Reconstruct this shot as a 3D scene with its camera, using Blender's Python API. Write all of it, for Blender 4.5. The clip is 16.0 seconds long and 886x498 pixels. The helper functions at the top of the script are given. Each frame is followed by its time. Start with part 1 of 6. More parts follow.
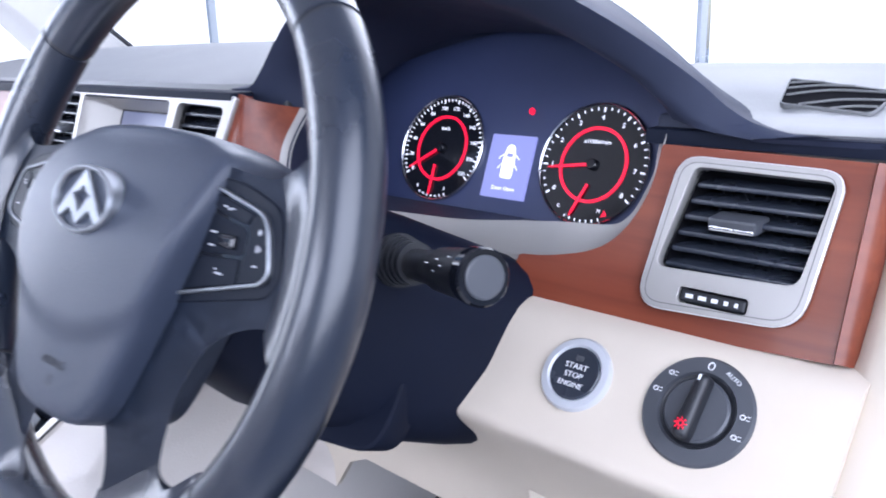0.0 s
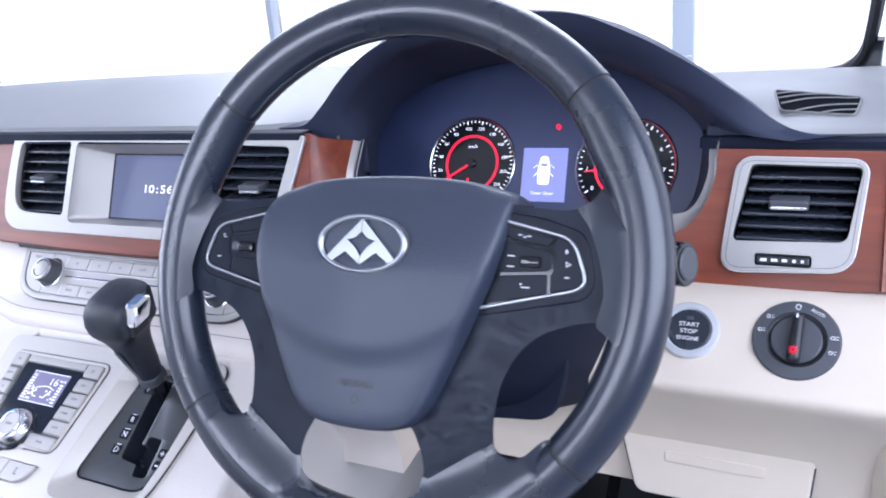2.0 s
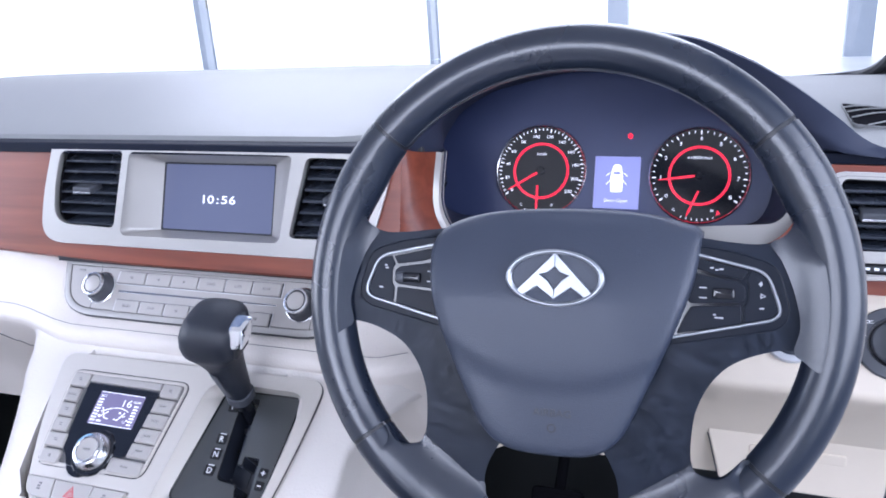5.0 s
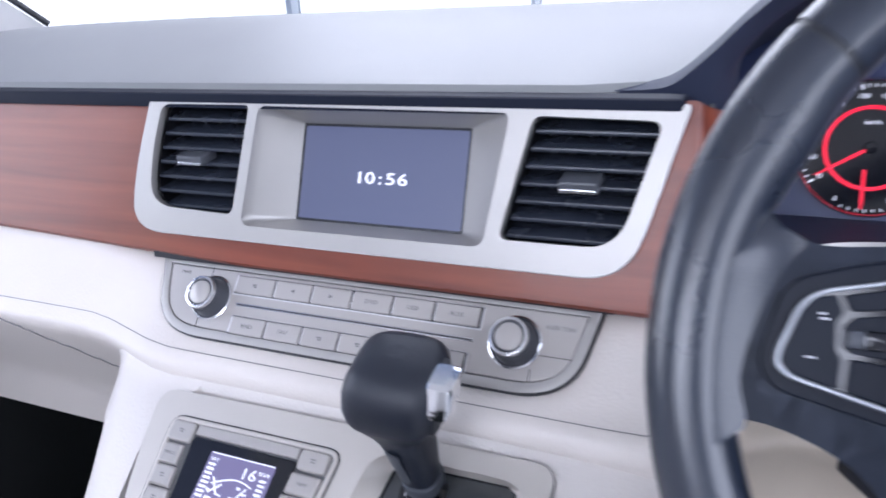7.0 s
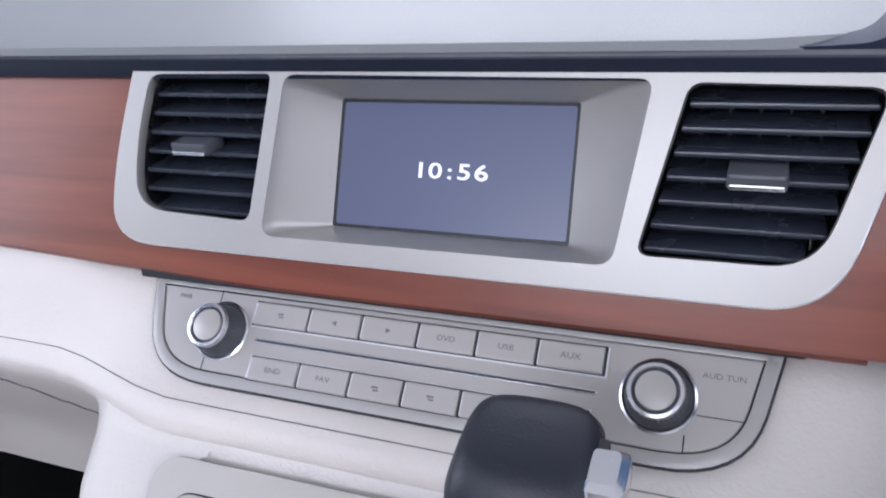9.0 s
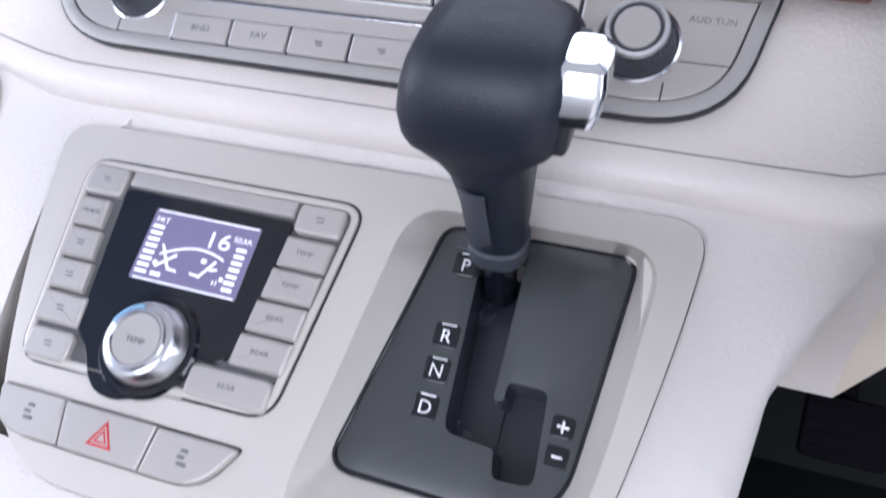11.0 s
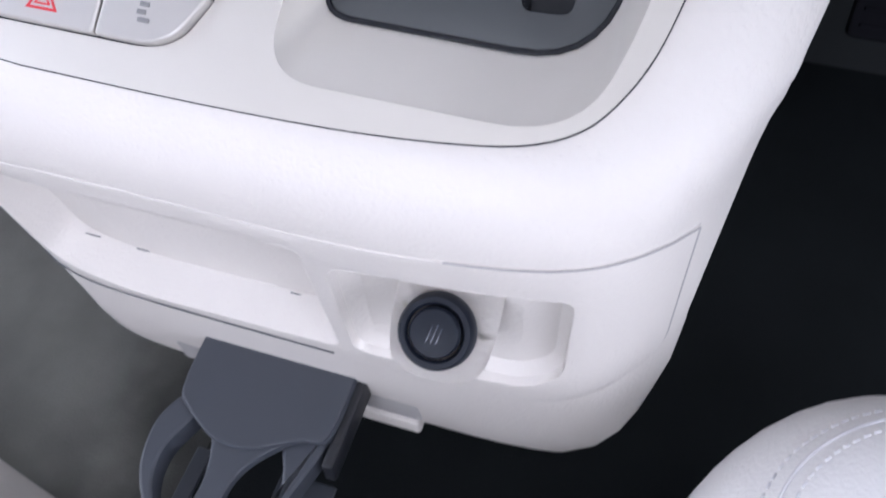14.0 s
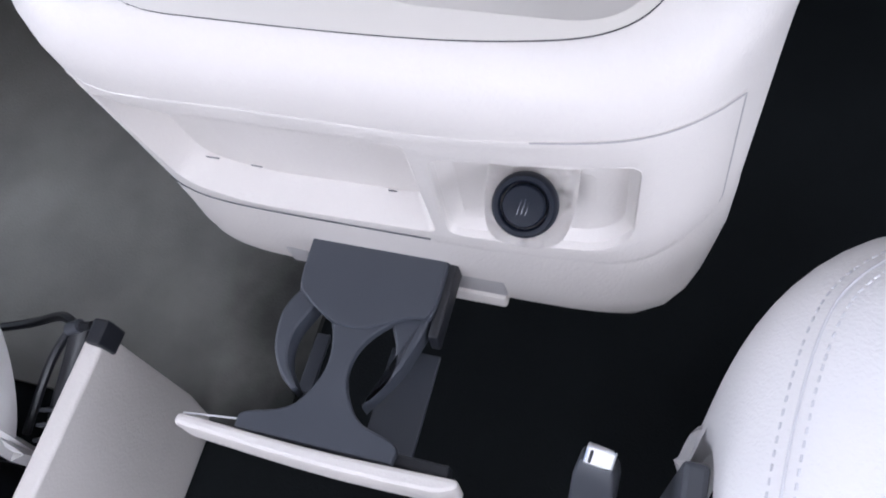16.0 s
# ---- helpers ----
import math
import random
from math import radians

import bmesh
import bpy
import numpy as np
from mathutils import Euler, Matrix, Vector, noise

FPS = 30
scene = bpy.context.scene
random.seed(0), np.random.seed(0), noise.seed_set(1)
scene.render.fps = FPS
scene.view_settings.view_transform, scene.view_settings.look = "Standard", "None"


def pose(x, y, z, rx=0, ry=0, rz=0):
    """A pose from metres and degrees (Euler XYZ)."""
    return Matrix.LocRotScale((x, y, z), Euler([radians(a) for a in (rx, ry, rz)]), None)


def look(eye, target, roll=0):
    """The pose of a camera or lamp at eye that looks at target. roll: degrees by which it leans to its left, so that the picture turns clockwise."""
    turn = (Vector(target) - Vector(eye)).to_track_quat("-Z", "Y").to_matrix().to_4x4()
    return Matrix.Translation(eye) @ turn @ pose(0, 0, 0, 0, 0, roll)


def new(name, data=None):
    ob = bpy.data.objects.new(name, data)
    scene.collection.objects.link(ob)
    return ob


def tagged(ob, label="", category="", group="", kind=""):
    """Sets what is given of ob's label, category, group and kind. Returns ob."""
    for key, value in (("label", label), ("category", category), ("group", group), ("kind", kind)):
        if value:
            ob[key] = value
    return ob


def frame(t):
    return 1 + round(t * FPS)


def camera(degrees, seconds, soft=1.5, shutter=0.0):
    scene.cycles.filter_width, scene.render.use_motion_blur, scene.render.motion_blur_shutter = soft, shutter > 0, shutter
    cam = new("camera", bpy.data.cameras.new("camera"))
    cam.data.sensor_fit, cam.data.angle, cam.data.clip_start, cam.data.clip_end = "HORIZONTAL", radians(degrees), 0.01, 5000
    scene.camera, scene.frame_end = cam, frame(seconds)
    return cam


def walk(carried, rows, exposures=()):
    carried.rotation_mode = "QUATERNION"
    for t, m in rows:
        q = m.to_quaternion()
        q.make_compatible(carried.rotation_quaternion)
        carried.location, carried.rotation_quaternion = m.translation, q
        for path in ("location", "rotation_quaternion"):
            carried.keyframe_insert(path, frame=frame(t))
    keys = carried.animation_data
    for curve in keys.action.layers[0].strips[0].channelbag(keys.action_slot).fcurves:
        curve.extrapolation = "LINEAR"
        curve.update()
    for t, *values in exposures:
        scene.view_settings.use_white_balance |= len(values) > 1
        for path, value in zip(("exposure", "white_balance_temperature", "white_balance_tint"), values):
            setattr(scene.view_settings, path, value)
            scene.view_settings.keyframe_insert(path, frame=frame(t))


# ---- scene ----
cam = camera(59.1, 16.0, soft=1.8, shutter=0.4)
EXPOSURES = ((0, 0.20, 5780, 18), (1.0, 0.11, 5700, 18), (6.3, 0.11, 5750, 18), (7.2, -0.10, 5900, 18), (8.0, -0.30, 6000, 18), (9.5, -0.18, 6050, 17), (11, 0.02, 6050, 17), (16, 0.07, 6050, 17))
PATH = [
    (0, (0.46, -0.18, 0.907), (-0.885, 1.203, 0.382), -1.9),
    (0.5, (0.474, -0.292, 0.934), (-0.819, 1.152, 0.443), -1.9),
    (1, (0.439, -0.358, 0.946), (-0.736, 1.179, 0.439), -2.5),
    (1.5, (0.37, -0.409, 0.953), (-0.661, 1.22, 0.422), -3.5),
    (2, (0.29, -0.437, 0.97), (-0.602, 1.258, 0.394), -4.7),
    (2.5, (0.208, -0.46, 1.003), (-0.571, 1.273, 0.376), -5.3),
    (3, (0.144, -0.493, 1.025), (-0.548, 1.259, 0.355), -5.3),
    (3.5, (0.123, -0.524, 1.043), (-0.521, 1.237, 0.349), -4.6),
    (6, (0.085, -0.469, 1.006), (-0.66, 1.268, 0.353), -2.4),
    (6.5, (-0.008, -0.363, 0.983), (-0.821, 1.34, 0.322), -2.8),
    (7, (-0.148, -0.297, 0.952), (-0.974, 1.394, 0.273), -3.6),
    (7.5, (-0.243, -0.223, 0.936), (-1.093, 1.451, 0.247), -4.7),
    (8, (-0.281, -0.194, 0.944), (-1.085, 1.512, 0.278), -5.0),
    (10.5, (-0.295, -0.182, 0.829), (-0.898, 1.473, -0.117), -0.9),
    (11, (-0.298, -0.19, 0.804), (-0.851, 1.406, -0.267), 0.8),
    (11.5, (-0.296, -0.206, 0.787), (-0.796, 1.324, -0.401), 2.7),
    (12, (-0.3, -0.205, 0.761), (-0.765, 1.229, -0.553), 3.8),
    (12.5, (-0.303, -0.185, 0.722), (-0.703, 1.202, -0.663), 6.1),
    (13, (-0.316, -0.166, 0.684), (-0.666, 1.209, -0.726), 6.8),
    (13.5, (-0.308, -0.178, 0.703), (-0.688, 1.051, -0.828), 2.5),
    (14, (-0.306, -0.18, 0.723), (-0.7, 0.84, -0.952), -4.3),
    (14.5, (-0.308, -0.184, 0.733), (-0.724, 0.659, -1.033), -11.6),
    (15, (-0.311, -0.197, 0.746), (-0.762, 0.542, -1.057), -17.8),
    (15.5, (-0.314, -0.214, 0.762), (-0.785, 0.5, -1.046), -20.4),
    (16, (-0.309, -0.228, 0.773), (-0.78, 0.568, -1.001), -17.8),
]
walk(cam, [(t, look(eye, target, roll)) for t, eye, target, roll in PATH], EXPOSURES)

# ---- light ----
world = bpy.data.worlds.new("world")
scene.world = world
world.use_nodes = True
wn = world.node_tree.nodes
sky = wn.new("ShaderNodeTexSky")
sky.sky_type, sky.sun_disc = "NISHITA", False
sky.sun_elevation, sky.sun_rotation = radians(50), radians(200)
world.node_tree.links.new(sky.outputs["Color"], wn["Background"].inputs["Color"])
wn["Background"].inputs["Strength"].default_value = 0.12


def area_lamp(name, eye, target, sx, sy, watts, colour):
    data = bpy.data.lights.new(name, "AREA")
    data.shape, data.size, data.size_y, data.energy, data.color = "RECTANGLE", sx, sy, watts, colour
    ob = new(name, data)
    ob.matrix_world = look(eye, target)
    return ob


DAY = (0.93, 0.96, 1.0)
area_lamp("windscreen_daylight", (-0.475, 0.95, 1.50), (-0.475, 0.1, 0.6), 1.5, 0.75, 15, DAY)
area_lamp("open_door_daylight", (1.36, -0.55, 1.38), (-0.35, 0.05, 0.55), 1.6, 1.4, 43, DAY)
area_lamp("passenger_door_daylight", (-2.30, -0.35, 1.05), (-0.7, 0.0, 0.2), 1.3, 1.1, 23, DAY)
area_lamp("cabin_window_daylight", (-0.475, -1.9, 1.35), (-0.475, 0.1, 0.7), 1.4, 0.6, 27, DAY)

# ---- materials ----


def material(name, colour, rough=0.5, metal=0.0, vary=0.08, scale=30.0, bump=0.0, bump_scale=400.0, coat=0.0, spec=0.5):
    m = bpy.data.materials.new(name)
    m.use_nodes = True
    n, l = m.node_tree.nodes, m.node_tree.links
    b = n["Principled BSDF"]
    b.inputs["Roughness"].default_value, b.inputs["Metallic"].default_value = rough, metal
    b.inputs["Coat Weight"].default_value, b.inputs["Specular IOR Level"].default_value = coat, spec
    b.inputs["Coat Roughness"].default_value = 0.08
    tex = n.new("ShaderNodeTexCoord")
    big, fine = n.new("ShaderNodeTexNoise"), n.new("ShaderNodeTexNoise")
    big.inputs["Scale"].default_value, big.inputs["Detail"].default_value = scale, 5
    fine.inputs["Scale"].default_value, fine.inputs["Detail"].default_value = bump_scale, 3
    for t in (big, fine):
        l.new(tex.outputs["Object"], t.inputs["Vector"])
    mix = n.new("ShaderNodeMix")
    mix.data_type = "RGBA"
    mix.inputs["A"].default_value = (*[c * (1 - vary) for c in colour], 1)
    mix.inputs["B"].default_value = (*[min(1, c * (1 + vary)) for c in colour], 1)
    l.new(big.outputs["Fac"], mix.inputs["Factor"])
    l.new(mix.outputs["Result"], b.inputs["Base Color"])
    mr = n.new("ShaderNodeMapRange")
    mr.inputs["To Min"].default_value, mr.inputs["To Max"].default_value = max(0.02, rough - min(0.07, vary)), min(1, rough + min(0.07, vary))
    l.new(big.outputs["Fac"], mr.inputs["Value"])
    l.new(mr.outputs["Result"], b.inputs["Roughness"])
    if bump:
        bp = n.new("ShaderNodeBump")
        bp.inputs["Strength"].default_value, bp.inputs["Distance"].default_value = bump, 0.0006
        l.new(fine.outputs["Fac"], bp.inputs["Height"])
        l.new(bp.outputs["Normal"], b.inputs["Normal"])
    return m


def leather(name, colour, rough, grain, strength, vary=0.05):
    m = material(name, colour, rough, vary=vary, scale=14)
    n, l = m.node_tree.nodes, m.node_tree.links
    tex = n.new("ShaderNodeTexCoord")
    warp = n.new("ShaderNodeTexNoise")
    warp.inputs["Scale"].default_value, warp.inputs["Detail"].default_value = grain * 0.6, 3
    add = n.new("ShaderNodeVectorMath")
    add.operation = "MULTIPLY_ADD"
    add.inputs[1].default_value = (0.004, 0.004, 0.004)
    v = n.new("ShaderNodeTexVoronoi")
    v.feature, v.inputs["Scale"].default_value = "SMOOTH_F1", grain
    l.new(tex.outputs["Object"], warp.inputs["Vector"])
    l.new(warp.outputs["Color"], add.inputs[0])
    l.new(tex.outputs["Object"], add.inputs[2])
    l.new(add.outputs["Vector"], v.inputs["Vector"])
    bp = n.new("ShaderNodeBump")
    bp.inputs["Strength"].default_value, bp.inputs["Distance"].default_value = strength, 0.0008
    l.new(v.outputs["Distance"], bp.inputs["Height"])
    l.new(bp.outputs["Normal"], n["Principled BSDF"].inputs["Normal"])
    return m


def wood_material():
    m = material("red_wood_veneer", (0.30, 0.085, 0.04), 0.36, vary=0.0, coat=0.08, spec=0.4)
    n, l = m.node_tree.nodes, m.node_tree.links
    b = n["Principled BSDF"]
    tex, mp = n.new("ShaderNodeTexCoord"), n.new("ShaderNodeMapping")
    mp.inputs["Scale"].default_value = (2.2, 34, 38)
    a, c = n.new("ShaderNodeTexNoise"), n.new("ShaderNodeTexNoise")
    a.inputs["Scale"].default_value, a.inputs["Detail"].default_value, a.inputs["Distortion"].default_value = 1.6, 5, 0.5
    c.inputs["Scale"].default_value, c.inputs["Detail"].default_value = 9, 4
    ramp = n.new("ShaderNodeValToRGB")
    e = ramp.color_ramp.elements
    e[0].position, e[0].color = 0.25, (0.134, 0.028, 0.0120, 1)
    e[1].position, e[1].color = 0.75, (0.250, 0.066, 0.0260, 1)
    mid = ramp.color_ramp.elements.new(0.5)
    mid.color = (0.195, 0.046, 0.0188, 1)
    mix = n.new("ShaderNodeMix")
    mix.data_type, mix.blend_type = "RGBA", "MULTIPLY"
    mix.inputs["Factor"].default_value = 0.22
    l.new(tex.outputs["Object"], mp.inputs["Vector"])
    l.new(mp.outputs["Vector"], a.inputs["Vector"])
    l.new(tex.outputs["Object"], c.inputs["Vector"])
    l.new(a.outputs["Fac"], ramp.inputs["Fac"])
    l.new(ramp.outputs["Color"], mix.inputs["A"])
    l.new(c.outputs["Color"], mix.inputs["B"])
    gain = n.new("ShaderNodeMix")
    gain.data_type, gain.blend_type, gain.inputs["Factor"].default_value = "RGBA", "MULTIPLY", 1
    gain.inputs["B"].default_value = (1.05, 1.05, 1.30, 1)
    l.new(mix.outputs["Result"], gain.inputs["A"])
    l.new(gain.outputs["Result"], b.inputs["Base Color"])
    return m


def glowing(name, colour, strength):
    m = bpy.data.materials.new(name)
    m.use_nodes = True
    b = m.node_tree.nodes["Principled BSDF"]
    b.inputs["Base Color"].default_value = (*[0.3 * c for c in colour], 1)
    b.inputs["Emission Color"].default_value = (*colour, 1)
    b.inputs["Emission Strength"].default_value = strength
    b.inputs["Roughness"].default_value = 0.3
    return m


def glass_material(name):
    m = bpy.data.materials.new(name)
    m.use_nodes = True
    n, l = m.node_tree.nodes, m.node_tree.links
    tr, gl, mx = n.new("ShaderNodeBsdfTransparent"), n.new("ShaderNodeBsdfGlossy"), n.new("ShaderNodeMixShader")
    gl.inputs["Roughness"].default_value = 0.02
    mx.inputs["Fac"].default_value = 0.06
    l.new(tr.outputs["BSDF"], mx.inputs[1])
    l.new(gl.outputs["BSDF"], mx.inputs[2])
    l.new(mx.outputs["Shader"], n["Material Output"].inputs["Surface"])
    return m


PAD = leather("grey_dash_skin", (0.205, 0.208, 0.210), 0.43, 700, 0.2)
HOOD = material("dark_navy_soft_plastic", (0.024, 0.030, 0.056), 0.58, vary=0.15, bump=0.3, bump_scale=900, spec=0.3)
BEIGE = leather("cream_moulded_plastic", (0.625, 0.585, 0.550), 0.45, 420, 0.35, vary=0.03)
CREAM = material("warm_cream_plastic", (0.62, 0.545, 0.45), 0.42, vary=0.03, bump=0.12, bump_scale=700)
SKIN = leather("cream_dash_skin", (0.650, 0.600, 0.555), 0.42, 420, 0.35, vary=0.03)
# dark grey that paints the shade in the gaps between buttons
BED = material("gap_shade_grey", (0.10, 0.098, 0.10), 0.5, vary=0.1)
WOOD = wood_material()
SILVER = material("satin_champagne_silver", (0.395, 0.38, 0.36), 0.38, metal=0.35, vary=0.04, bump=0.05, bump_scale=1500)
CONSOLE = material("champagne_console_paint", (0.56, 0.525, 0.48), 0.38, metal=0.30, vary=0.03, bump=0.04, bump_scale=1500)
BUTTON = material("champagne_button_plastic", (0.435, 0.41, 0.385), 0.34, metal=0.3, vary=0.04)
BRUSHED = material("brushed_badge_silver", (0.31, 0.325, 0.35), 0.38, metal=0.9, vary=0.05)
TRIM_SILVER = material("pale_silver_paint", (0.50, 0.51, 0.54), 0.33, metal=0.15, vary=0.03)
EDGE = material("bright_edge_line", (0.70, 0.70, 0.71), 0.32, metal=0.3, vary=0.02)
HOLE = material("vent_darkness", (0.006, 0.006, 0.008), 0.95, spec=0.05)
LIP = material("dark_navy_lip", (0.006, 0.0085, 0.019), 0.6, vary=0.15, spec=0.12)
CHROME = material("bright_chrome", (0.80, 0.81, 0.83), 0.12, metal=1.0, vary=0.02)
SATIN = material("satin_chrome", (0.66, 0.66, 0.68), 0.25, metal=1.0, vary=0.03)
BLACK = material("black_plastic", (0.014, 0.015, 0.019), 0.42, vary=0.2, bump=0.2, bump_scale=900)
GLOSS = material("gloss_black_panel", (0.007, 0.008, 0.012), 0.10, vary=0.2)
# painted shade of the recesses in cream plastic; also the face seam's grey
RECESS = material("recess_shade_and_seam_grey", (0.36, 0.345, 0.34), 0.5, vary=0.05)
FOOT = material("dark_grey_footwell_trim", (0.013, 0.0145, 0.0155), 0.6, vary=0.25, scale=8)
VENT = material("dark_vent_plastic", (0.026, 0.031, 0.044), 0.26, vary=0.15)
RIM = leather("black_rim_leather", (0.0125, 0.0170, 0.0285), 0.28, 900, 0.14, vary=0.15)
SPOKE = material("satin_charcoal_spoke", (0.019, 0.0265, 0.046), 0.36, vary=0.02, bump=0.1, bump_scale=900, spec=0.28)
LEVER = leather("black_lever_leather", (0.0065, 0.0095, 0.018), 0.43, 900, 0.25, vary=0.15)
POD = material("blue_black_switch_plastic", (0.0075, 0.010, 0.017), 0.38, vary=0.1, bump=0.1, bump_scale=900, spec=0.15)
HUB = leather("charcoal_airbag_skin", (0.027, 0.035, 0.057), 0.44, 1100, 0.35, vary=0.08)
for skin, amount in ((RIM, 0.36), (HUB, 0.10)):
    skin.node_tree.nodes["Principled BSDF"].inputs["Coat Weight"].default_value = amount
    skin.node_tree.nodes["Principled BSDF"].inputs["Coat Roughness"].default_value = 0.17
NAVY = material("navy_dial_plate", (0.034, 0.045, 0.108), 0.35, vary=0.1)
GATE = material("dark_bronze_gate_plate", (0.060, 0.064, 0.067), 0.27, metal=0.15, vary=0.05, scale=3)
KNOBGREY = material("dark_grey_switch_plastic", (0.060, 0.064, 0.075), 0.40, vary=0.1, bump=0.1, bump_scale=1200)
CARPET = material("charcoal_carpet", (0.0080, 0.0094, 0.0102), 0.95, vary=0.5, scale=7, bump=1.0, bump_scale=350, spec=0.08)
# dusty carpet, with the door light on the floor painted into its colour
DUSTY_LIT = material("dusty_carpet_painted_light", (0.245, 0.242, 0.222), 0.95, vary=0.6, scale=6, bump=1.0, bump_scale=350, spec=0.1)
dn, dl = DUSTY_LIT.node_tree.nodes, DUSTY_LIT.node_tree.links
dust_at, dust_noise, dust_fade_mix = dn.new("ShaderNodeTexCoord"), dn.new("ShaderNodeTexNoise"), dn.new("ShaderNodeMix")
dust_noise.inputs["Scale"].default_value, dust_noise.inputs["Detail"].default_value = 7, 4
apart, add_up, light_fade = dn.new("ShaderNodeSeparateXYZ"), dn.new("ShaderNodeMath"), dn.new("ShaderNodeMapRange")
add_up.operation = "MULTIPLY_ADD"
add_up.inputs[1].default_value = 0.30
# painted fall-off of light: pale at the door side, near black towards the console
light_fade.interpolation_type = "SMOOTHSTEP"
light_fade.inputs["From Min"].default_value, light_fade.inputs["From Max"].default_value = -0.40, -0.72
dust_fade_mix.data_type = "RGBA"
dust_fade_mix.inputs["A"].default_value = (0.0075, 0.0085, 0.0085, 1)
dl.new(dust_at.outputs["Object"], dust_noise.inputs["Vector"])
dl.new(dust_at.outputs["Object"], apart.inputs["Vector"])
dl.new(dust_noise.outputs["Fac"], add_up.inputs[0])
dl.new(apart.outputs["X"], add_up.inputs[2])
dl.new(add_up.outputs["Value"], light_fade.inputs["Value"])
dl.new(light_fade.outputs["Result"], dust_fade_mix.inputs["Factor"])
dl.new(dn["Principled BSDF"].inputs["Base Color"].links[0].from_socket, dust_fade_mix.inputs["B"])
dl.new(dust_fade_mix.outputs["Result"], dn["Principled BSDF"].inputs["Base Color"])
SEATS = leather("white_seat_leather", (0.74, 0.72, 0.71), 0.42, 500, 0.35, vary=0.03)
HOLDER = material("slate_grey_holder_plastic", (0.044, 0.049, 0.061), 0.45, vary=0.06, bump=0.15, bump_scale=900)
SEAM_GREY = material("grey_thread", (0.62, 0.61, 0.62), 0.8)
INK = material("grey_print", (0.17, 0.165, 0.165), 0.6)
WHITE = material("white_print", (0.80, 0.80, 0.82), 0.5)
RED_GLOW = glowing("red_gauge_light", (1.0, 0.008, 0.045), 1.25)
WHITE_GLOW = glowing("white_gauge_light", (0.9, 0.92, 1.0), 1.1)
BLUE_GLOW = glowing("lilac_blue_display", (0.27, 0.29, 0.60), 0.95)
NAV_GLOW = glowing("dim_slate_display", (0.105, 0.12, 0.20), 0.9)
LCD_GLOW = glowing("violet_lcd", (0.22, 0.195, 0.34), 0.72)
GLASS = glass_material("clear_glass")
CLOTH = material("light_headliner_cloth", (0.62, 0.61, 0.60), 0.9, vary=0.04, bump=0.4, bump_scale=500)
FRAME_GREY = material("grey_window_frame", (0.56, 0.61, 0.66), 0.4, vary=0.05)
PAVING = material("pale_showroom_floor", (0.55, 0.55, 0.55), 0.3, vary=0.06, scale=2)
PANE_GLOW = glowing("bright_daylight_pane", (0.96, 0.98, 1.0), 1.25)

# ---- building helpers ----
PLACE = {}
CX = -0.475                      # middle of the car


def thing(name, at, label, category, group="", kind=""):
    ob = new(name)
    ob.empty_display_size = 0.05
    ob.location = at
    PLACE[ob] = Matrix.Translation(at)
    return tagged(ob, label, category, group, kind)


def part(name, bm, mat, parent=None, label="", sharp=35, flat=False):
    bmesh.ops.recalc_face_normals(bm, faces=bm.faces[:])
    me = bpy.data.meshes.new(name)
    bm.to_mesh(me)
    bm.free()
    for p in me.polygons:
        p.use_smooth = True
    me.set_sharp_from_angle(angle=radians(sharp))
    # broad flat caps keep a flat shade beside their rounded edges
    caps = {e for p in me.polygons if len(p.vertices) > 7 and p.area > 4e-5 for e in p.edge_keys}
    if caps:
        for e in me.edges:
            if e.key in caps:
                e.use_edge_sharp = True
    me.materials.append(mat)
    ob = new(name, me)
    if flat:
        flatten = ob.modifiers.new("flat_faces", "WEIGHTED_NORMAL")
        flatten.mode, flatten.weight, flatten.keep_sharp = "FACE_AREA", 80, False
    PLACE[ob] = Matrix.Identity(4)
    if parent:
        ob.parent = parent
        ob.matrix_parent_inverse = PLACE[parent].inverted()
    if label:
        tagged(ob, label)
    return ob


def solo(name, bm, mat, label, category, group="", kind="", sharp=35):
    return tagged(part(name, bm, mat, None, "", sharp), label, category, group, kind)


def sloped(y, z, k, x=0.0, turn=0.0):
    """Frame on a face that leans forward by k metres per metre of height: x across, y up the face, z out of it."""
    up = Vector((0, k, 1)).normalized()
    out = Vector((1, 0, 0)).cross(up)
    m = Matrix(((1, up.x, out.x, x), (0, up.y, out.y, y), (0, up.z, out.z, z), (0, 0, 0, 1)))
    return m @ pose(0, 0, 0, 0, 0, turn) if turn else m


def rounded(corners, seg=5):
    """Corners (x, y, radius) in turn, as a closed outline with rounded corners."""
    out = []
    n = len(corners)
    for i, (x, y, r) in enumerate(corners):
        p, a, b = Vector((x, y)), Vector(corners[i - 1][:2]), Vector(corners[(i + 1) % n][:2])
        da, db = (a - p), (b - p)
        ra, rb = min(r, da.length * 0.49), min(r, db.length * 0.49)
        s, e = p + da.normalized() * ra, p + db.normalized() * rb
        for j in range(seg + 1):
            t = j / seg
            out.append((1 - t) ** 2 * s + 2 * t * (1 - t) * p + t * t * e)
    return out


def box_outline(x0, y0, x1, y1, r=0.002, seg=4):
    return rounded([(x0, y0, r), (x1, y0, r), (x1, y1, r), (x0, y1, r)], seg)


def oval(cx, cy, rx, ry=None, n=40):
    ry = rx if ry is None else ry
    return [Vector((cx + rx * math.cos(2 * math.pi * i / n), cy + ry * math.sin(2 * math.pi * i / n))) for i in range(n)]


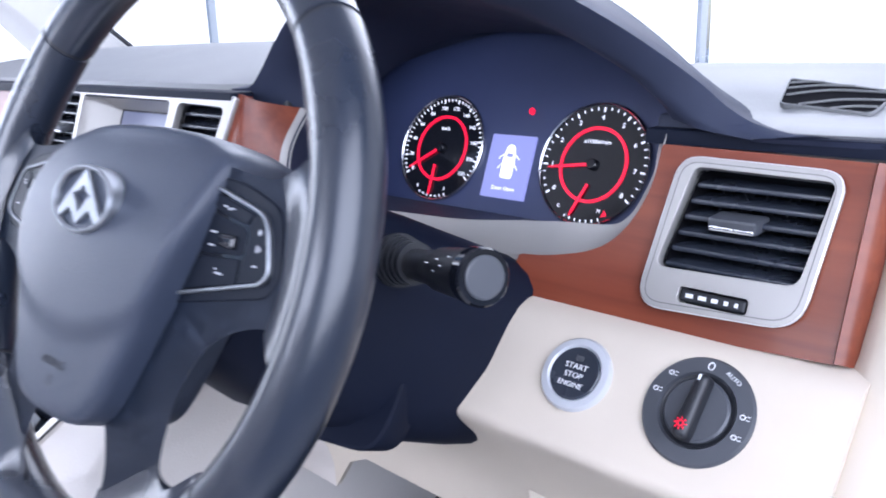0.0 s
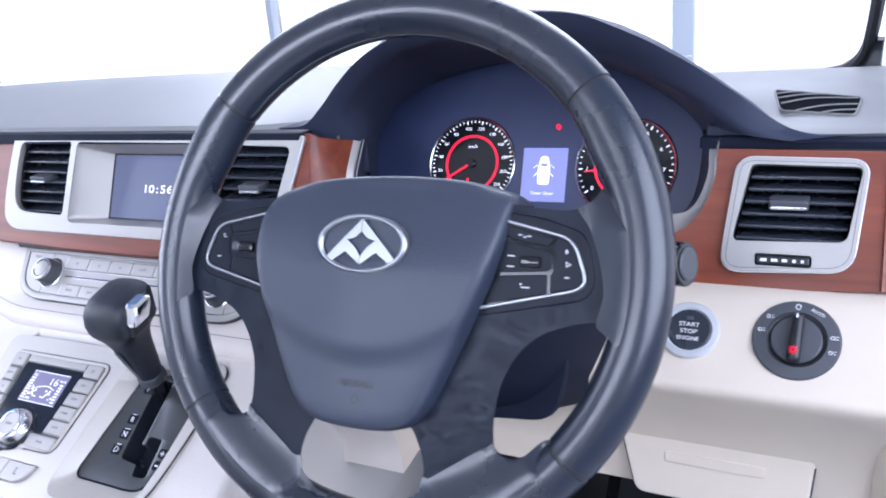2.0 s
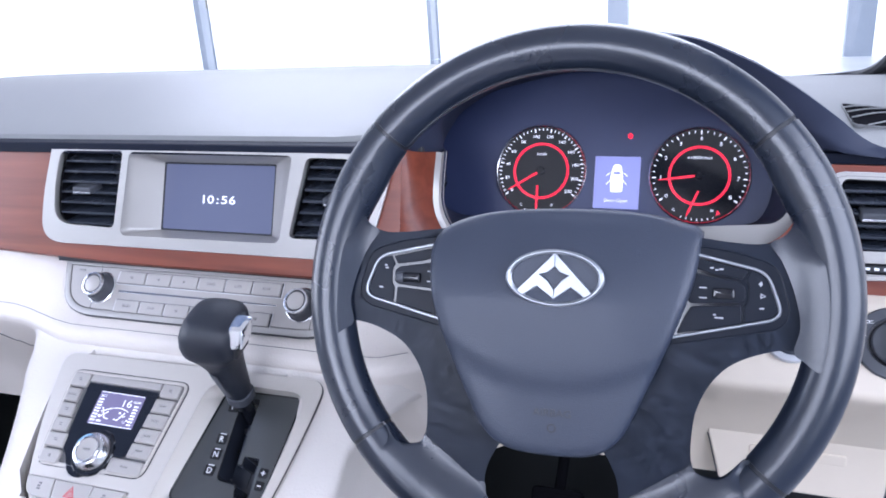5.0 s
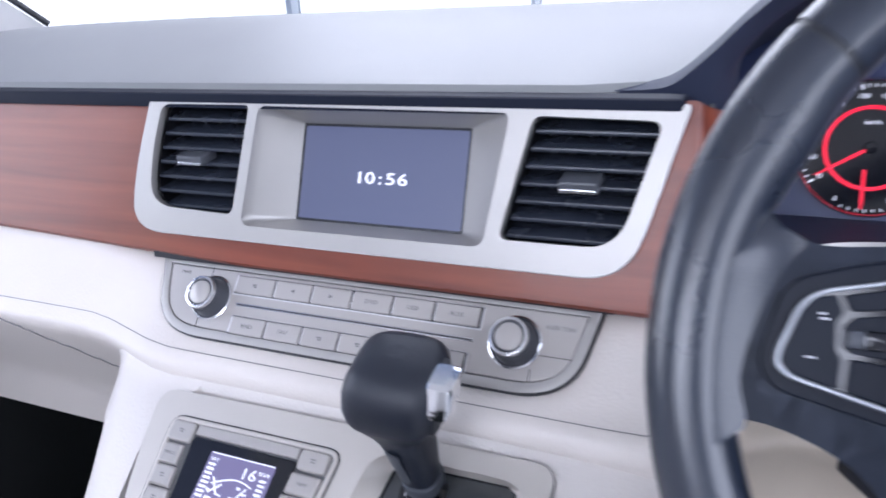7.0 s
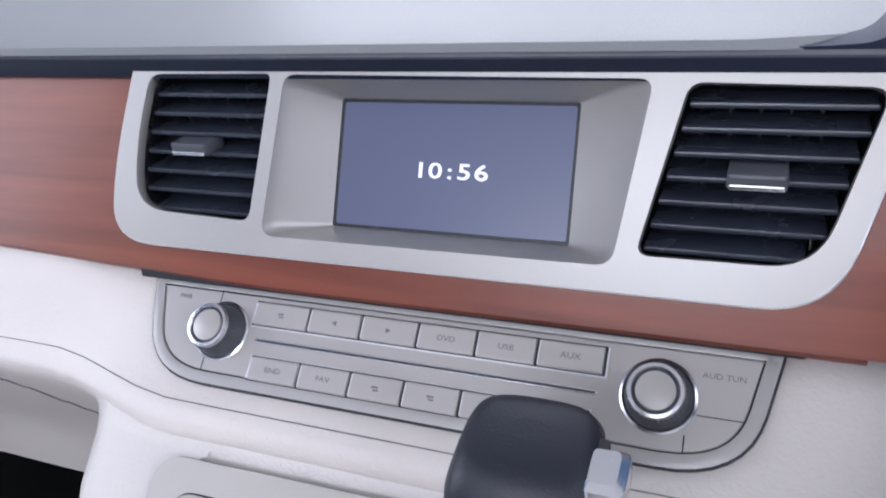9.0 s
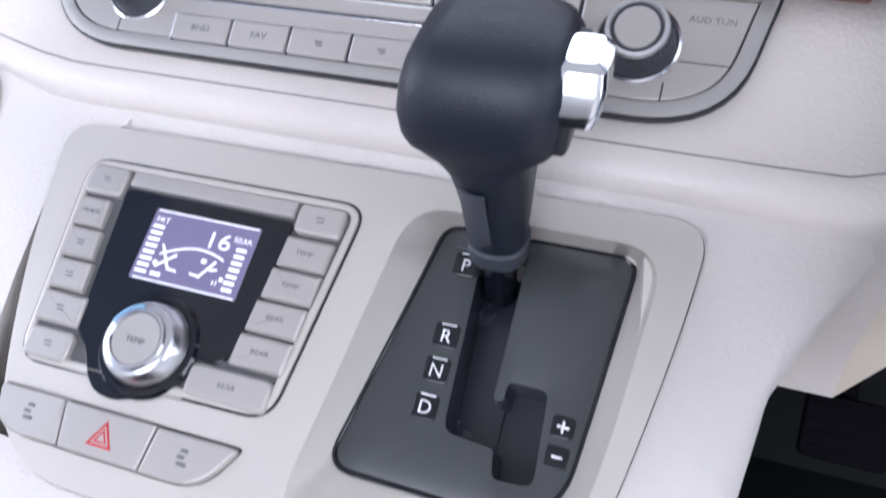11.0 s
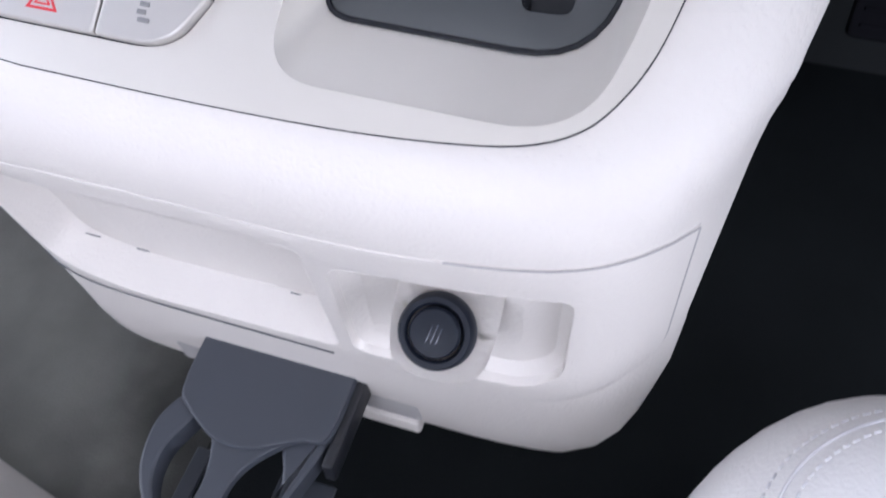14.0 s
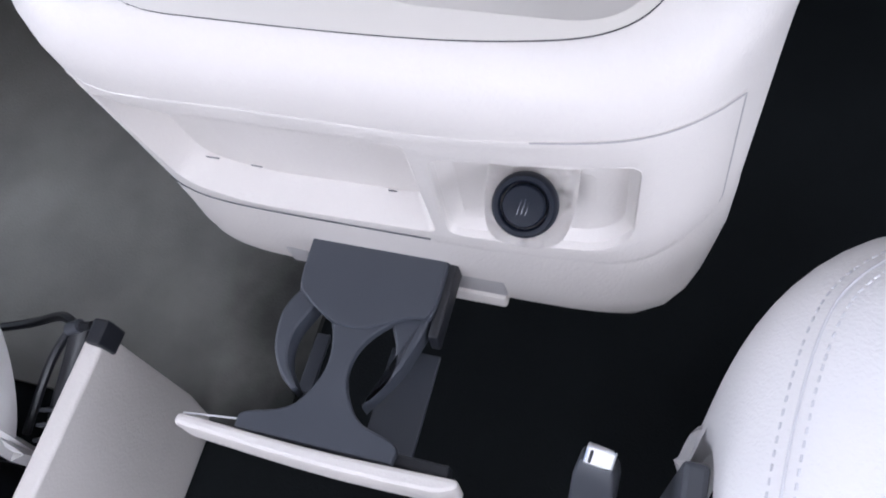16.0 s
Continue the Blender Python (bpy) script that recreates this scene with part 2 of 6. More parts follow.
def inset(pts, d):
    """The outline moved inwards by d."""
    n = len(pts)
    area = sum(pts[i - 1].x * pts[i].y - pts[i].x * pts[i - 1].y for i in range(n))
    s = 1 if area > 0 else -1
    out = []
    for i in range(n):
        e1, e2 = pts[i] - pts[i - 1], pts[(i + 1) % n] - pts[i]
        if e1.length < 1e-7:
            e1 = pts[i] - pts[i - 2]
        if e2.length < 1e-7:
            e2 = pts[(i + 2) % n] - pts[i]
        n1, n2 = Vector((-e1.y, e1.x)).normalized() * s, Vector((-e2.y, e2.x)).normalized() * s
        m = n1 + n2
        m = m / max(m.length_squared, 0.5) * 2
        out.append(pts[i] + m * d)
    return out


def shrunk(pts, d):
    """The outline moved inwards by d, with no turned-over edges at tight corners."""
    q = inset(pts, d)
    n = len(q)
    for _ in range(4):
        for i in range(n):
            j = (i + 1) % n
            if (q[j] - q[i]).dot(pts[j] - pts[i]) < 0:
                q[i] = q[j] = (q[i] + q[j]) / 2
    return q


def ring_verts(bm, m, pts, z):
    return [bm.verts.new(m @ Vector((p.x, p.y, z))) for p in pts]


def bridge(bm, a, b, closed=True):
    n = len(a)
    for i in range(n if closed else n - 1):
        j = (i + 1) % n
        bm.faces.new((a[i], a[j], b[j], b[i]))


def prism(m, pts, z0, z1, bevel=0.0, bm=None, steps=2):
    """A solid with the outline pts from z0 to z1 and a rounded upper edge."""
    bm = bm or bmesh.new()
    rows = [(0, z0), (0, z1 - bevel)]
    for k in range(1, steps + 1 if bevel else 1):
        a = k / steps * math.pi / 2
        rows.append((bevel * (1 - math.cos(a)), z1 - bevel + bevel * math.sin(a)))
    if not bevel:
        rows = [(0, z0), (0, z1)]
    last = None
    for d, z in rows:
        v = ring_verts(bm, m, shrunk(pts, d) if d else pts, z)
        if last:
            bridge(bm, last, v)
        else:
            bm.faces.new(v[::-1])
        last = v
    bm.faces.new(last)
    return bm


def frame_ring(m, outer, inner, z0, z1, bevel=0.0015, bm=None):
    """A ring between two outlines of as many points."""
    bm = bm or bmesh.new()
    loops = [(outer, z0), (outer, z1 - bevel), (inset(outer, bevel), z1), (inset(inner, -bevel), z1), (inner, z1 - bevel), (inner, z0)]
    rows = [ring_verts(bm, m, p, z) for p, z in loops]
    for a, b in zip(rows, rows[1:] + rows[:1]):
        bridge(bm, a, b)
    return bm


def plate(m, outer, holes, z0, z1, bevel=0.0012, bm=None):
    """A flat solid with holes."""
    bm = bm or bmesh.new()
    rows = []
    for z in (z0, z1):
        edges = []
        loops = []
        for pts in (outer, *holes):
            v = ring_verts(bm, m, pts, z)
            loops.append(v)
            edges += [bm.edges.new((v[i - 1], v[i])) for i in range(len(v))]
        bmesh.ops.triangle_fill(bm, use_beauty=True, use_dissolve=False, edges=edges, normal=m.to_3x3() @ Vector((0, 0, 1)))
        rows.append(loops)
    for a, b in zip(*rows):
        bridge(bm, a, b)
    if bevel:
        bmesh.ops.recalc_face_normals(bm, faces=bm.faces[:])
        top = [e for loop in rows[1] for e in {bm.edges.get((loop[i - 1], loop[i])) for i in range(len(loop))} if e]
        bmesh.ops.bevel(bm, geom=top, offset=bevel, segments=2, profile=0.5, affect="EDGES", clamp_overlap=True)
    return bm


def loft(rows, closed=True, caps=True, bm=None):
    """A skin over rows of world points."""
    bm = bm or bmesh.new()
    made = [[bm.verts.new(p) for p in row] for row in rows]
    for a, b in zip(made, made[1:]):
        bridge(bm, a, b, closed)
    if caps and closed:
        bm.faces.new(made[0][::-1])
        bm.faces.new(made[-1])
    return bm


def lathe(m, profile, n=40, bm=None, squash=1.0):
    """A turned solid: (radius, z) from the base to the top."""
    rows = [[m @ Vector((r * math.cos(2 * math.pi * i / n), squash * r * math.sin(2 * math.pi * i / n), z)) for i in range(n)] for r, z in profile]
    if profile[-1][0] > 0.3 * profile[0][0]:
        return loft(rows + rows[:1], caps=False, bm=bm)
    return loft(rows, bm=bm)


def spline(pts, n=8, closed=False):
    """A smooth line through the points."""
    pts = [Vector(p) for p in pts]
    k = len(pts)
    out = []
    for i in range(k if closed else k - 1):
        a, b = pts[i], pts[(i + 1) % k]
        p = pts[i - 1] if closed or i else a * 2 - b
        q = pts[(i + 2) % k] if closed or i + 2 < k else b * 2 - a
        for j in range(n):
            t = j / n
            out.append(0.5 * (2 * a + (b - p) * t + (2 * p - 5 * a + 4 * b - q) * t * t + (3 * a - p - 3 * b + q) * t ** 3))
    return out if closed else out + [pts[-1]]


def tube(pts, r, n=8, closed=False, bm=None, flat=1.0):
    """A round bar along world points."""
    rows = []
    k = len(pts)
    for i, p in enumerate(pts):
        a = pts[i - 1] if i or closed else p
        b = pts[(i + 1) % k] if closed or i + 1 < k else p
        d = (b - a).normalized()
        u = d.cross(Vector((0.3, 0.2, 1))).normalized()
        w = d.cross(u)
        rr = r[i] if isinstance(r, (list, tuple)) else r
        rows.append([p + rr * (math.cos(2 * math.pi * j / n) * u + flat * math.sin(2 * math.pi * j / n) * w) for j in range(n)])
    if closed:
        bm = loft(rows + [rows[0]], caps=False, bm=bm)
        bmesh.ops.remove_doubles(bm, verts=bm.verts[:], dist=1e-6)
        return bm
    return loft(rows, bm=bm)


def sheet(rows, thick, side=0, bm=None):
    """A skin over rows of points, thickened away from the cabin."""
    bm = bm or bmesh.new()
    top = [[bm.verts.new(p) for p in row] for row in rows]
    faces = []
    for a, b in zip(top, top[1:]):
        for i in range(len(a) - 1):
            faces.append(bm.faces.new((a[i], a[i + 1], b[i + 1], b[i])))
    bm.normal_update()
    inside = Vector((-0.2, -0.4, 1.0))
    facing = sum(f.normal.dot(inside - f.calc_center_median()) * f.calc_area() for f in faces)
    thick = thick if (side or facing) > 0 else -thick
    under = [[bm.verts.new(v.co - v.normal * thick) for v in row] for row in top]
    for a, b in zip(under, under[1:]):
        for i in range(len(a) - 1):
            bm.faces.new((a[i], b[i], b[i + 1], a[i + 1]))
    n, k = len(top), len(top[0])
    for i in range(n - 1):
        bm.faces.new((top[i][0], top[i + 1][0], under[i + 1][0], under[i][0]))
        bm.faces.new((top[i + 1][-1], top[i][-1], under[i][-1], under[i + 1][-1]))
    for j in range(k - 1):
        bm.faces.new((top[0][j + 1], top[0][j], under[0][j], under[0][j + 1]))
        bm.faces.new((top[-1][j], top[-1][j + 1], under[-1][j + 1], under[-1][j]))
    return bm


def cuboid(m, x0, x1, y0, y1, z0, z1, bevel=0.002, bm=None):
    return prism(m, box_outline(x0, y0, x1, y1, bevel, 3), z0, z1, bevel, bm)


def evenly(pts, n):
    """The closed outline with n points at even steps."""
    k = len(pts)
    run = [0.0]
    for i in range(k):
        run.append(run[-1] + (pts[(i + 1) % k] - pts[i]).length)
    out, i = [], 0
    for j in range(n):
        d = run[-1] * j / n
        while run[i + 1] < d:
            i += 1
        out.append(pts[i].lerp(pts[(i + 1) % k], (d - run[i]) / max(1e-9, run[i + 1] - run[i])))
    return out


def pillow(m, pts, top, z_back, r):
    """A moulded slab: outline pts, front height top(x, y), edges rounded by r."""
    bm = bmesh.new()
    last = None
    steps = [(0.5 * r, None), (0.0, -0.4), (0.0, -1.25), (0.06 * r, -0.80), (0.22 * r, -0.45), (0.50 * r, -0.17), (0.78 * r, -0.04), (r, 0.0)]
    for d, drop in steps:
        ring = []
        for p in (shrunk(pts, d) if d else pts):
            h = top(p.x, p.y)
            z = z_back if drop is None else z_back + 0.4 * r if drop == -0.4 else h + drop * r
            ring.append(bm.verts.new((p.x, p.y, z)))
        if last:
            bridge(bm, last, ring)
        else:
            bm.faces.new(ring[::-1])
        last = ring
    edge = {e for i in range(len(last)) for e in [bm.edges.get((last[i - 1], last[i]))]}
    before = set(bm.edges)
    held = set(bm.verts)
    bmesh.ops.triangle_fill(bm, use_beauty=True, use_dissolve=False, edges=list(edge), normal=Vector((0, 0, 1)))
    for _ in range(3):
        longs = [e for e in bm.edges if e not in before and e.calc_length() > 0.006]
        bmesh.ops.subdivide_edges(bm, edges=longs, cuts=1)
        bmesh.ops.triangulate(bm, faces=[f for f in bm.faces if len(f.verts) > 4 and f.normal.z > 0.2])
        for v in bm.verts:
            if v not in held:
                v.co.z = top(v.co.x, v.co.y)
    bm.transform(m)
    return bm


def words(name, text, m, size, mat, parent, wide=1.0, depth=0.0002, bold=0.0):
    """Raised lettering, centred on m."""
    cu = bpy.data.curves.new(name, "FONT")
    cu.body, cu.size, cu.align_x, cu.align_y, cu.extrude, cu.resolution_u = text, size, "CENTER", "CENTER", depth, 3
    cu.offset = bold
    tmp = bpy.data.objects.new(name, cu)
    me = bpy.data.meshes.new_from_object(tmp)
    bpy.data.objects.remove(tmp)
    me.transform(m @ Matrix.Diagonal((wide, 1, 1, 1)))
    me.materials.clear()
    me.materials.append(mat)
    ob = new(name, me)
    PLACE[ob] = Matrix.Identity(4)
    ob.parent = parent
    ob.matrix_parent_inverse = PLACE[parent].inverted()
    return ob


def bars(m, spans, z, h, mat, parent, name="marking"):
    """Plain bars for small print: (x0, x1, y) each."""
    for x0, x1, y in spans:
        part(name, cuboid(m, x0, x1, y - h / 2, y + h / 2, z, z + 0.0003, 0.0001), mat, parent)

# ---- outside: a bright showroom front ----
ground = solo("ground", cuboid(Matrix.Identity(4), -60, 60, -60, 60, -0.75, -0.70, 0.01), PAVING, "pale smooth showroom floor round the van", "floor", kind="structure")
facade = thing("glass_facade", (-2, 4.3, -0.7), "tall bright glazed showroom front with slim grey mullions", "window wall", kind="structure")
xs = (-14.0, -10.2, -6.7, -3.23, -1.60, -0.50, 0.70, 2.3, 4.2, 7.5, 11.0)
for a, b in zip(xs, xs[1:]):
    part("pane", cuboid(Matrix.Identity(4), a + 0.02, b - 0.02, 4.10, 4.12, -0.7, 5.2, 0.004), PANE_GLOW, facade)
for x, w in zip(xs, (0.05, 0.05, 0.05, 0.045, 0.028, 0.11, 0.13, 0.06, 0.06, 0.06, 0.06)):
    part("mullion", cuboid(Matrix.Identity(4), x - w / 2, x + w / 2, 4.00, 4.08, -0.7, 5.2, 0.006), FRAME_GREY, facade)
part("transom", cuboid(Matrix.Identity(4), -14, 11, 4.01, 4.07, 5.2, 5.35, 0.006), FRAME_GREY, facade)

# ---- car shell ----
I4 = Matrix.Identity(4)
solo("floor", cuboid(I4, -1.33, 0.38, -2.3, 0.75, -0.06, 0.0, 0.01), CARPET, "dark charcoal carpet on the cabin floor, dusty in places", "car floor", kind="structure")
solo("firewall", cuboid(I4, -1.33, 0.38, 0.66, 0.72, 0.0, 0.84, 0.01), FOOT, "dark padded bulkhead behind the footwells", "bulkhead", kind="structure")
roof_rows = []
for y, z in ((0.42, 1.62), (0.2, 1.68), (-0.6, 1.74), (-1.6, 1.74), (-2.3, 1.70)):
    roof_rows.append([Vector((CX + u * 0.84, y, z - 0.10 * abs(u) ** 4)) for u in [i / 8 - 1 for i in range(17)]])
solo("ceiling", sheet(roof_rows, 0.03), CLOTH, "light grey cloth headliner of the cabin", "headliner", kind="structure")


def cabin_side(name, s, label):
    x = CX + s * 0.86
    bm = cuboid(I4, x - 0.03, x + 0.03, -2.3, -0.72, -0.05, 0.95, 0.01)
    for y0, y1 in ((-0.92, -0.72), (-2.3, -2.1)):
        cuboid(I4, x - 0.03, x + 0.03, y0, y1, 0.95, 1.68, 0.01, bm)
    return solo(name, bm, CLOTH, label, "cabin wall", kind="structure")


cabin_side("wall_right", 1, "pale trimmed side of the cabin behind the open driver door")
cabin_side("wall_left", -1, "pale trimmed passenger side of the cabin")
bm = cuboid(I4, CX - 0.83, CX + 0.83, -2.36, -2.31, -0.05, 1.0, 0.01)
for x in (CX - 0.80, CX + 0.80):
    cuboid(I4, x - 0.05, x + 0.05, -2.36, -2.31, 1.0, 1.7, 0.01, bm)
solo("wall_back", bm, CLOTH, "pale tailgate trim at the back of the cabin", "cabin wall", kind="structure")
# kick panel and sill of the passenger footwell
bm = cuboid(I4, -1.33, -1.29, 0.05, 0.66, 0.0, 0.80, 0.01)
cuboid(I4, -1.36, -1.28, -0.75, 0.05, 0.0, 0.10, 0.02, bm)
# pale sheet added over the carpet to carry the painted pool of light
solo("lit_floor_sheet", sheet([[Vector((-1.26 + 0.0640 * i, -0.13 + 0.058 * j, 0.012)) for i in range(11)] for j in range(11)], 0.011, 1), DUSTY_LIT, "pale dusty sheet added on the passenger floor, light and its fade painted in", "floor mat", kind="structure")
solo("kick_panel", bm, FOOT, "dark lined side of the passenger footwell with a low sill", "footwell lining", kind="structure")
solo("footwell_mat", cuboid(pose(0, 0.55, 0.03, 38, 0, 0), -1.27, -0.72, -0.30, 0.12, -0.01, 0.008, 0.006), FOOT, "dark sloping toe board of the passenger footwell", "toe board", kind="structure")
# pillars beside the windscreen
fore = spline([(-1.352, 0.672, 0.895), (-1.43, 0.588, 0.998), (-1.48, 0.502, 1.078), (-1.50, 0.38, 1.22), (-1.47, 0.20, 1.55)], 5)
fold = spline([(-1.445, 0.560, 0.885), (-1.478, 0.480, 0.990), (-1.503, 0.395, 1.075), (-1.513, 0.280, 1.22), (-1.48, 0.10, 1.55)], 5)
rows = [[a.lerp(b, t) + Vector((-0.006 * math.sin(t * math.pi), 0, 0)) for t in (0, 0.2, 0.5, 0.8, 0.95, 1)] + [b + Vector((-0.014, -0.012, -0.002)), b + Vector((-0.03, -0.055, 0.0))] for a, b in zip(fore, fold)]
solo("pillar_left", sheet(rows, 0.02), CLOTH, "pale grey trimmed windscreen pillar on the passenger side", "pillar", kind="structure", sharp=50)
rows = [[Vector((-1.49, y, z)) for z in (0.80, 0.88, 0.93, 0.98, 1.04, 1.10)] for y in (0.10, 0.25, 0.37)] + [[Vector((-1.49, 0.40 + 0.02 * math.cos(k), z)) for k, z in zip((1.2, 0.4, 0.6, 1.6, 2.4, 3.0), (0.80, 0.88, 0.93, 0.98, 1.04, 1.10))]]
solo("door_frame_left", sheet(rows, 0.03), CLOTH, "pale grey trim of the passenger door beside the small window", "door frame", kind="structure", sharp=50)
pr = spline([(0.405, 0.72, 0.84), (0.402, 0.56, 1.06), (0.385, 0.30, 1.45)], 8)
solo("pillar_right", tube(pr, 0.045, 10, flat=1.5), CLOTH, "pale grey trimmed windscreen pillar beside the open door", "pillar", kind="structure")
seal = spline([(0.20, 0.775, 0.851), (0.262, 0.770, 0.852), (0.290, 0.755, 0.857), (0.310, 0.725, 0.878), (0.317, 0.70, 0.91), (0.322, 0.62, 0.99), (0.330, 0.46, 1.18), (0.33, 0.30, 1.40)], 8)
solo("windscreen_seal", tube(seal, [0.002 + 0.006 * min(1, i / 12) for i in range(len(seal))], 8), BLACK, "black rubber seal along the windscreen edge", "seal", kind="structure")
corner = [(0.250, 0.772, 0.846), (0.285, 0.764, 0.853), (0.304, 0.738, 0.866), (0.314, 0.712, 0.895), (0.330, 0.700, 0.895), (0.328, 0.705, 0.846)]
solo("seal_corner", loft([[Vector(p) for p in corner], [Vector(p) + Vector((0.002, 0.012, 0.004)) for p in corner]]), BLACK, "black corner patch at the foot of the windscreen", "seal", kind="structure")
seal = [p + Vector((0.006, 0.006, 0.004)) for p in fore]
solo("windscreen_seal", tube(seal, 0.0055, 8), BLACK, "black rubber seal along the windscreen edge", "seal", kind="structure")
glass_rows = [[Vector((CX + u * 0.78, y, z)) for u in (-1, -0.5, 0, 0.5, 1)] for y, z in ((1.05, 0.86), (0.45, 1.60))]
ws = solo("windscreen", sheet(glass_rows, 0.004), GLASS, "clear raked windscreen above the dash", "windscreen", kind="structure")
ws.visible_shadow = False
cowl = [[Vector((CX + u * 0.95, y, z)) for u in (-1, -0.5, 0, 0.5, 1)] for y, z in ((0.80, 0.80), (1.10, 0.82), (1.6, 0.72), (1.9, 0.4))]
solo("bonnet", sheet(cowl, 0.02), material("white_car_paint", (0.75, 0.76, 0.78), 0.25, coat=0.6, vary=0.02), "white van bonnet beyond the windscreen", "car bonnet", kind="structure")

# ---- dashboard ----
dash = thing("dashboard", (CX, 0.4, 0.6), "grey dash pad with red wood strip over a cream lower dash", "dashboard")


def ease(t):
    t = min(1, max(0, t))
    return t * t * (3 - 2 * t)


def pad_row(y, z, x0, x1, drop):
    near = max(0, 1 - max(0, y - 0.26) / 0.16)
    return [Vector((x0 + (x1 - x0) * i / 24, y + 0.058 * near * ease((x0 + (x1 - x0) * i / 24 + 0.285) / 0.07), z - drop * abs((x0 + (x1 - x0) * i / 24 - CX) / 0.83) ** 6)) for i in range(25)]


left_pad = [pad_row(y, z, -1.31, -0.212 + 0.10 * ease((y - 0.44) / 0.08), d) for y, z, d in ((0.275, 0.845, 0.0), (0.259, 0.852, 0.0), (0.2575, 0.860, 0.0), (0.262, 0.8655, 0.0), (0.275, 0.869, 0.0), (0.32, 0.877, 0.0), (0.40, 0.893, 0.004), (0.46, 0.903, 0.008), (0.51, 0.9085, 0.012), (0.58, 0.906, 0.016), (0.68, 0.893, 0.02), (0.80, 0.868, 0.02))]
part("pad", sheet(left_pad, 0.012), PAD, dash, "soft grey dash pad with a fine grain")


def right_pad_row(y, z, i):
    row = []
    for k in range(17):
        u = k / 16
        x0 = 0.195 if i < 6 else 0.195 - 0.10 * min(1, (i - 5) / 3)
        x = x0 + (0.375 - x0) * u
        row.append(Vector((x, y + (0.02 * u ** 4 + (0.03, 0.03, 0.03, 0.03, 0.03, 0.012)[i] * ease((0.262 - x) / 0.03) if i < 6 else 0), z - 0.010 * max(0, u - 0.75) * 4 * (i < 9))))
    return row


right_pad = [right_pad_row(y, z, i) for i, (y, z) in enumerate(((0.355, 0.815), (0.340, 0.822), (0.336, 0.832), (0.345, 0.839), (0.365, 0.842), (0.40, 0.846), (0.43, 0.856), (0.46, 0.867), (0.50, 0.873), (0.56, 0.874), (0.66, 0.868), (0.80, 0.850)))]
part("pad", sheet(right_pad, 0.012), PAD, dash, "soft grey dash pad with a fine grain")
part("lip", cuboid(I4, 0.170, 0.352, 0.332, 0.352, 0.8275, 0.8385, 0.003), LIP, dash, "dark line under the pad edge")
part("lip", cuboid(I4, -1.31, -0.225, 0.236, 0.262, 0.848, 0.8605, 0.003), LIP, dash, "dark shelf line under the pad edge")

part("hood_foot", cuboid(I4, 0.174, 0.214, 0.342, 0.372, 0.834, 0.848, 0.004), HOOD, dash, "dark foot of the hood above the wood")

# cluster hood: arches from the dial face out to the rim and back over the pad
rim_arch = spline([(-0.300, 0.8590), (-0.262, 0.8595), (-0.238, 0.8640), (-0.214, 0.8840), (-0.190, 0.9080), (-0.158, 0.932), (-0.10, 0.956), (-0.02, 0.964), (0.062, 0.960), (0.112, 0.941), (0.158, 0.912), (0.206, 0.8735), (0.232, 0.8510), (0.256, 0.8395), (0.290, 0.8350), (0.350, 0.8335)], 6)
mouth_arch = spline([(-0.200, 0.800), (-0.201, 0.820), (-0.2025, 0.845), (-0.203, 0.872), (-0.195, 0.890), (-0.178, 0.910), (-0.144, 0.934), (-0.085, 0.942), (-0.02, 0.940), (0.040, 0.932), (0.09, 0.917), (0.143, 0.892), (0.172, 0.870), (0.186, 0.858), (0.194, 0.848)], 6)
face_arch = spline([(-0.236, 0.755), (-0.238, 0.775), (-0.237, 0.80), (-0.232, 0.83), (-0.222, 0.850), (-0.203, 0.872), (-0.15, 0.900), (-0.085, 0.912), (-0.02, 0.912), (0.04, 0.905), (0.09, 0.89), (0.135, 0.864), (0.152, 0.850), (0.160, 0.842), (0.165, 0.836)], 6)


def arch(pts, y, lean=0.0, back=0.0):
    return [Vector((p.x, y + lean * (p.y - 0.85) + back * ease((p.x - 0.08) / 0.16), p.y)) for p in pts]


def between(a, b, t):
    return [p.lerp(q, t) for p, q in zip(a, b)]


back = [Vector((-0.28 + 0.63 * i / (len(rim_arch) - 1), 0.50, 0.882 - 0.05 * ease((-0.28 + 0.63 * i / (len(rim_arch) - 1) - 0.06) / 0.12))) for i in range(len(rim_arch))]
front, mouth, face = arch(rim_arch, 0.272, back=0.062), arch(mouth_arch, 0.322, back=0.015), arch(face_arch, 0.412, 0.4)
nose = [p + Vector((0, -0.006, -0.006)) for p in between(front, mouth, 0.35)]
nose2 = [p + Vector((0, -0.006, -0.004)) for p in between(front, mouth, 0.72)]
shoulder = [Vector((p.x, max(0.36, p.y + 0.03), p.z + 0.003 - 0.014 * ease((p.x + 0.06) / 0.14) - 0.014 * ease((p.x - 0.20) / 0.05))) for p in front]
hood_rows = [face, between(face, mouth, 0.5), mouth, nose2, nose, front, [p + Vector((0, 0.012, 0.002 - 0.004 * ease((p.x + 0.06) / 0.14))) for p in front], shoulder, between(shoulder, back, 0.5), back]
# highlight on the hood's mouth, made as a thin tube of lighter navy
part("hood_glint", tube(nose2[14:-5], 0.0011, 6), material("hood_glint_navy", (0.16, 0.17, 0.23), 0.25), dash, "highlight painted as a fine pale line along the hood mouth")
part("hood", sheet(hood_rows, 0.004), HOOD, dash, "dark navy hood arched over the dials", sharp=60)

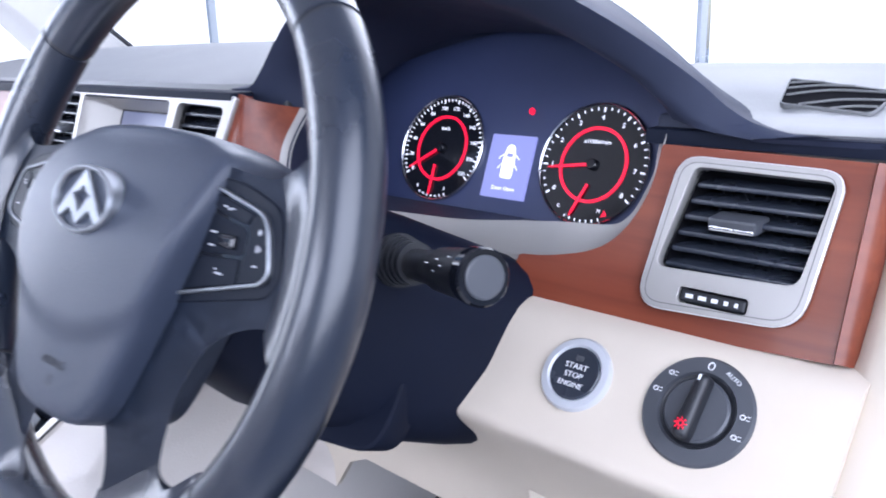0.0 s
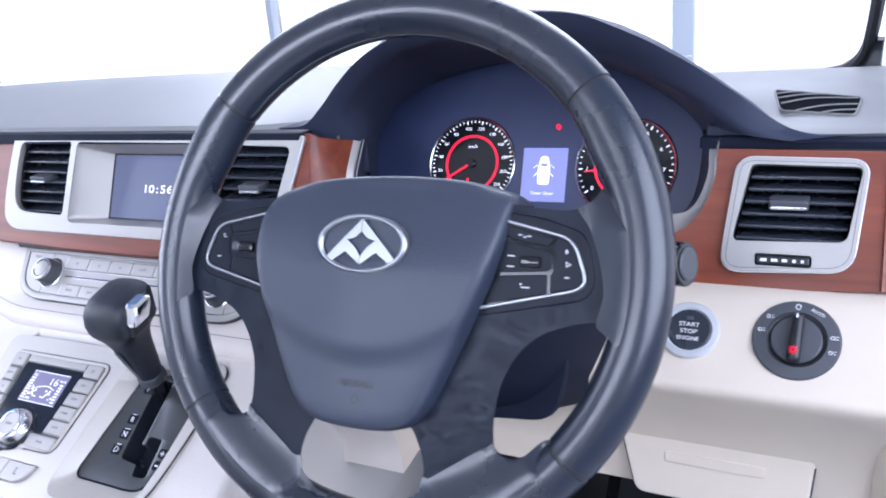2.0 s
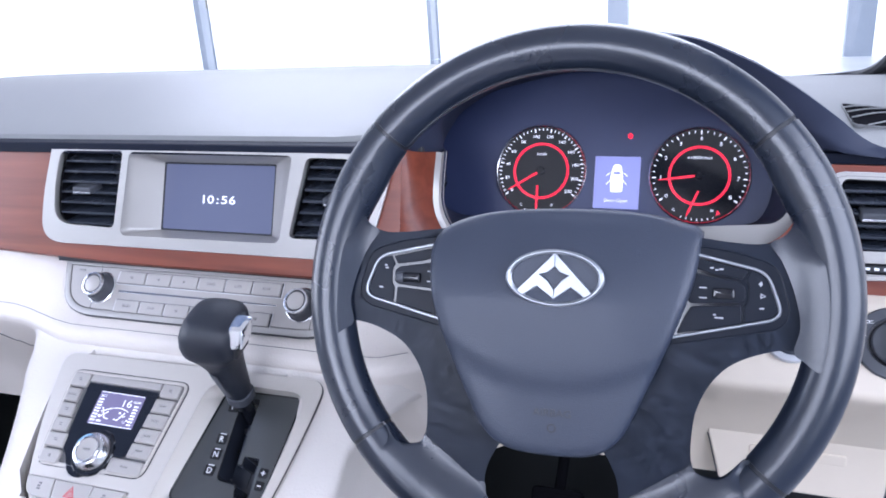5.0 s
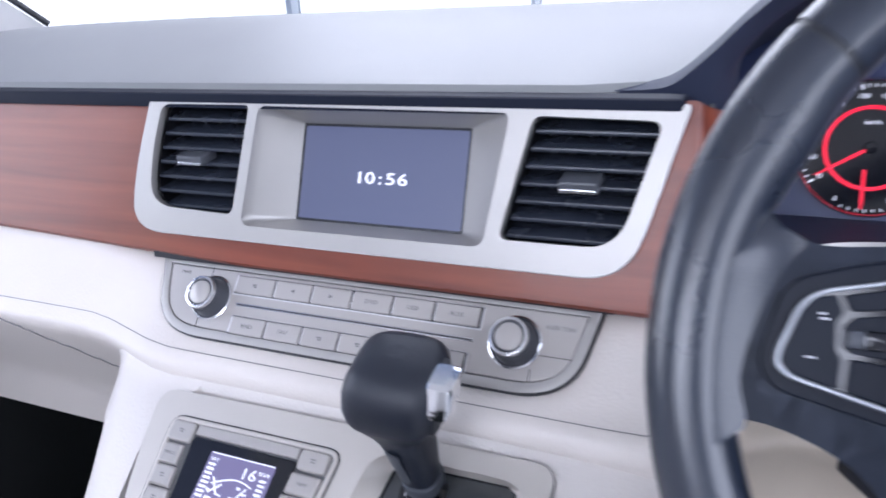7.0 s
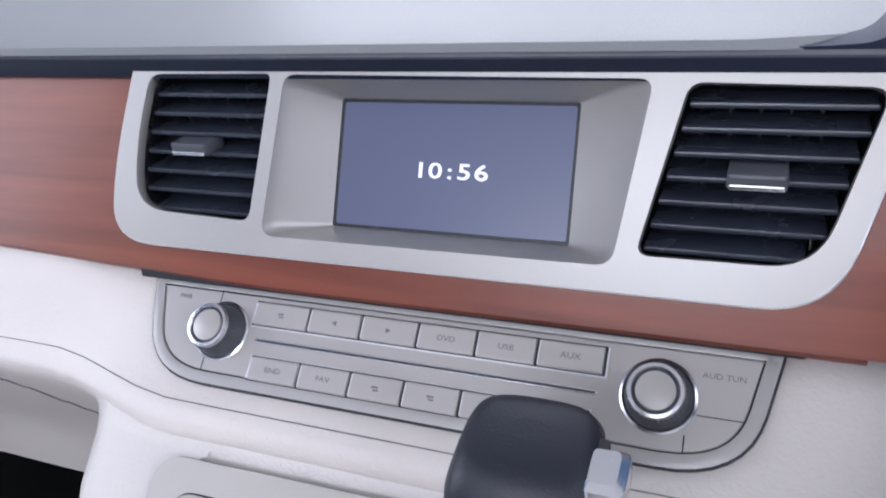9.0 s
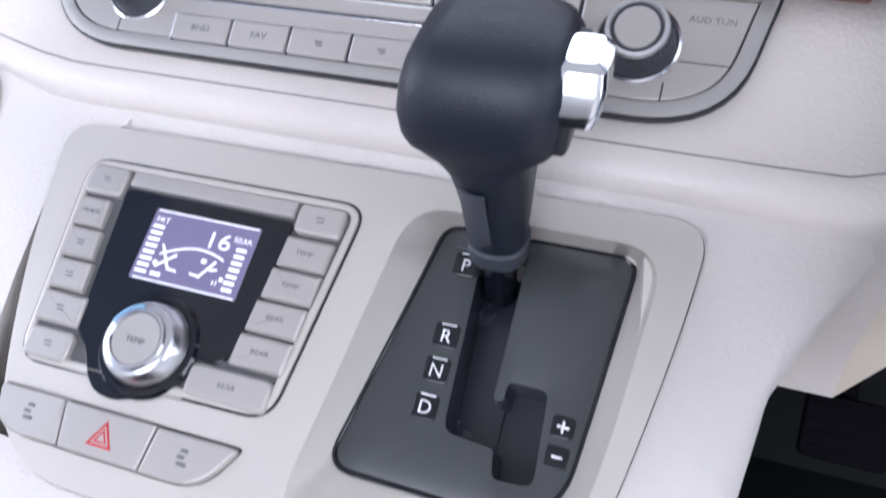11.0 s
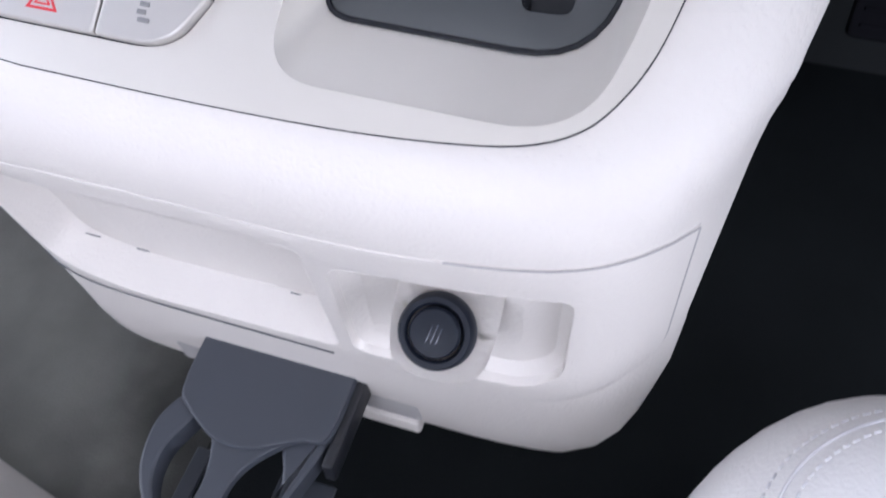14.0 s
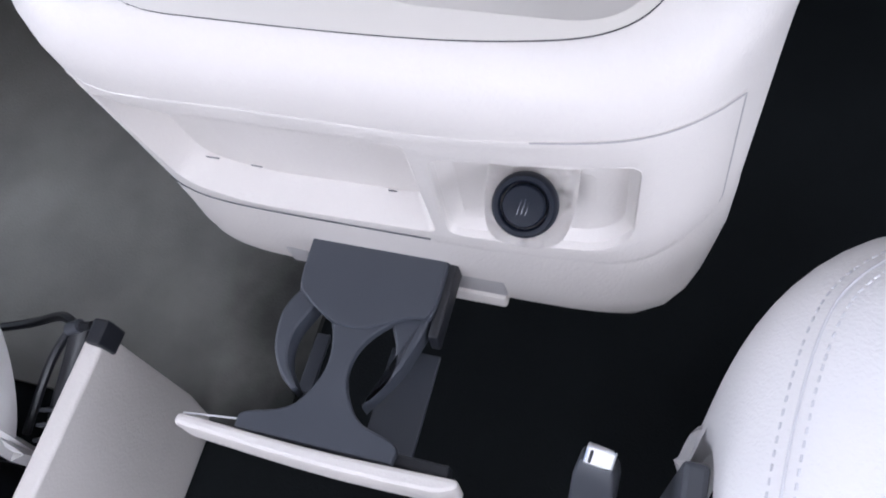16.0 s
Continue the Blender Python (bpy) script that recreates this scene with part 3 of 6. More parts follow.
# red wood strips
FW = sloped(0.226, 0.80, 0.30)
bezel_out = rounded([(-0.6930, 0.0612, 0.006), (-0.2205, 0.0575, 0.004), (-0.2535, -0.0635, 0.034), (-0.7110, -0.0640, 0.036), (-0.7095, -0.0100, 0.06)], 8)
strip = rounded([(-1.29, 0.0612, 0.004), (-0.2165, 0.0612, 0.002), (-0.2160, -0.0845, 0.002), (-0.60, -0.0848, 0.05), (-1.29, -0.060, 0.01)], 5)
part("wood_trim", plate(FW, strip, [inset(bezel_out, 0.004)], -0.012, 0.0, 0.0008), WOOD, dash, "glossy reddish wood veneer strip", flat=True)
under = []
for i in range(40):
    x = -1.285 + 1.05 * i / 39
    vb = -0.060 - 0.0247 * min(1, (x + 1.29) / 0.69)
    under.append([FW @ Vector((x, vb + dv, z)) for dv, z in ((0.0022, -0.0004), (-0.0002, -0.0014), (-0.0030, -0.0045), (-0.0042, -0.0090), (-0.0045, -0.018))])
part("wood_trim", sheet(under, 0.003), WOOD, dash, "rounded lower edge of the wood strip")
# the strip's end curves back into the cluster
JOINT = [(-0.1985, 0.2975, 0.8420), (-0.1945, 0.2720, 0.8131), (-0.1925, 0.2620, 0.7900), (-0.1840, 0.2570, 0.7680), (-0.1680, 0.2620, 0.7460)]
joint = spline(JOINT + [(-0.1500, 0.2680, 0.7150)], 4)
end_rows = []
for i, q in enumerate(joint):
    p = FW @ Vector((-0.2172, 0.0612 - 0.1457 * i / (len(joint) - 1), -0.0003))
    end_rows.append([p.lerp(q, t) + (q - p).y * Vector((0, t ** 1.7 - t, 0)) for t in [k / 8 for k in range(9)]])
part("wood_trim", sheet(end_rows, 0.004), WOOD, dash, "wood veneer end curving back beside the dials", sharp=60)
FV = sloped(0.321, 0.813, 0.40)
vent_out = rounded([(0.2065, 0.0085, 0.016), (0.3150, 0.0065, 0.016), (0.3060, -0.0925, 0.020), (0.1965, -0.0985, 0.020)], 7)
right_wood = rounded([(0.1875, 0.0165, 0.003), (0.3285, 0.0145, 0.004), (0.3310, -0.107, 0.006), (0.108, -0.1195, 0.004), (0.084, -0.098, 0.004), (0.086, -0.0800, 0.004), (0.1111, -0.0780, 0.02), (0.1555, -0.0668, 0.03), (0.1765, -0.0455, 0.03), (0.1878, -0.0127, 0.02)], 6)
part("wood_trim", plate(FV, right_wood, [inset(vent_out, 0.004)], -0.012, 0.0, 0.003), WOOD, dash, "glossy reddish wood veneer panel round the side vent", flat=True)
end_rows = [[FV @ Vector((x, v, z)) for x, z in ((0.3270, -0.0006), (0.3300, -0.0020), (0.3325, -0.0060), (0.3340, -0.014), (0.3360, -0.050))] for v in (0.0143, 0.0, -0.05, -0.10, -0.1065)]
part("wood_trim", sheet(end_rows, 0.004), WOOD, dash, "wood veneer return at the dash end")
# backing wall behind the trim
part("backing", cuboid(I4, -1.30, -0.212, 0.29, 0.33, 0.70, 0.85, 0.004), BLACK, dash)
part("backing", cuboid(I4, 0.06, 0.35, 0.44, 0.46, 0.66, 0.80, 0.004), BLACK, dash)

# cream lower dash: one swept skin, its section changing along the width


def dash_section(x):
    """Section of the lower dash at x: points (y, z) from under the wood down to the knees."""
    mid = [(0.262, 0.712), (0.226, 0.712), (0.1755, 0.6585), (0.156, 0.645), (0.150, 0.634), (0.153, 0.622), (0.175, 0.59), (0.23, 0.50), (0.26, 0.42)]
    left = [(0.262, 0.722), (0.216, 0.7205), (0.196, 0.675), (0.182, 0.648), (0.1775, 0.638), (0.186, 0.620), (0.225, 0.57), (0.275, 0.50), (0.295, 0.42)]
    knee = [(0.300, 0.712), (0.262, 0.706), (0.232, 0.672), (0.212, 0.650), (0.205, 0.640), (0.212, 0.626), (0.245, 0.585), (0.282, 0.50), (0.290, 0.42)]
    a = min(1, max(0, (-0.64 - x) / 0.14))
    b = min(1, max(0, (x + 0.238) / 0.11))
    a, b = a * a * (3 - 2 * a), b * b * (3 - 2 * b)
    c = min(1, max(0, (x + 0.22) / 0.20))
    low = 0.461 + 0.015 * c * c * (3 - 2 * c) - 0.006 * (1 - ease((x + 0.262) / 0.045))
    knee[6:] = [(0.250, 0.585), (0.284, 0.525), (0.287, low)]
    left[8] = (0.293, 0.430)
    out = [Vector((x, *(Vector(m) * (1 - a - b) + Vector(l) * a + Vector(k) * b))) for m, l, k in zip(mid, left, knee)]
    t = ease((x + 0.30) / 0.05)
    if t > 0:
        edge = 0.425 + 0.055 * ease((x + 0.165) / 0.03)
        out[8] = out[8].lerp(Vector((x, 0.287, edge)), t)
        out[7] = out[7].lerp(Vector((x, 0.280, edge + 0.05)), t)
    return out


xs_dash = [-1.30 + i * 0.0275 for i in range(61)]
rows = []
for x in xs_dash:
    if x > 0.352:
        continue
    rows.append(spline(dash_section(x), 3))
split = sum(1 for x in xs_dash if x < -0.15)
part("lower_dash", sheet([list(r) for r in zip(*rows[:split])], 0.008), SKIN, dash, "cream moulded lower dash")
part("knee_panel", sheet([list(r) for r in zip(*rows[split - 1:])], 0.008), CREAM, dash, "warm cream knee panel under the wheel")

seam_line = [spline(dash_section(-1.28 + 0.03 * i), 3)[8] + Vector((0, -0.0002, 0.0003)) for i in range(37)]
part("dash_seam", tube(seam_line, 0.0004, 6), INK, dash, "thin seam along the lower dash lip")
glove = spline([(-0.93, 0.640), (-0.90, 0.632), (-0.86, 0.610), (-0.80, 0.565), (-0.755, 0.520), (-0.72, 0.47)], 8)


def on_dash(x, z):
    """Point of the lower dash skin at x and height z."""
    row = spline(dash_section(x), 6)
    i = min(range(24, len(row)), key=lambda k: abs(row[k].z - z))
    return row[i] + Vector((0, -0.0008, 0))


part("glovebox_seam", tube([on_dash(p.x, p.y) for p in glove], 0.0008, 6), INK, dash, "curved glovebox seam")
# shadow under the wood strip, put in as a black bar
part("under_wood_shade", cuboid(I4, -0.694, -0.262, 0.205, 0.235, 0.7135, 0.7235, 0.002), BLACK, dash, "black strip for the shadow band above the radio")
# trimmed end of the dash beside the door
end = [[Vector((x, y + dy, z)) for x, dy in ((0.337, 0.03), (0.341, 0.006), (0.354, -0.006), (0.385, -0.008), (0.40, 0.02), (0.40, 0.25))] for y, z in ((0.365, 0.835), (0.345, 0.815), (0.318, 0.76), (0.292, 0.715), (0.268, 0.69), (0.235, 0.655), (0.232, 0.62), (0.262, 0.56), (0.290, 0.46), (0.30, 0.30))]
part("end_trim", sheet(end, 0.006), CREAM, dash, "cream end trim beside the door opening", sharp=60)

# ---- centre fascia ----
fascia = thing("display_panel", (CX, 0.23, 0.80), "champagne silver fascia with a dim clock display between two vents", "display panel")
lv_open = rounded([(-0.6800, 0.0515, 0.010), (-0.5830, 0.0520, 0.005), (-0.5965, -0.0425, 0.008), (-0.6900, -0.0400, 0.026), (-0.6905, 0.006, 0.04)], 6)
cv_open = rounded([(-0.3290, 0.0485, 0.008), (-0.2370, 0.0465, 0.010), (-0.2620, -0.0420, 0.024), (-0.3500, -0.0425, 0.008)], 6)
well_top = rounded([(-0.5730, 0.0515, 0.008), (-0.3470, 0.0500, 0.008), (-0.3620, -0.0495, 0.010), (-0.5870, -0.0510, 0.010)], 6)
part("bezel", plate(FW, bezel_out, [lv_open, cv_open, well_top], -0.006, 0.0055, 0.0016), SILVER, fascia, flat=True)
edge = [FW @ Vector((p.x, p.y, 0.0042)) for p in inset(bezel_out, 0.0004)]
part("bright_edge", tube(edge, 0.0012, 6, closed=True), EDGE, fascia, "bright satin edge line")
FS = sloped(0.243, 0.75, 0.392)
screen_edge = box_outline(-0.5555, -0.0005, -0.3940, 0.0850, 0.002, 6)
order = [FS @ Vector((p.x, p.y, -0.001)) for p in rounded([(-0.5555, 0.0850, 0.002), (-0.3940, 0.0850, 0.002), (-0.3940, -0.0005, 0.002), (-0.5555, -0.0005, 0.002)], 6)]
top_loop = [FW @ Vector((p.x, p.y, 0.004)) for p in well_top]
mid_loop = [a.lerp(b, 0.12) + Vector((0, 0.006, -0.0)) for a, b in zip(top_loop, order)]
part("screen_well", sheet([top_loop + top_loop[:1], mid_loop + mid_loop[:1], order + order[:1]], 0.002), SILVER, fascia, "sloping silver surround of the display")
scr = part("screen", prism(FS, screen_edge, -0.006, -0.002, 0.0005), NAV_GLOW, fascia, "dim slate-blue display showing the time")
for ch, dx in (("1", -0.0202), ("0", -0.0100), (":", 0.0), ("5", 0.0098), ("6", 0.0212)):
    words("clock_digit", ch, FS @ Matrix.Translation((-0.4745 + dx, 0.0395, -0.0017)), 0.0142, WHITE_GLOW, scr, 1.42, bold=0.00015)
part("screen_border", frame_ring(FS, box_outline(-0.5560, -0.001, -0.3935, 0.0855, 0.002, 6), box_outline(-0.5535, 0.0015, -0.3960, 0.0830, 0.002, 6), -0.004, -0.0012, 0.0004), BLACK, fascia)


def edge_at(opening, y, side):
    """x of the outline at height y, on its left (0) or right (1)."""
    hits = []
    for i in range(len(opening)):
        a, b = opening[i - 1], opening[i]
        if (a.y - y) * (b.y - y) <= 0 and abs(a.y - b.y) > 1e-9:
            hits.append(a.x + (b.x - a.x) * (y - a.y) / (b.y - a.y))
    return (min, max)[side](hits)


def air_vent(m, opening, y_lo, y_hi, count, tab, label, at):
    vent = thing("air_vent", at, label, "air vent", "dash air vents")
    outer = inset(opening, -0.003)
    part("housing", frame_ring(m, outer, opening, -0.045, -0.0015, 0.0005), HOLE, vent)
    part("housing_back", prism(m, outer, -0.055, -0.042), HOLE, vent)
    for i in range(count):
        y = y_lo + (y_hi - y_lo) * (i + 0.5) / count
        x0, x1 = edge_at(opening, y, 0), edge_at(opening, y, 1)
        f = m @ pose(0, y, -0.012, 24, 0, 0)
        part("slat", cuboid(f, x0 + 0.001, x1 - 0.001, -0.0019, 0.0019, -0.016, 0.010, 0.0017), VENT, vent)
    for k in range(5):
        x = edge_at(opening, (y_lo + y_hi) / 2, 0) * (1 - (k + 1) / 6) + edge_at(opening, (y_lo + y_hi) / 2, 1) * (k + 1) / 6
        part("vane", cuboid(m, x - 0.0008, x + 0.0008, y_lo, y_hi, -0.042, -0.026, 0.0004), BLACK, vent)
    x, y, w = tab
    f = m @ pose(x, y, 0.0, 24, 0, 0)
    part("tab", cuboid(f, -w / 2, w / 2, -0.0045, 0.0045, -0.014, 0.006, 0.002), KNOBGREY, vent, "grey sliding tab with a satin front")
    part("tab_front", cuboid(f, -w / 2 + 0.001, w / 2 - 0.001, -0.0040, -0.0008, 0.0050, 0.0072, 0.001), SATIN, vent)
    return vent


air_vent(FW, lv_open, -0.042, 0.049, 7, (-0.6465, 0.004, 0.029), "black slatted air vent beside the display, passenger side", (-0.64, 0.23, 0.80))
air_vent(FW, cv_open, -0.042, 0.048, 7, (-0.2930, 0.001, 0.029), "black slatted air vent beside the display, driver side", (-0.29, 0.23, 0.80))
rv_open = rounded([(0.2185, 0.0015, 0.006), (0.3095, -0.0005, 0.006), (0.3000, -0.0665, 0.008), (0.2055, -0.0695, 0.008)], 7)
rv = air_vent(FV, rv_open, -0.068, 0.0, 6, (0.2520, -0.0335, 0.033), "black slatted side air vent in a silver frame", (0.26, 0.30, 0.78))
slot = box_outline(0.2265, -0.0905, 0.2735, -0.0800, 0.003, 4)
part("silver_frame", plate(FV, vent_out, [rv_open, slot], -0.006, 0.006, 0.0018), SILVER, rv, "satin silver frame", flat=True)
edge = [FV @ Vector((p.x, p.y, 0.0045)) for p in inset(vent_out, 0.0006)]
part("bright_edge", tube(edge, 0.0014, 6, closed=True), EDGE, rv)
part("groove", frame_ring(FV, inset(vent_out, 0.0034), inset(vent_out, 0.0041), 0.005, 0.00615, 0.0001), INK, rv, "fine groove in the silver frame")
part("thumbwheel", cuboid(FV, 0.2275, 0.2725, -0.0895, -0.0810, -0.004, 0.005, 0.002), BLACK, rv, "black airflow thumbwheel with pale marks")
bars(FV, [(0.2315, 0.2370, -0.0853), (0.2405, 0.2460, -0.0853), (0.2495, 0.2540, -0.0853), (0.2580, 0.2610, -0.0853), (0.2650, 0.2675, -0.0853)], 0.0048, 0.0028, WHITE, rv)

# ---- radio panel ----
FR = sloped(0.178, 0.67, 0.86)
radio = thing("radio_panel", (CX, 0.19, 0.68), "champagne radio panel with two knobs and two rows of buttons", "car radio")
radio_out = rounded([(-0.6870, 0.0570, 0.003), (-0.2705, 0.0570, 0.003), (-0.2850, -0.0150, 0.045), (-0.6670, -0.0150, 0.045)], 8)
part("outer_gap", frame_ring(FR, inset(radio_out, -0.0008), inset(radio_out, 0.0012), -0.004, 0.0007, 0.0002), BLACK, radio)
part("rim", plate(FR, inset(radio_out, 0.0006), [inset(radio_out, 0.0080)], -0.006, 0.0016, 0.0012), SILVER, radio)
part("gap", prism(FR, inset(radio_out, 0.0065), -0.006, -0.0012), BLACK, radio)
part("faceplate", prism(FR, inset(radio_out, 0.0090), -0.004, 0.0008, 0.0008), BUTTON, radio)
top_x = (-0.5960, -0.5540, -0.5160, -0.4770, -0.4390, -0.4018, -0.3625)
low_x = (-0.5890, -0.5515, -0.5150, -0.4787, -0.4420, -0.4065, -0.3680)
for xs_row, y0, y1, marks in ((top_x, 0.0290, 0.0445, ("", "<", ">", "DVD", "USB", "AUX")), (low_x, -0.0072, 0.0080, ("BND", "FAV", "", "", "", ""))):
    part("button_bed", cuboid(FR, xs_row[0] - 0.0016, xs_row[-1] + 0.0016, y0 - 0.0016, y1 + 0.0012, 0.0, 0.0014, 0.0005), EDGE, radio, "bright edge round the buttons")
    part("button_gap", cuboid(FR, xs_row[0] - 0.0006, xs_row[-1] + 0.0006, y0 - 0.0006, y1 + 0.0008, 0.0005, 0.0017, 0.0003), BLACK, radio)
    for a, b, mark in zip(xs_row, xs_row[1:], marks):
        btn = part("button", cuboid(FR, a + 0.0009, b - 0.0009, y0, y1, 0.0, 0.0036, 0.0010), BUTTON, radio)
        # edge highlight of the button, painted as a pale strip
        part("edge_glint", cuboid(FR, a + 0.0010, a + 0.0017, y0 + 0.001, y1 - 0.001, 0.0030, 0.0037, 0.0002), EDGE, btn)
        mx, my = (a + b) / 2, (y0 + y1) / 2
        c = FR @ Matrix.Translation((mx, my, 0.0036))
        if mark in ("<", ">"):
            k = 1 if mark == ">" else -1
            tri = [Vector((mx - k * 0.0018, my - 0.0018)), Vector((mx + k * 0.0018, my)), Vector((mx - k * 0.0018, my + 0.0018))]
            part("arrow", prism(FR, tri[::k], 0.0034, 0.0038), INK, btn)
        elif mark:
            words("lettering", mark, c, 0.0050, INK, btn, 1.15)
        else:
            bars(FR, [(mx - 0.0022, mx + 0.0022, my + 0.0008), (mx - 0.0010, mx + 0.0024, my - 0.0010)], 0.0036, 0.0011, INK, btn)
part("disc_slot", cuboid(FR, -0.5910, -0.3650, 0.0175, 0.0205, 0.0, 0.0012, 0.0005), SATIN, radio, "bright disc slot line")
part("disc_gap", cuboid(FR, -0.5900, -0.3660, 0.0183, 0.0196, 0.0, 0.00145, 0.0003), BLACK, radio)
for x, y0, y1 in ((-0.6265, 0.038, 0.0492), (-0.6265, -0.006, 0.004), (-0.3170, -0.006, 0.004)):
    part("seam", cuboid(FR, x - 0.0004, x + 0.0004, y0, y1, 0.0, 0.0010, 0.0001), BLACK, radio)
part("seam", cuboid(FR, -0.312, -0.284, 0.0150, 0.0156, 0.0, 0.0010, 0.0001), BLACK, radio)
words("lettering", "AUD TUN", FR @ Matrix.Translation((-0.3000, 0.0370, 0.0009)), 0.0045, INK, radio, 1.1)
words("lettering", "PWR", FR @ Matrix.Translation((-0.6560, 0.0420, 0.0009)), 0.0045, INK, radio, 1.1)


def radio_knob(x, y):
    f = FR @ Matrix.Translation((x, y, 0)) @ Matrix.Diagonal((0.84, 0.84, 0.9, 1))
    knob = part("knob", lathe(f, [(0.0215, 0.0), (0.0215, 0.0015), (0.0190, 0.0030), (0.0180, 0.0165), (0.0170, 0.0180)]), KNOBGREY, radio, "turning knob with a chrome rim")
    part("collar", lathe(f, [(0.0240, 0.0), (0.0245, 0.0016), (0.0230, 0.0024), (0.0212, 0.0010)]), SATIN, knob)
    part("rim", lathe(f, [(0.0172, 0.0160), (0.0180, 0.0185), (0.0172, 0.0208), (0.0150, 0.0212), (0.0142, 0.0200)]), SATIN, knob)
    part("groove", lathe(f, [(0.0148, 0.0170), (0.0146, 0.0190), (0.0120, 0.0192), (0.0010, 0.0192)]), KNOBGREY, knob)
    part("cap", lathe(f, [(0.0124, 0.0190), (0.0122, 0.0204), (0.0112, 0.0208), (0.0010, 0.0210)]), BUTTON, knob)
    bm = bmesh.new()
    for i in range(36):
        a = 2 * math.pi * i / 36
        cuboid(f @ pose(0, 0, 0, 0, 0, math.degrees(a)), 0.0176, 0.0190, -0.0006, 0.0006, 0.004, 0.0160, 0.0003, bm)
    part("knurling", bm, KNOBGREY, knob)


radio_knob(-0.6185, 0.0215)
radio_knob(-0.3325, 0.0222)

# ---- console ----
console = thing("center_console", (CX, 0.1, 0.0), "cream floor console between the seats, sloping up to the dash", "center console")
FA = sloped(0.05, 0.557, 1 / 0.74, 0.003)
FG = sloped(0.0801, 0.5577, 1 / 0.76, 0.0008)
panel_out = rounded([(-0.6430, 0.1092, 0.020), (-0.2855, 0.1130, 0.020), (-0.2905, 0.0600, 0.05), (-0.3010, -0.0040, 0.04), (-0.3090, -0.0400, 0.03), (-0.3300, -0.0680, 0.035), (-0.3900, -0.0765, 0.05), (-0.4600, -0.0790, 0.05), (-0.5930, -0.0785, 0.045), (-0.6290, 0.020, 0.08)], 8)
dip_out = rounded([(-0.4270, 0.0960, 0.022), (-0.3030, 0.0960, 0.022), (-0.3125, -0.0220, 0.05), (-0.3280, -0.0640, 0.03), (-0.4450, -0.0640, 0.022)], 7)
gate_out = rounded([(-0.4090, 0.0705, 0.010), (-0.3125, 0.0715, 0.010), (-0.3165, 0.020, 0.05), (-0.3230, -0.0600, 0.032), (-0.4330, -0.0595, 0.014)], 7)
mod_out = rounded([(-0.6175, 0.0890, 0.014), (-0.4490, 0.0900, 0.014), (-0.4610, -0.0240, 0.014), (-0.6060, -0.0270, 0.014)], 7)
row_out = rounded([(-0.6060, -0.0395, 0.004), (-0.4675, -0.0385, 0.004), (-0.4820, -0.0625, 0.018), (-0.5960, -0.0625, 0.018)], 7)
part("panel", plate(FA, panel_out, [dip_out, mod_out, row_out], -0.020, 0.0, 0.0012), CONSOLE, console, "champagne painted console panel", flat=True)
part("panel_gap", frame_ring(FA, inset(panel_out, -0.0005), inset(panel_out, 0.002), -0.0034, -0.0010, 0.0003), BLACK, console)
rim_loop = [FA @ Vector((p.x, p.y, -0.0005)) for p in dip_out]
deep_loop = [FG @ Vector((p.x, p.y, -0.0005)) for p in gate_out]
mid_loop = [a.lerp(b, 0.25) - (FA.to_3x3() @ Vector((0, 0, 0.0005))) for a, b in zip(rim_loop, deep_loop)]
part("gate_surround", sheet([r + r[:1] for r in (rim_loop, mid_loop, deep_loop)], 0.002), CONSOLE, console, "sloped champagne rim round the selector")


# body skin: (y, z, half width, wrap at the sides, drop under the panels)
CC = -0.4705                     # middle of the console
body_prof = [(0.215, 0.647, 0.212, 0.0, 0), (0.160, 0.637, 0.2290, 0.004, 0), (0.1465, 0.6240, 0.2305, 0.010, 0), (0.1435, 0.6215, 0.2300, 0.011, 0.136), (0.1310, 0.6127, 0.2292, 0.0132, 0.160), (0.10, 0.5905, 0.2270, 0.0188, 0.165), (0.0865, 0.5805, 0.2259, 0.0244, 0.164), (0.0730, 0.5705, 0.2249, 0.0300, 0.163), (0.0615, 0.5620, 0.2239, 0.0348, 0.162), (0.05, 0.5535, 0.2230, 0.0396, 0.160), (0.02, 0.5313, 0.2200, 0.052, 0.155), (0.003, 0.5187, 0.2178, 0.059, 0.136), (-0.001, 0.5160, 0.2174, 0.060, 0), (-0.0095, 0.5103, 0.2167, 0.066, 0), (-0.0130, 0.5085, 0.2164, 0.070, 0), (-0.0220, 0.5010, 0.2166, 0.080, 0), (-0.0285, 0.4900, 0.2167, 0.091, 0), (-0.0315, 0.4780, 0.2170, 0.099, 0), (-0.0310, 0.4600, 0.2174, 0.1025, 0), (-0.0285, 0.4440, 0.2178, 0.1018, 0), (-0.0275, 0.4400, 0.2179, 0.1012, -0.158), (-0.0165, 0.3200, 0.2188, 0.081, -0.158), (-0.0160, 0.3150, 0.2188, 0.077, 0), (-0.0140, 0.2900, 0.2170, 0.060, 0), (-0.0120, 0.2680, 0.2125, 0.048, 0), (-0.0105, 0.2480, 0.2080, 0.0376, 0), (-0.0090, 0.2300, 0.2010, 0.027, 0), (-0.0070, 0.2120, 0.1890, 0.0172, 0), (-0.0020, 0.1990, 0.1690, 0.006, 0), (0.010, 0.1900, 0.1520, 0.004, 0), (0.040, 0.1850, 0.1400, 0.003, 0)]


def wrap(u, w):
    return w * abs(u) ** 7


def dash_depth(x, z):
    """How far ahead the lower dash skin lies at x and height z."""
    row = dash_section(x)[4:]
    for p, q in zip(row, row[1:]):
        if q.z <= z <= p.z:
            return p.y + (q.y - p.y) * (p.z - z) / (p.z - q.z)
    return row[0].y


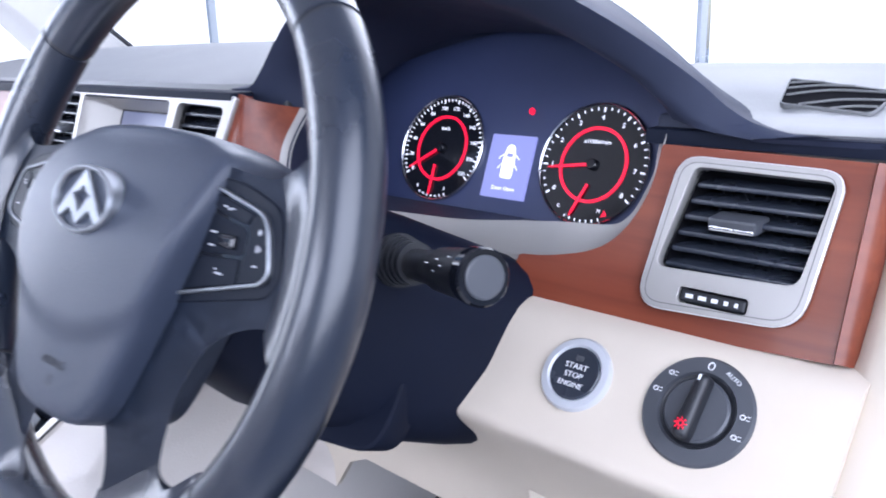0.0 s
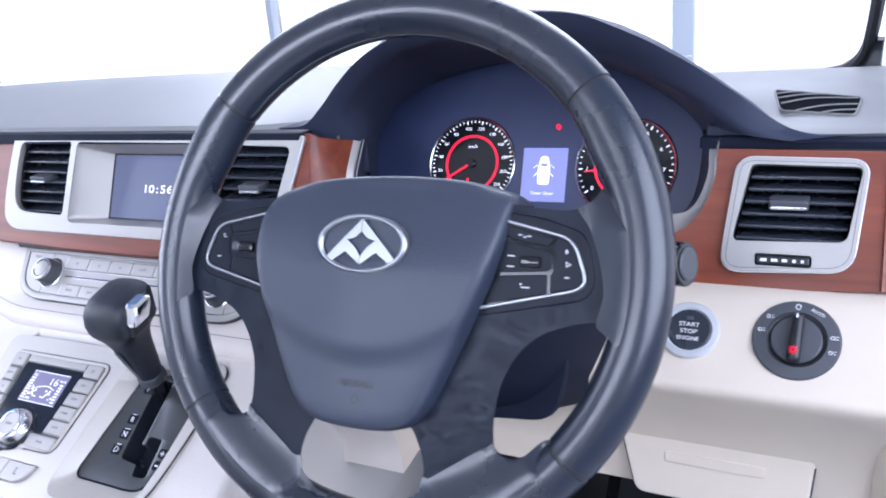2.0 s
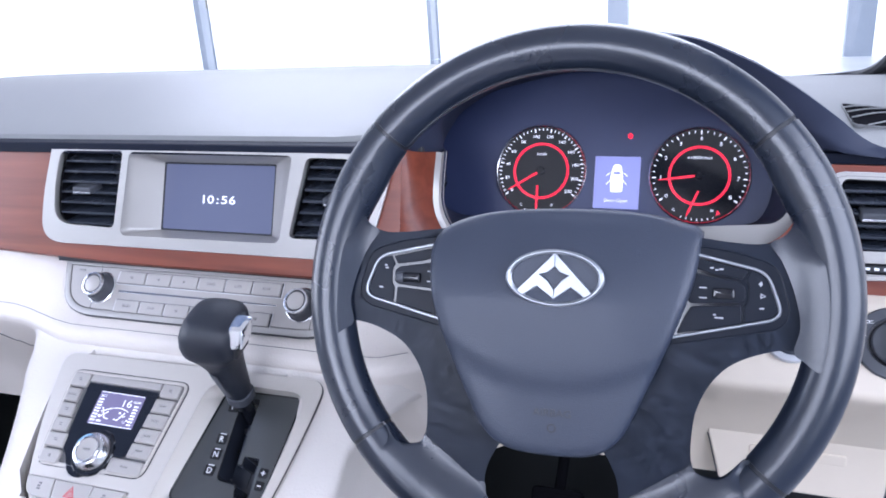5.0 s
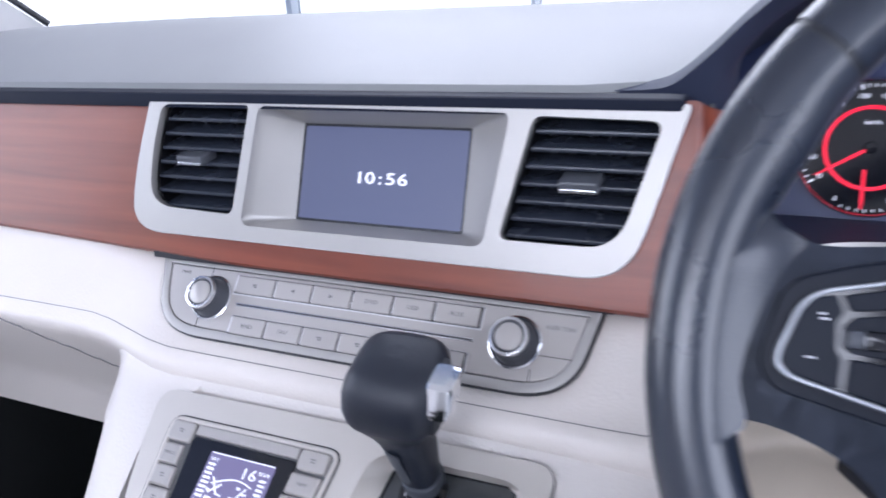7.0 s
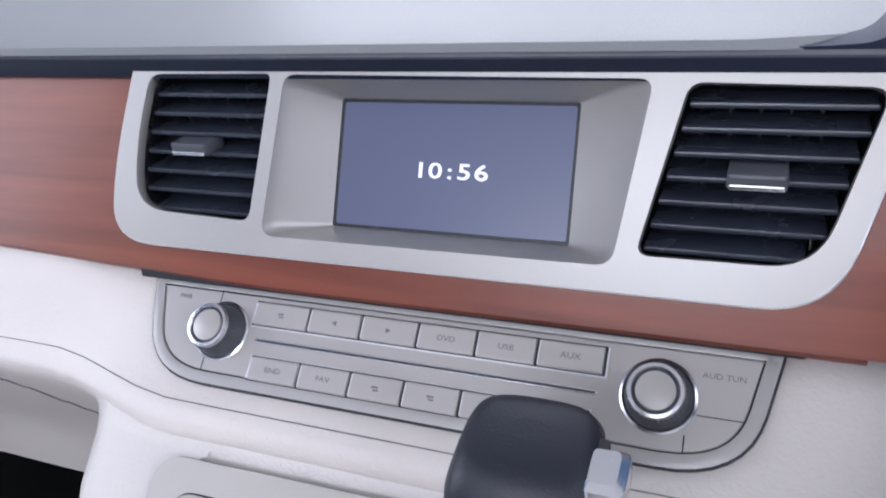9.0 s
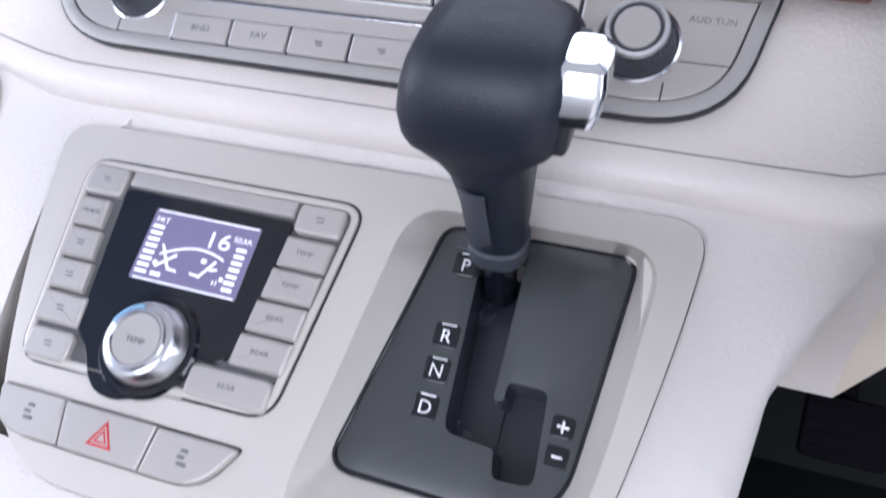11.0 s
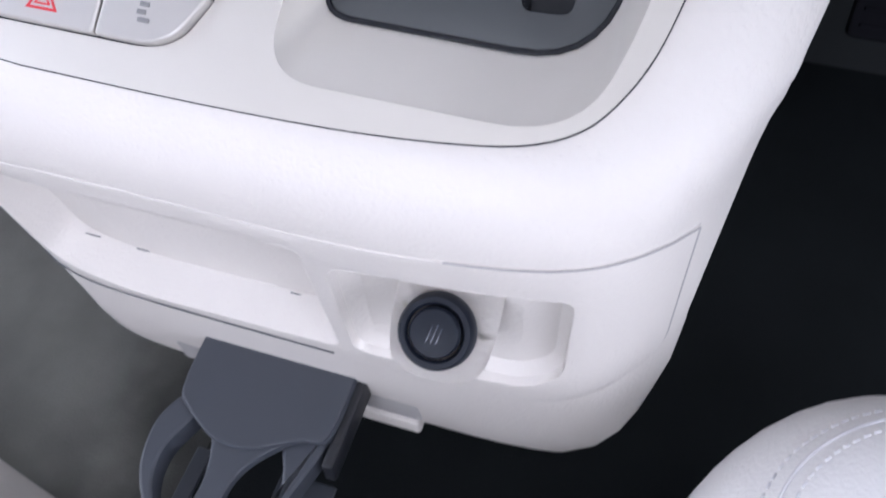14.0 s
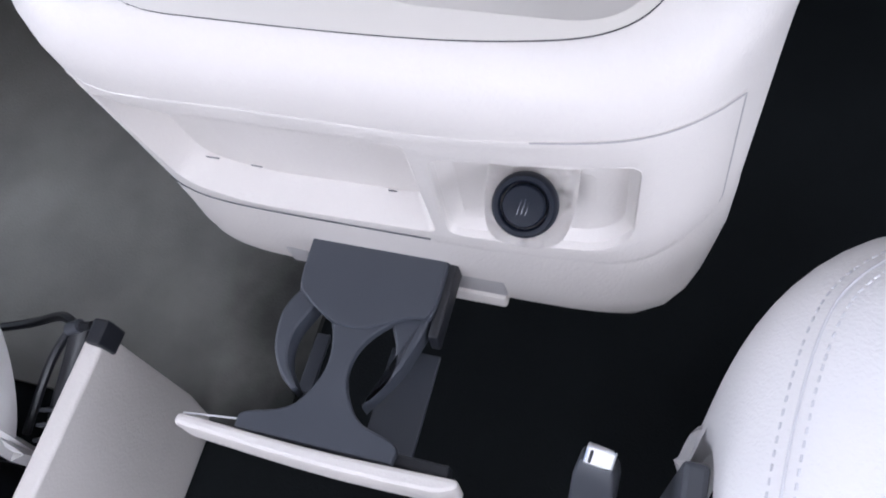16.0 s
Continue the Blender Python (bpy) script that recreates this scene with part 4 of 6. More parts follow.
def flank(y, z, hw, w, s):
    """Side of the console behind its edge: flares out into the dash above the knees, straight back below."""
    x0, y0 = CC + s * hw, y + w
    flare = (0.062 if s > 0 else 0.045) * ease((z - 0.551) / 0.040)
    if flare < 0.001:
        return [Vector((x0 + s * (0.001 - f * 0.03), min(0.655, y0 + f), z - 0.01 * f)) for f in (0.012, 0.05, 0.14, 0.30, 0.52)]
    deep = max(0.012, dash_depth(x0 + s * flare, z) - y0 + 0.003)
    side = [Vector((x0 + s * flare * t, y0 + deep * ease(t), z)) for t in (0.18, 0.42, 0.70, 1.0)]
    return side + [side[-1] + Vector((s * 0.01, 0.10, 0))]


def console_row(y, z, hw, w, cut):
    """One row of the skin; cut: half width of the part that is sunk under a panel (minus: sunk forwards)."""
    e = abs(cut) / hw if cut else 0.74 if z < 0.495 else 0.136 / hw
    half = [1.0, 0.985, 0.965, 0.94, 0.91, 0.87, 0.82, e + 0.02, e + 0.001, e - 0.012, e * 0.92, e * 0.8, e * 0.6, e * 0.4, e * 0.2]
    us = [-u for u in half] + [0.0] + half[::-1]
    row = []
    row += flank(y, z, hw, w, -1)[::-1]
    for u in us:
        p = Vector((CC + u * hw, y + wrap(u, w), z))
        if cut > 0 and abs(u) < e:
            p.z -= 0.075
        elif cut < 0 and abs(u) < e:
            p.y += 0.036
        row.append(p)
    return row + flank(y, z, hw, w, 1)


part("body", sheet([console_row(*r) for r in body_prof], 0.004, -1), BEIGE, console, "cream grained console body", sharp=50)

# lower front face with a pocket and a socket recess
FB = sloped(-0.0285, 0.44, -0.095)
face_out = rounded([(-0.6720, 0.0100, 0.003), (-0.545, 0.0240, 0.05), (-0.405, 0.0215, 0.04), (-0.340, 0.0330, 0.04), (-0.290, 0.0290, 0.03), (-0.2700, 0.0125, 0.002), (-0.2620, -0.115, 0.01), (-0.300, -0.128, 0.02), (-0.6650, -0.128, 0.02)], 8)
pocket = rounded([(-0.6220, 0.006, 0.006), (-0.4310, 0.008, 0.006), (-0.4335, -0.1090, 0.008), (-0.5600, -0.1130, 0.02), (-0.6180, -0.1000, 0.02)], 6)
tray = rounded([(-0.4200, -0.0020, 0.012), (-0.3400, 0.0090, 0.03), (-0.3118, 0.0045, 0.012), (-0.3112, -0.0860, 0.014), (-0.3270, -0.1020, 0.012), (-0.4250, -0.1075, 0.012)], 6)


def bend(bm):
    for v in bm.verts:
        v.co.y += wrap((v.co.x - CC) / 0.2194, 0.081 + 0.168 * (v.co.z - 0.32))
    return bm


bm = plate(FB, face_out, [pocket, tray], -0.004, 0.0008, 0.0006)
bmesh.ops.subdivide_edges(bm, edges=[e for e in bm.edges if e.calc_length() > 0.02], cuts=3, use_grid_fill=True)
bmesh.ops.triangulate(bm, faces=[f for f in bm.faces if len(f.verts) > 4])
part("front_face", bend(bm), BEIGE, console, "cream lower front face of the console", sharp=40)


edge_line = [p for p in face_out if p.x > -0.37 and p.y > -0.112]
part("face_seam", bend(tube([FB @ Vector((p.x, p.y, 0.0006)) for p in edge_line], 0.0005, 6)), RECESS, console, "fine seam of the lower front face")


def recess(outline, deep, shrink, name, label):
    mid = sum(outline, Vector((0, 0))) / len(outline)
    rows = [[FB @ Vector((*(mid + (p - mid) * k), z)) for p in outline] for k, z in ((1.03, -deep - 0.004), (1.03, -0.001), (1.002, 0.001), (0.985, -0.004), (shrink, -deep * 0.8), (shrink - 0.04, -deep), (0.5, -deep))]
    bm = loft(rows)
    return part(name, bend(bm), BEIGE, console, label)


recess(pocket, 0.022, 0.90, "pocket", "open cream storage pocket")
recess(tray, 0.010, 0.90, "socket_recess", "shallow recess round the socket")
part("pocket_lid_line", bend(tube([FB @ Vector((x, -0.1185 - 0.004 * math.sin((x + 0.63) * 8), 0.0016)) for x in [-0.640 + 0.0125 * i for i in range(17)]], 0.0005, 6)), KNOBGREY, console)
bars(FB, [(-0.600, -0.590, -0.092), (-0.567, -0.559, -0.095), (-0.470, -0.464, -0.1005)], -0.0195, 0.0018, KNOBGREY, console, "pocket_screw")
FL = Matrix.Translation((-0.3680, -0.0360, 0.4170)) @ pose(0, 0, 0, 38, 0, 0)
boss_out = rounded([(-0.0225, 0.036, 0.004), (0.0255, 0.036, 0.004), (0.0265, -0.006, 0.02), (0.0190, -0.0225, 0.014), (-0.0150, -0.0235, 0.014), (-0.0228, -0.010, 0.02)], 7)
part("socket_boss", pillow(FL, evenly(boss_out, 60), lambda x, y: -0.0062, -0.052, 0.004), BEIGE, console, "cream boss round the socket", sharp=60)
lighter = thing("lighter_socket", (-0.368, -0.03, 0.41), "black round power socket cover with a pressed mark", "power socket")
part("collar", lathe(FL, [(0.0172, -0.010), (0.0178, -0.004), (0.0172, 0.0005), (0.0158, 0.0025), (0.0136, 0.0025), (0.0124, 0.0005)]), POD, lighter)
part("plug", lathe(FL, [(0.0118, -0.006), (0.0116, 0.0020), (0.0106, 0.0032), (0.0010, 0.0036)]), POD, lighter, "dark slate lighter plug")
for dx in (-0.0018, 0.0004, 0.0026):
    part("pressed_mark", cuboid(FL @ pose(dx, 0, 0.0034, 0, 0, -12), -0.0005, 0.0005, -0.0048, 0.0048 - abs(dx) * 0.6, 0, 0.0005, 0.0002), VENT, lighter)
# lower edge: dark slot that the cup holder slides from, and a finger recess
part("holder_slot", cuboid(I4, -0.556, -0.425, 0.000, 0.06, 0.198, 0.246, 0.004), BLACK, console)
# solid grey block: the recess's shade is put into its colour
part("finger_recess", cuboid(I4, -0.4405, -0.3960, -0.0105, 0.02, 0.2215, 0.2490, 0.003), RECESS, console, "finger recess, its shade painted as a grey block")
part("finger_lip", cuboid(I4, -0.4400, -0.3965, -0.0140, 0.012, 0.2080, 0.2225, 0.003), BEIGE, console)
# notch shade painted the same way, as a grey block
part("side_notch", cuboid(I4, -0.5780, -0.5560, -0.0104, 0.02, 0.2160, 0.2400, 0.004), RECESS, console, "small notch beside the cup holder, its shade painted grey")

# ---- cup holder, pulled out ----
cup = thing("cup_holder", (-0.49, -0.08, 0.25), "slate grey folding cup holder pulled out from the console", "cup holder")
FC = pose(0, 0, 0.268, -3, 0, 0)
deck = spline([(-0.5425, 0.02), (-0.5425, -0.0104), (-0.5395, -0.0485), (-0.5293, -0.0595), (-0.5117, -0.0660), (-0.5015, -0.0850), (-0.4992, -0.1087), (-0.5090, -0.1316), (-0.5220, -0.1414), (-0.5452, -0.1490), (-0.5473, -0.1600)], 5)
deck2 = spline([(-0.4348, -0.1600), (-0.4363, -0.1473), (-0.4618, -0.1387), (-0.4748, -0.1259), (-0.4824, -0.1072), (-0.4789, -0.0863), (-0.4640, -0.0671), (-0.4482, -0.0575), (-0.4357, -0.0502), (-0.4357, 0.02)], 5)
part("deck", prism(FC, [Vector(p) for p in deck + deck2], -0.006, 0.0, 0.0016), HOLDER, cup)
part("deck_step", prism(FC, [Vector(p) for p in spline([(-0.5415, 0.02), (-0.5415, -0.0104), (-0.5385, -0.0475), (-0.5285, -0.0600), (-0.5085, -0.0725), (-0.4940, -0.0750), (-0.4789, -0.0733), (-0.4535, -0.0605), (-0.4367, -0.0502), (-0.4367, 0.02)], 5)], -0.001, 0.0022, 0.0014), HOLDER, cup)
for outer, inner in (([(-0.5380, -0.0500), (-0.5440, -0.0620), (-0.5466, -0.0759), (-0.5427, -0.0974), (-0.5310, -0.1164), (-0.5186, -0.1262)], [(-0.5154, -0.1234), (-0.5280, -0.1072), (-0.5316, -0.0862), (-0.5241, -0.0644), (-0.5200, -0.0540)]),
                     ([(-0.4400, -0.0480), (-0.4385, -0.0600), (-0.4426, -0.0780), (-0.4504, -0.1008), (-0.4664, -0.1274)], [(-0.4672, -0.1248), (-0.4556, -0.1040), (-0.4558, -0.0831), (-0.4633, -0.0652), (-0.4600, -0.0560)])):
    line = [Vector(p) for p in spline(outer, 5) + spline(inner, 5)]
    part("arm", prism(FC, line, -0.020, -0.0035, 0.0022), HOLDER, cup, "hinged curved arm")
for x0, x1, y0, y1 in ((-0.5305, -0.5195, -0.118, -0.071), (-0.4700, -0.4325, -0.146, -0.070)):
    part("floor_plate", cuboid(pose(0, 0, 0.225, -3, 0, 0), x0, x1, y0, y1, -0.002, 0.001, 0.001), HOLDER, cup, "dark folding base plate")
part("drawer", cuboid(FC, -0.4950, -0.3990, -0.1585, -0.1500, -0.024, -0.008, 0.002), BLACK, cup, "dark drawer wall behind the lip")
part("drawer_edge", tube([FC @ Vector((-0.5850, -0.1590, 0.0005)), FC @ Vector((-0.5470, -0.1540, -0.002))], 0.0007, 6), SEAM_GREY, cup)
part("side_rail", cuboid(FC, -0.4365, -0.4290, -0.07, 0.02, -0.022, -0.002, 0.002), BLACK, cup)
lipc = rounded([(-0.5880, -0.1595, 0.004), (-0.4850, -0.1630, 0.08), (-0.3900, -0.1595, 0.004), (-0.3885, -0.1660, 0.006), (-0.4020, -0.1715, 0.006), (-0.4850, -0.1735, 0.08), (-0.5892, -0.1680, 0.004)], 5)
part("front_lip", prism(FC, lipc, -0.026, 0.0035, 0.003), BEIGE, cup, "cream front lip")

# ---- climate panel ----
climate = thing("climate_panel", (-0.535, 0.06, 0.57), "champagne climate panel with lit violet display and round knob", "climate control")
part("rim", plate(FA, inset(mod_out, 0.0008), [inset(mod_out, 0.0050)], -0.004, 0.0022, 0.0014), CONSOLE, climate)
part("bed", prism(FA, inset(mod_out, 0.003), -0.008, 0.0005), BED, climate)
part("edge_gap", frame_ring(FA, inset(mod_out, -0.0004), inset(mod_out, 0.0016), -0.006, 0.0006, 0.0002), BLACK, climate)
glossy = rounded([(-0.5860, 0.0740, 0.004), (-0.4840, 0.0735, 0.004), (-0.4870, 0.0150, 0.006), (-0.4930, -0.0060, 0.012), (-0.5120, -0.0050, 0.004), (-0.5330, -0.0340, 0.022), (-0.5570, -0.0340, 0.022), (-0.5700, -0.0120, 0.006), (-0.5790, -0.0060, 0.006), (-0.5810, 0.02, 0.006)], 5)
part("glass_panel", prism(FA, glossy, 0.0, 0.0022, 0.0005), GLOSS, climate, "gloss black panel")
lcd = part("lcd", prism(FA, box_outline(-0.5625, 0.0265, -0.4995, 0.0660, 0.001, 3), 0.0018, 0.0026, 0.0003), LCD_GLOW, climate, "lit violet display with white symbols")
words("digits", "16", FA @ Matrix.Translation((-0.5205, 0.0545, 0.0026)), 0.0125, WHITE_GLOW, lcd, 1.25)
words("lettering", "FRT", FA @ Matrix.Translation((-0.5560, 0.0600, 0.0026)), 0.0042, WHITE_GLOW, lcd, 1.2)
words("lettering", "REAR", FA @ Matrix.Translation((-0.5070, 0.0575, 0.0026)), 0.0040, WHITE_GLOW, lcd, 1.1)
words("lettering", "H", FA @ Matrix.Translation((-0.5140, 0.0330, 0.0026)), 0.0040, WHITE_GLOW, lcd, 1.1)
bars(FA, [(-0.5610, -0.5005, 0.0652), (-0.5600, -0.5005, 0.0272)], 0.0026, 0.0009, WHITE_GLOW, lcd, "display_line")
bars(FA, [(-0.5605, -0.5535, 0.0310 + 0.0036 * i) for i in range(8)], 0.0026, 0.0019, WHITE_GLOW, lcd, "fan_bar")
bars(FA, [(-0.5090, -0.5030, 0.0310 + 0.0036 * i) for i in range(7)], 0.0026, 0.0019, WHITE_GLOW, lcd, "fan_bar")
arc = [FA @ Vector((-0.5500 + 0.0365 * i / 14, 0.0420 + 0.0065 * math.sin(i / 14 * 2.6), 0.0029)) for i in range(15)]
part("airflow_line", tube(arc, 0.0006, 5), WHITE_GLOW, lcd)
for x0, y0, x1, y1 in ((-0.5500, 0.0470, -0.5420, 0.0345), (-0.5500, 0.0350, -0.5400, 0.0430), (-0.5420, 0.0350, -0.5370, 0.0345), (-0.5240, 0.0340, -0.5170, 0.0440), (-0.5290, 0.0350, -0.5230, 0.0345), (-0.5190, 0.0390, -0.5150, 0.0400)):
    part("symbol", tube([FA @ Vector((x0, y0, 0.0029)), FA @ Vector((x1, y1, 0.0029))], 0.0007, 5), WHITE_GLOW, lcd)
bars(FA, [(-0.5520, -0.5495, 0.0370), (-0.5510, -0.5450, 0.0310), (-0.5255, -0.5225, 0.0430), (-0.5120, -0.5100, 0.0355)], 0.0026, 0.0022, WHITE_GLOW, lcd, "symbol")
FK = FA @ Matrix.Translation((-0.5350, -0.0045, 0.0015)) @ Matrix.Diagonal((0.90, 0.90, 0.70, 1))
knob = part("temperature_knob", lathe(FK, [(0.0250, -0.002), (0.0248, 0.0040), (0.0232, 0.0070), (0.0212, 0.0150), (0.0190, 0.0172), (0.0165, 0.0176)]), SATIN, climate, "round satin knob with a bright ring and a pale cap")
part("base_ring", lathe(FK, [(0.0300, -0.003), (0.0302, 0.0010), (0.0285, 0.0034), (0.0255, 0.0036), (0.0246, 0.0010)]), GLOSS, knob)
part("ring", lathe(FK, [(0.0164, 0.0160), (0.0172, 0.0176), (0.0164, 0.0190), (0.0150, 0.0192), (0.0144, 0.0180)]), SATIN, knob)
part("cap", lathe(FK, [(0.0146, 0.0170), (0.0140, 0.0184), (0.0100, 0.0182), (0.0010, 0.0180)]), BUTTON, knob)
part("cold_mark", tube([FK @ Vector((0.0185 * math.cos(a), 0.0185 * math.sin(a), 0.0176)) for a in [1.75 + 0.12 * i for i in range(10)]], 0.0008, 6), material("pale_blue_print", (0.22, 0.42, 0.60), 0.5), knob, "pale blue cold mark")
words("lettering", "TEMP", FK @ Matrix.Translation((0.0, -0.001, 0.0184)), 0.0046, INK, knob, 1.1)


def climate_button(x0, y0, x1, y1, mark, r=0.0012, skew=0.0):
    out = rounded([(x0, y0, r), (x1, y0, r), (x1 + skew, y1, r), (x0 + skew, y1, r)], 4)
    b = part("button", prism(FA, out, 0.0, 0.0044, 0.0020, steps=4), BUTTON, climate)
    c = FA @ Matrix.Translation(((x0 + x1 + skew) / 2, (y0 + y1) / 2, 0.0040))
    if mark:
        words("lettering", mark, c @ Matrix.Translation((0, 0, 0.0004)), 0.0036, INK, b, 1.15)
    else:
        mx, my = (x0 + x1 + skew) / 2, (y0 + y1) / 2
        bars(FA, [(mx - 0.0022, mx + 0.0022, my + 0.001), (mx - 0.0014, mx + 0.0026, my - 0.001)], 0.0044, 0.0009, INK, b)


for k, mark in enumerate(("", "", "", "MODE")):
    y = -0.0060 + 0.0180 * k
    climate_button(-0.6045 - 0.0012 * k, y, -0.5810 - 0.0030 * k + 0.0035 * (k < 1) - 0.0, y + 0.0165, mark, skew=-0.001)
climate_button(-0.6110, 0.0670, -0.5870, 0.0845, "", 0.004)
part("upper_bar", cuboid(FA, -0.5855, -0.4850, 0.0755, 0.0845, 0.0, 0.0030, 0.0012), BUTTON, climate)
climate_button(-0.4830, 0.0680, -0.4570, 0.0845, "", 0.004)
for k, mark in enumerate(("REAR", "REAR", "TEMP", "TEMP")):
    y = -0.0035 + 0.0176 * k
    climate_button(-0.4905 + 0.0018 * k, y, -0.4620 + 0.0010 * k, y + 0.0162, mark, skew=0.001)
climate_button(-0.6025, -0.0245, -0.5760, -0.0085, "", 0.004)
climate_button(-0.5080, -0.0225, -0.4640, -0.0065, "REAR", 0.004)
part("lower_bar", cuboid(FA, -0.600, -0.5080, -0.0262, -0.0225, 0.0, 0.0012, 0.0006), BUTTON, climate)
# hazard row
hazard = thing("switch_row", (-0.54, 0.01, 0.53), "row of three champagne switches with a red hazard triangle", "car switches")
part("bed", prism(FA, inset(row_out, 0.0002), -0.008, -0.0015), BLACK, hazard)
cuts = ((-0.6050, -0.5660, -0.5970, -0.5610, 1), (-0.5650, -0.5130, -0.5600, -0.5150, 0), (-0.5120, -0.4685, -0.5140, -0.4830, 2))
for x0, x1, xb0, xb1, kind in cuts:
    out = rounded([(x0, -0.0400, 0.0045 if kind == 1 else 0.002), (x1, -0.0395, 0.0045 if kind == 2 else 0.002), (xb1, -0.0618, 0.014 if kind == 2 else 0.002), (xb0, -0.0618, 0.014 if kind == 1 else 0.002)], 5)
    sw = part("switch", prism(FA, out, -0.004, 0.0040, 0.0013, steps=3), BUTTON, hazard)
    cx = (x0 + x1 + xb0 + xb1) / 4
    if kind == 0:
        tri = [Vector((cx - 0.0072, -0.0565)), Vector((cx + 0.0072, -0.0565)), Vector((cx, -0.0440))]
        part("hazard_triangle", frame_ring(FA, tri, inset(tri, 0.0011), 0.0038, 0.0043, 0.0001), material("red_print", (0.55, 0.03, 0.04), 0.5), sw, "red outlined hazard triangle")
        part("hazard_triangle", frame_ring(FA, inset(tri, 0.0020), inset(tri, 0.0028), 0.0038, 0.0043, 0.0001), material("red_print_fine", (0.55, 0.03, 0.04), 0.5), sw)
    else:
        bars(FA, [(cx - 0.002, cx + 0.002, -0.047), (cx - 0.0028, cx + 0.001, -0.0500), (cx - 0.002, cx + 0.003, -0.0530)], 0.0040, 0.0018, INK, sw)

# ---- gear selector ----
gear = thing("gear_selector", (-0.376, 0.09, 0.56), "automatic gear selector with black leather knob over a dark gate plate", "gear lever")
slot = rounded([(-0.3880, 0.0640, 0.002), (-0.3650, 0.0640, 0.002), (-0.3640, -0.0105, 0.002), (-0.3590, -0.0105, 0.002), (-0.3590, -0.0005, 0.003), (-0.3400, -0.0005, 0.004), (-0.3370, -0.0440, 0.005), (-0.3560, -0.0450, 0.004), (-0.3580, -0.0320, 0.002), (-0.3830, -0.0300, 0.006)], 3)
part("gate_plate", plate(FG, inset(gate_out, 0.0006), [slot], -0.003, 0.0, 0.0006), GATE, gear, "dark bronze gate plate")
part("gate_rim", frame_ring(FG, inset(gate_out, -0.001), inset(gate_out, 0.0012), -0.003, 0.0012, 0.0004), GLOSS, gear)
well = [[FG @ Vector((p.x, p.y, z)) for p in slot] for z in (-0.001, -0.03)]
bm = sheet([r + r[:1] for r in well], 0.001)
prism(FG, inset(slot, -0.004), -0.036, -0.030, 0, bm)
part("gate_well", bm, VENT, gear)
for ch, x, y in (("P", -0.3940, 0.0510), ("R", -0.3938, 0.0138), ("N", -0.3938, -0.0034), ("D", -0.3942, -0.0214), ("+", -0.3299, -0.0150), ("-", -0.3297, -0.0285)):
    g = 0.84 if ch in "+-" else 1.0
    t = part("letter_tile", prism(FG, box_outline(x - g * 0.0062, y - g * 0.0058, x + g * 0.0062, y + g * 0.0060, 0.002, 3), -0.001, 0.0008, 0.0004), GLOSS, gear)
    if ch == "-":
        bars(FG, [(x - 0.0024, x + 0.0024, y)], 0.0008, 0.0012, WHITE, t, "minus_sign")
    elif ch == "+":
        bars(FG, [(x - 0.0028, x - 0.0006, y), (x + 0.0006, x + 0.0028, y)], 0.0008, 0.0012, WHITE, t, "plus_sign")
        bars(FG, [(x - 0.0006, x + 0.0006, y)], 0.0008, 0.0056, WHITE, t, "plus_sign")
    else:
        words("letter", ch, FG @ Matrix.Translation((x, y - 0.0006, 0.0009)), 0.0092, WHITE, t, 1.0)
        # white bar stands in for the highlight on the tile's top edge
        bars(FG, [(x - 0.0035, x + 0.0040, y + 0.0056)], 0.0006, 0.0009, WHITE, t, "edge_glint")
part("unlock_tile", prism(FG, box_outline(-0.4010, 0.0590, -0.3890, 0.0660, 0.001, 3), -0.001, 0.0012, 0.0004), KNOBGREY, gear, "small shift-lock cover")
# lever: shaft, collar, neck and leather head
foot, crown = Vector((-0.3760, 0.1260, 0.5720)), Vector((-0.3720, 0.0805, 0.7055))
part("shaft", tube([foot, foot.lerp(crown, 0.4)], 0.0085, 12), GLOSS, gear)
axis = (crown - foot).normalized()


def lever_ring(t, wx, wd, e=2.6, dx=0.0, dy=0.0):
    c = foot.lerp(crown, t) + Vector((dx, dy, 0))
    side = Vector((1, 0, 0))
    deep = axis.cross(side).normalized()
    row = []
    for i in range(28):
        a = 2 * math.pi * i / 28
        ca, sa = math.cos(a), math.sin(a)
        row.append(c + side * wx * math.copysign(abs(ca) ** (2 / e), ca) + deep * wd * math.copysign(abs(sa) ** (2 / e), sa))
    return row


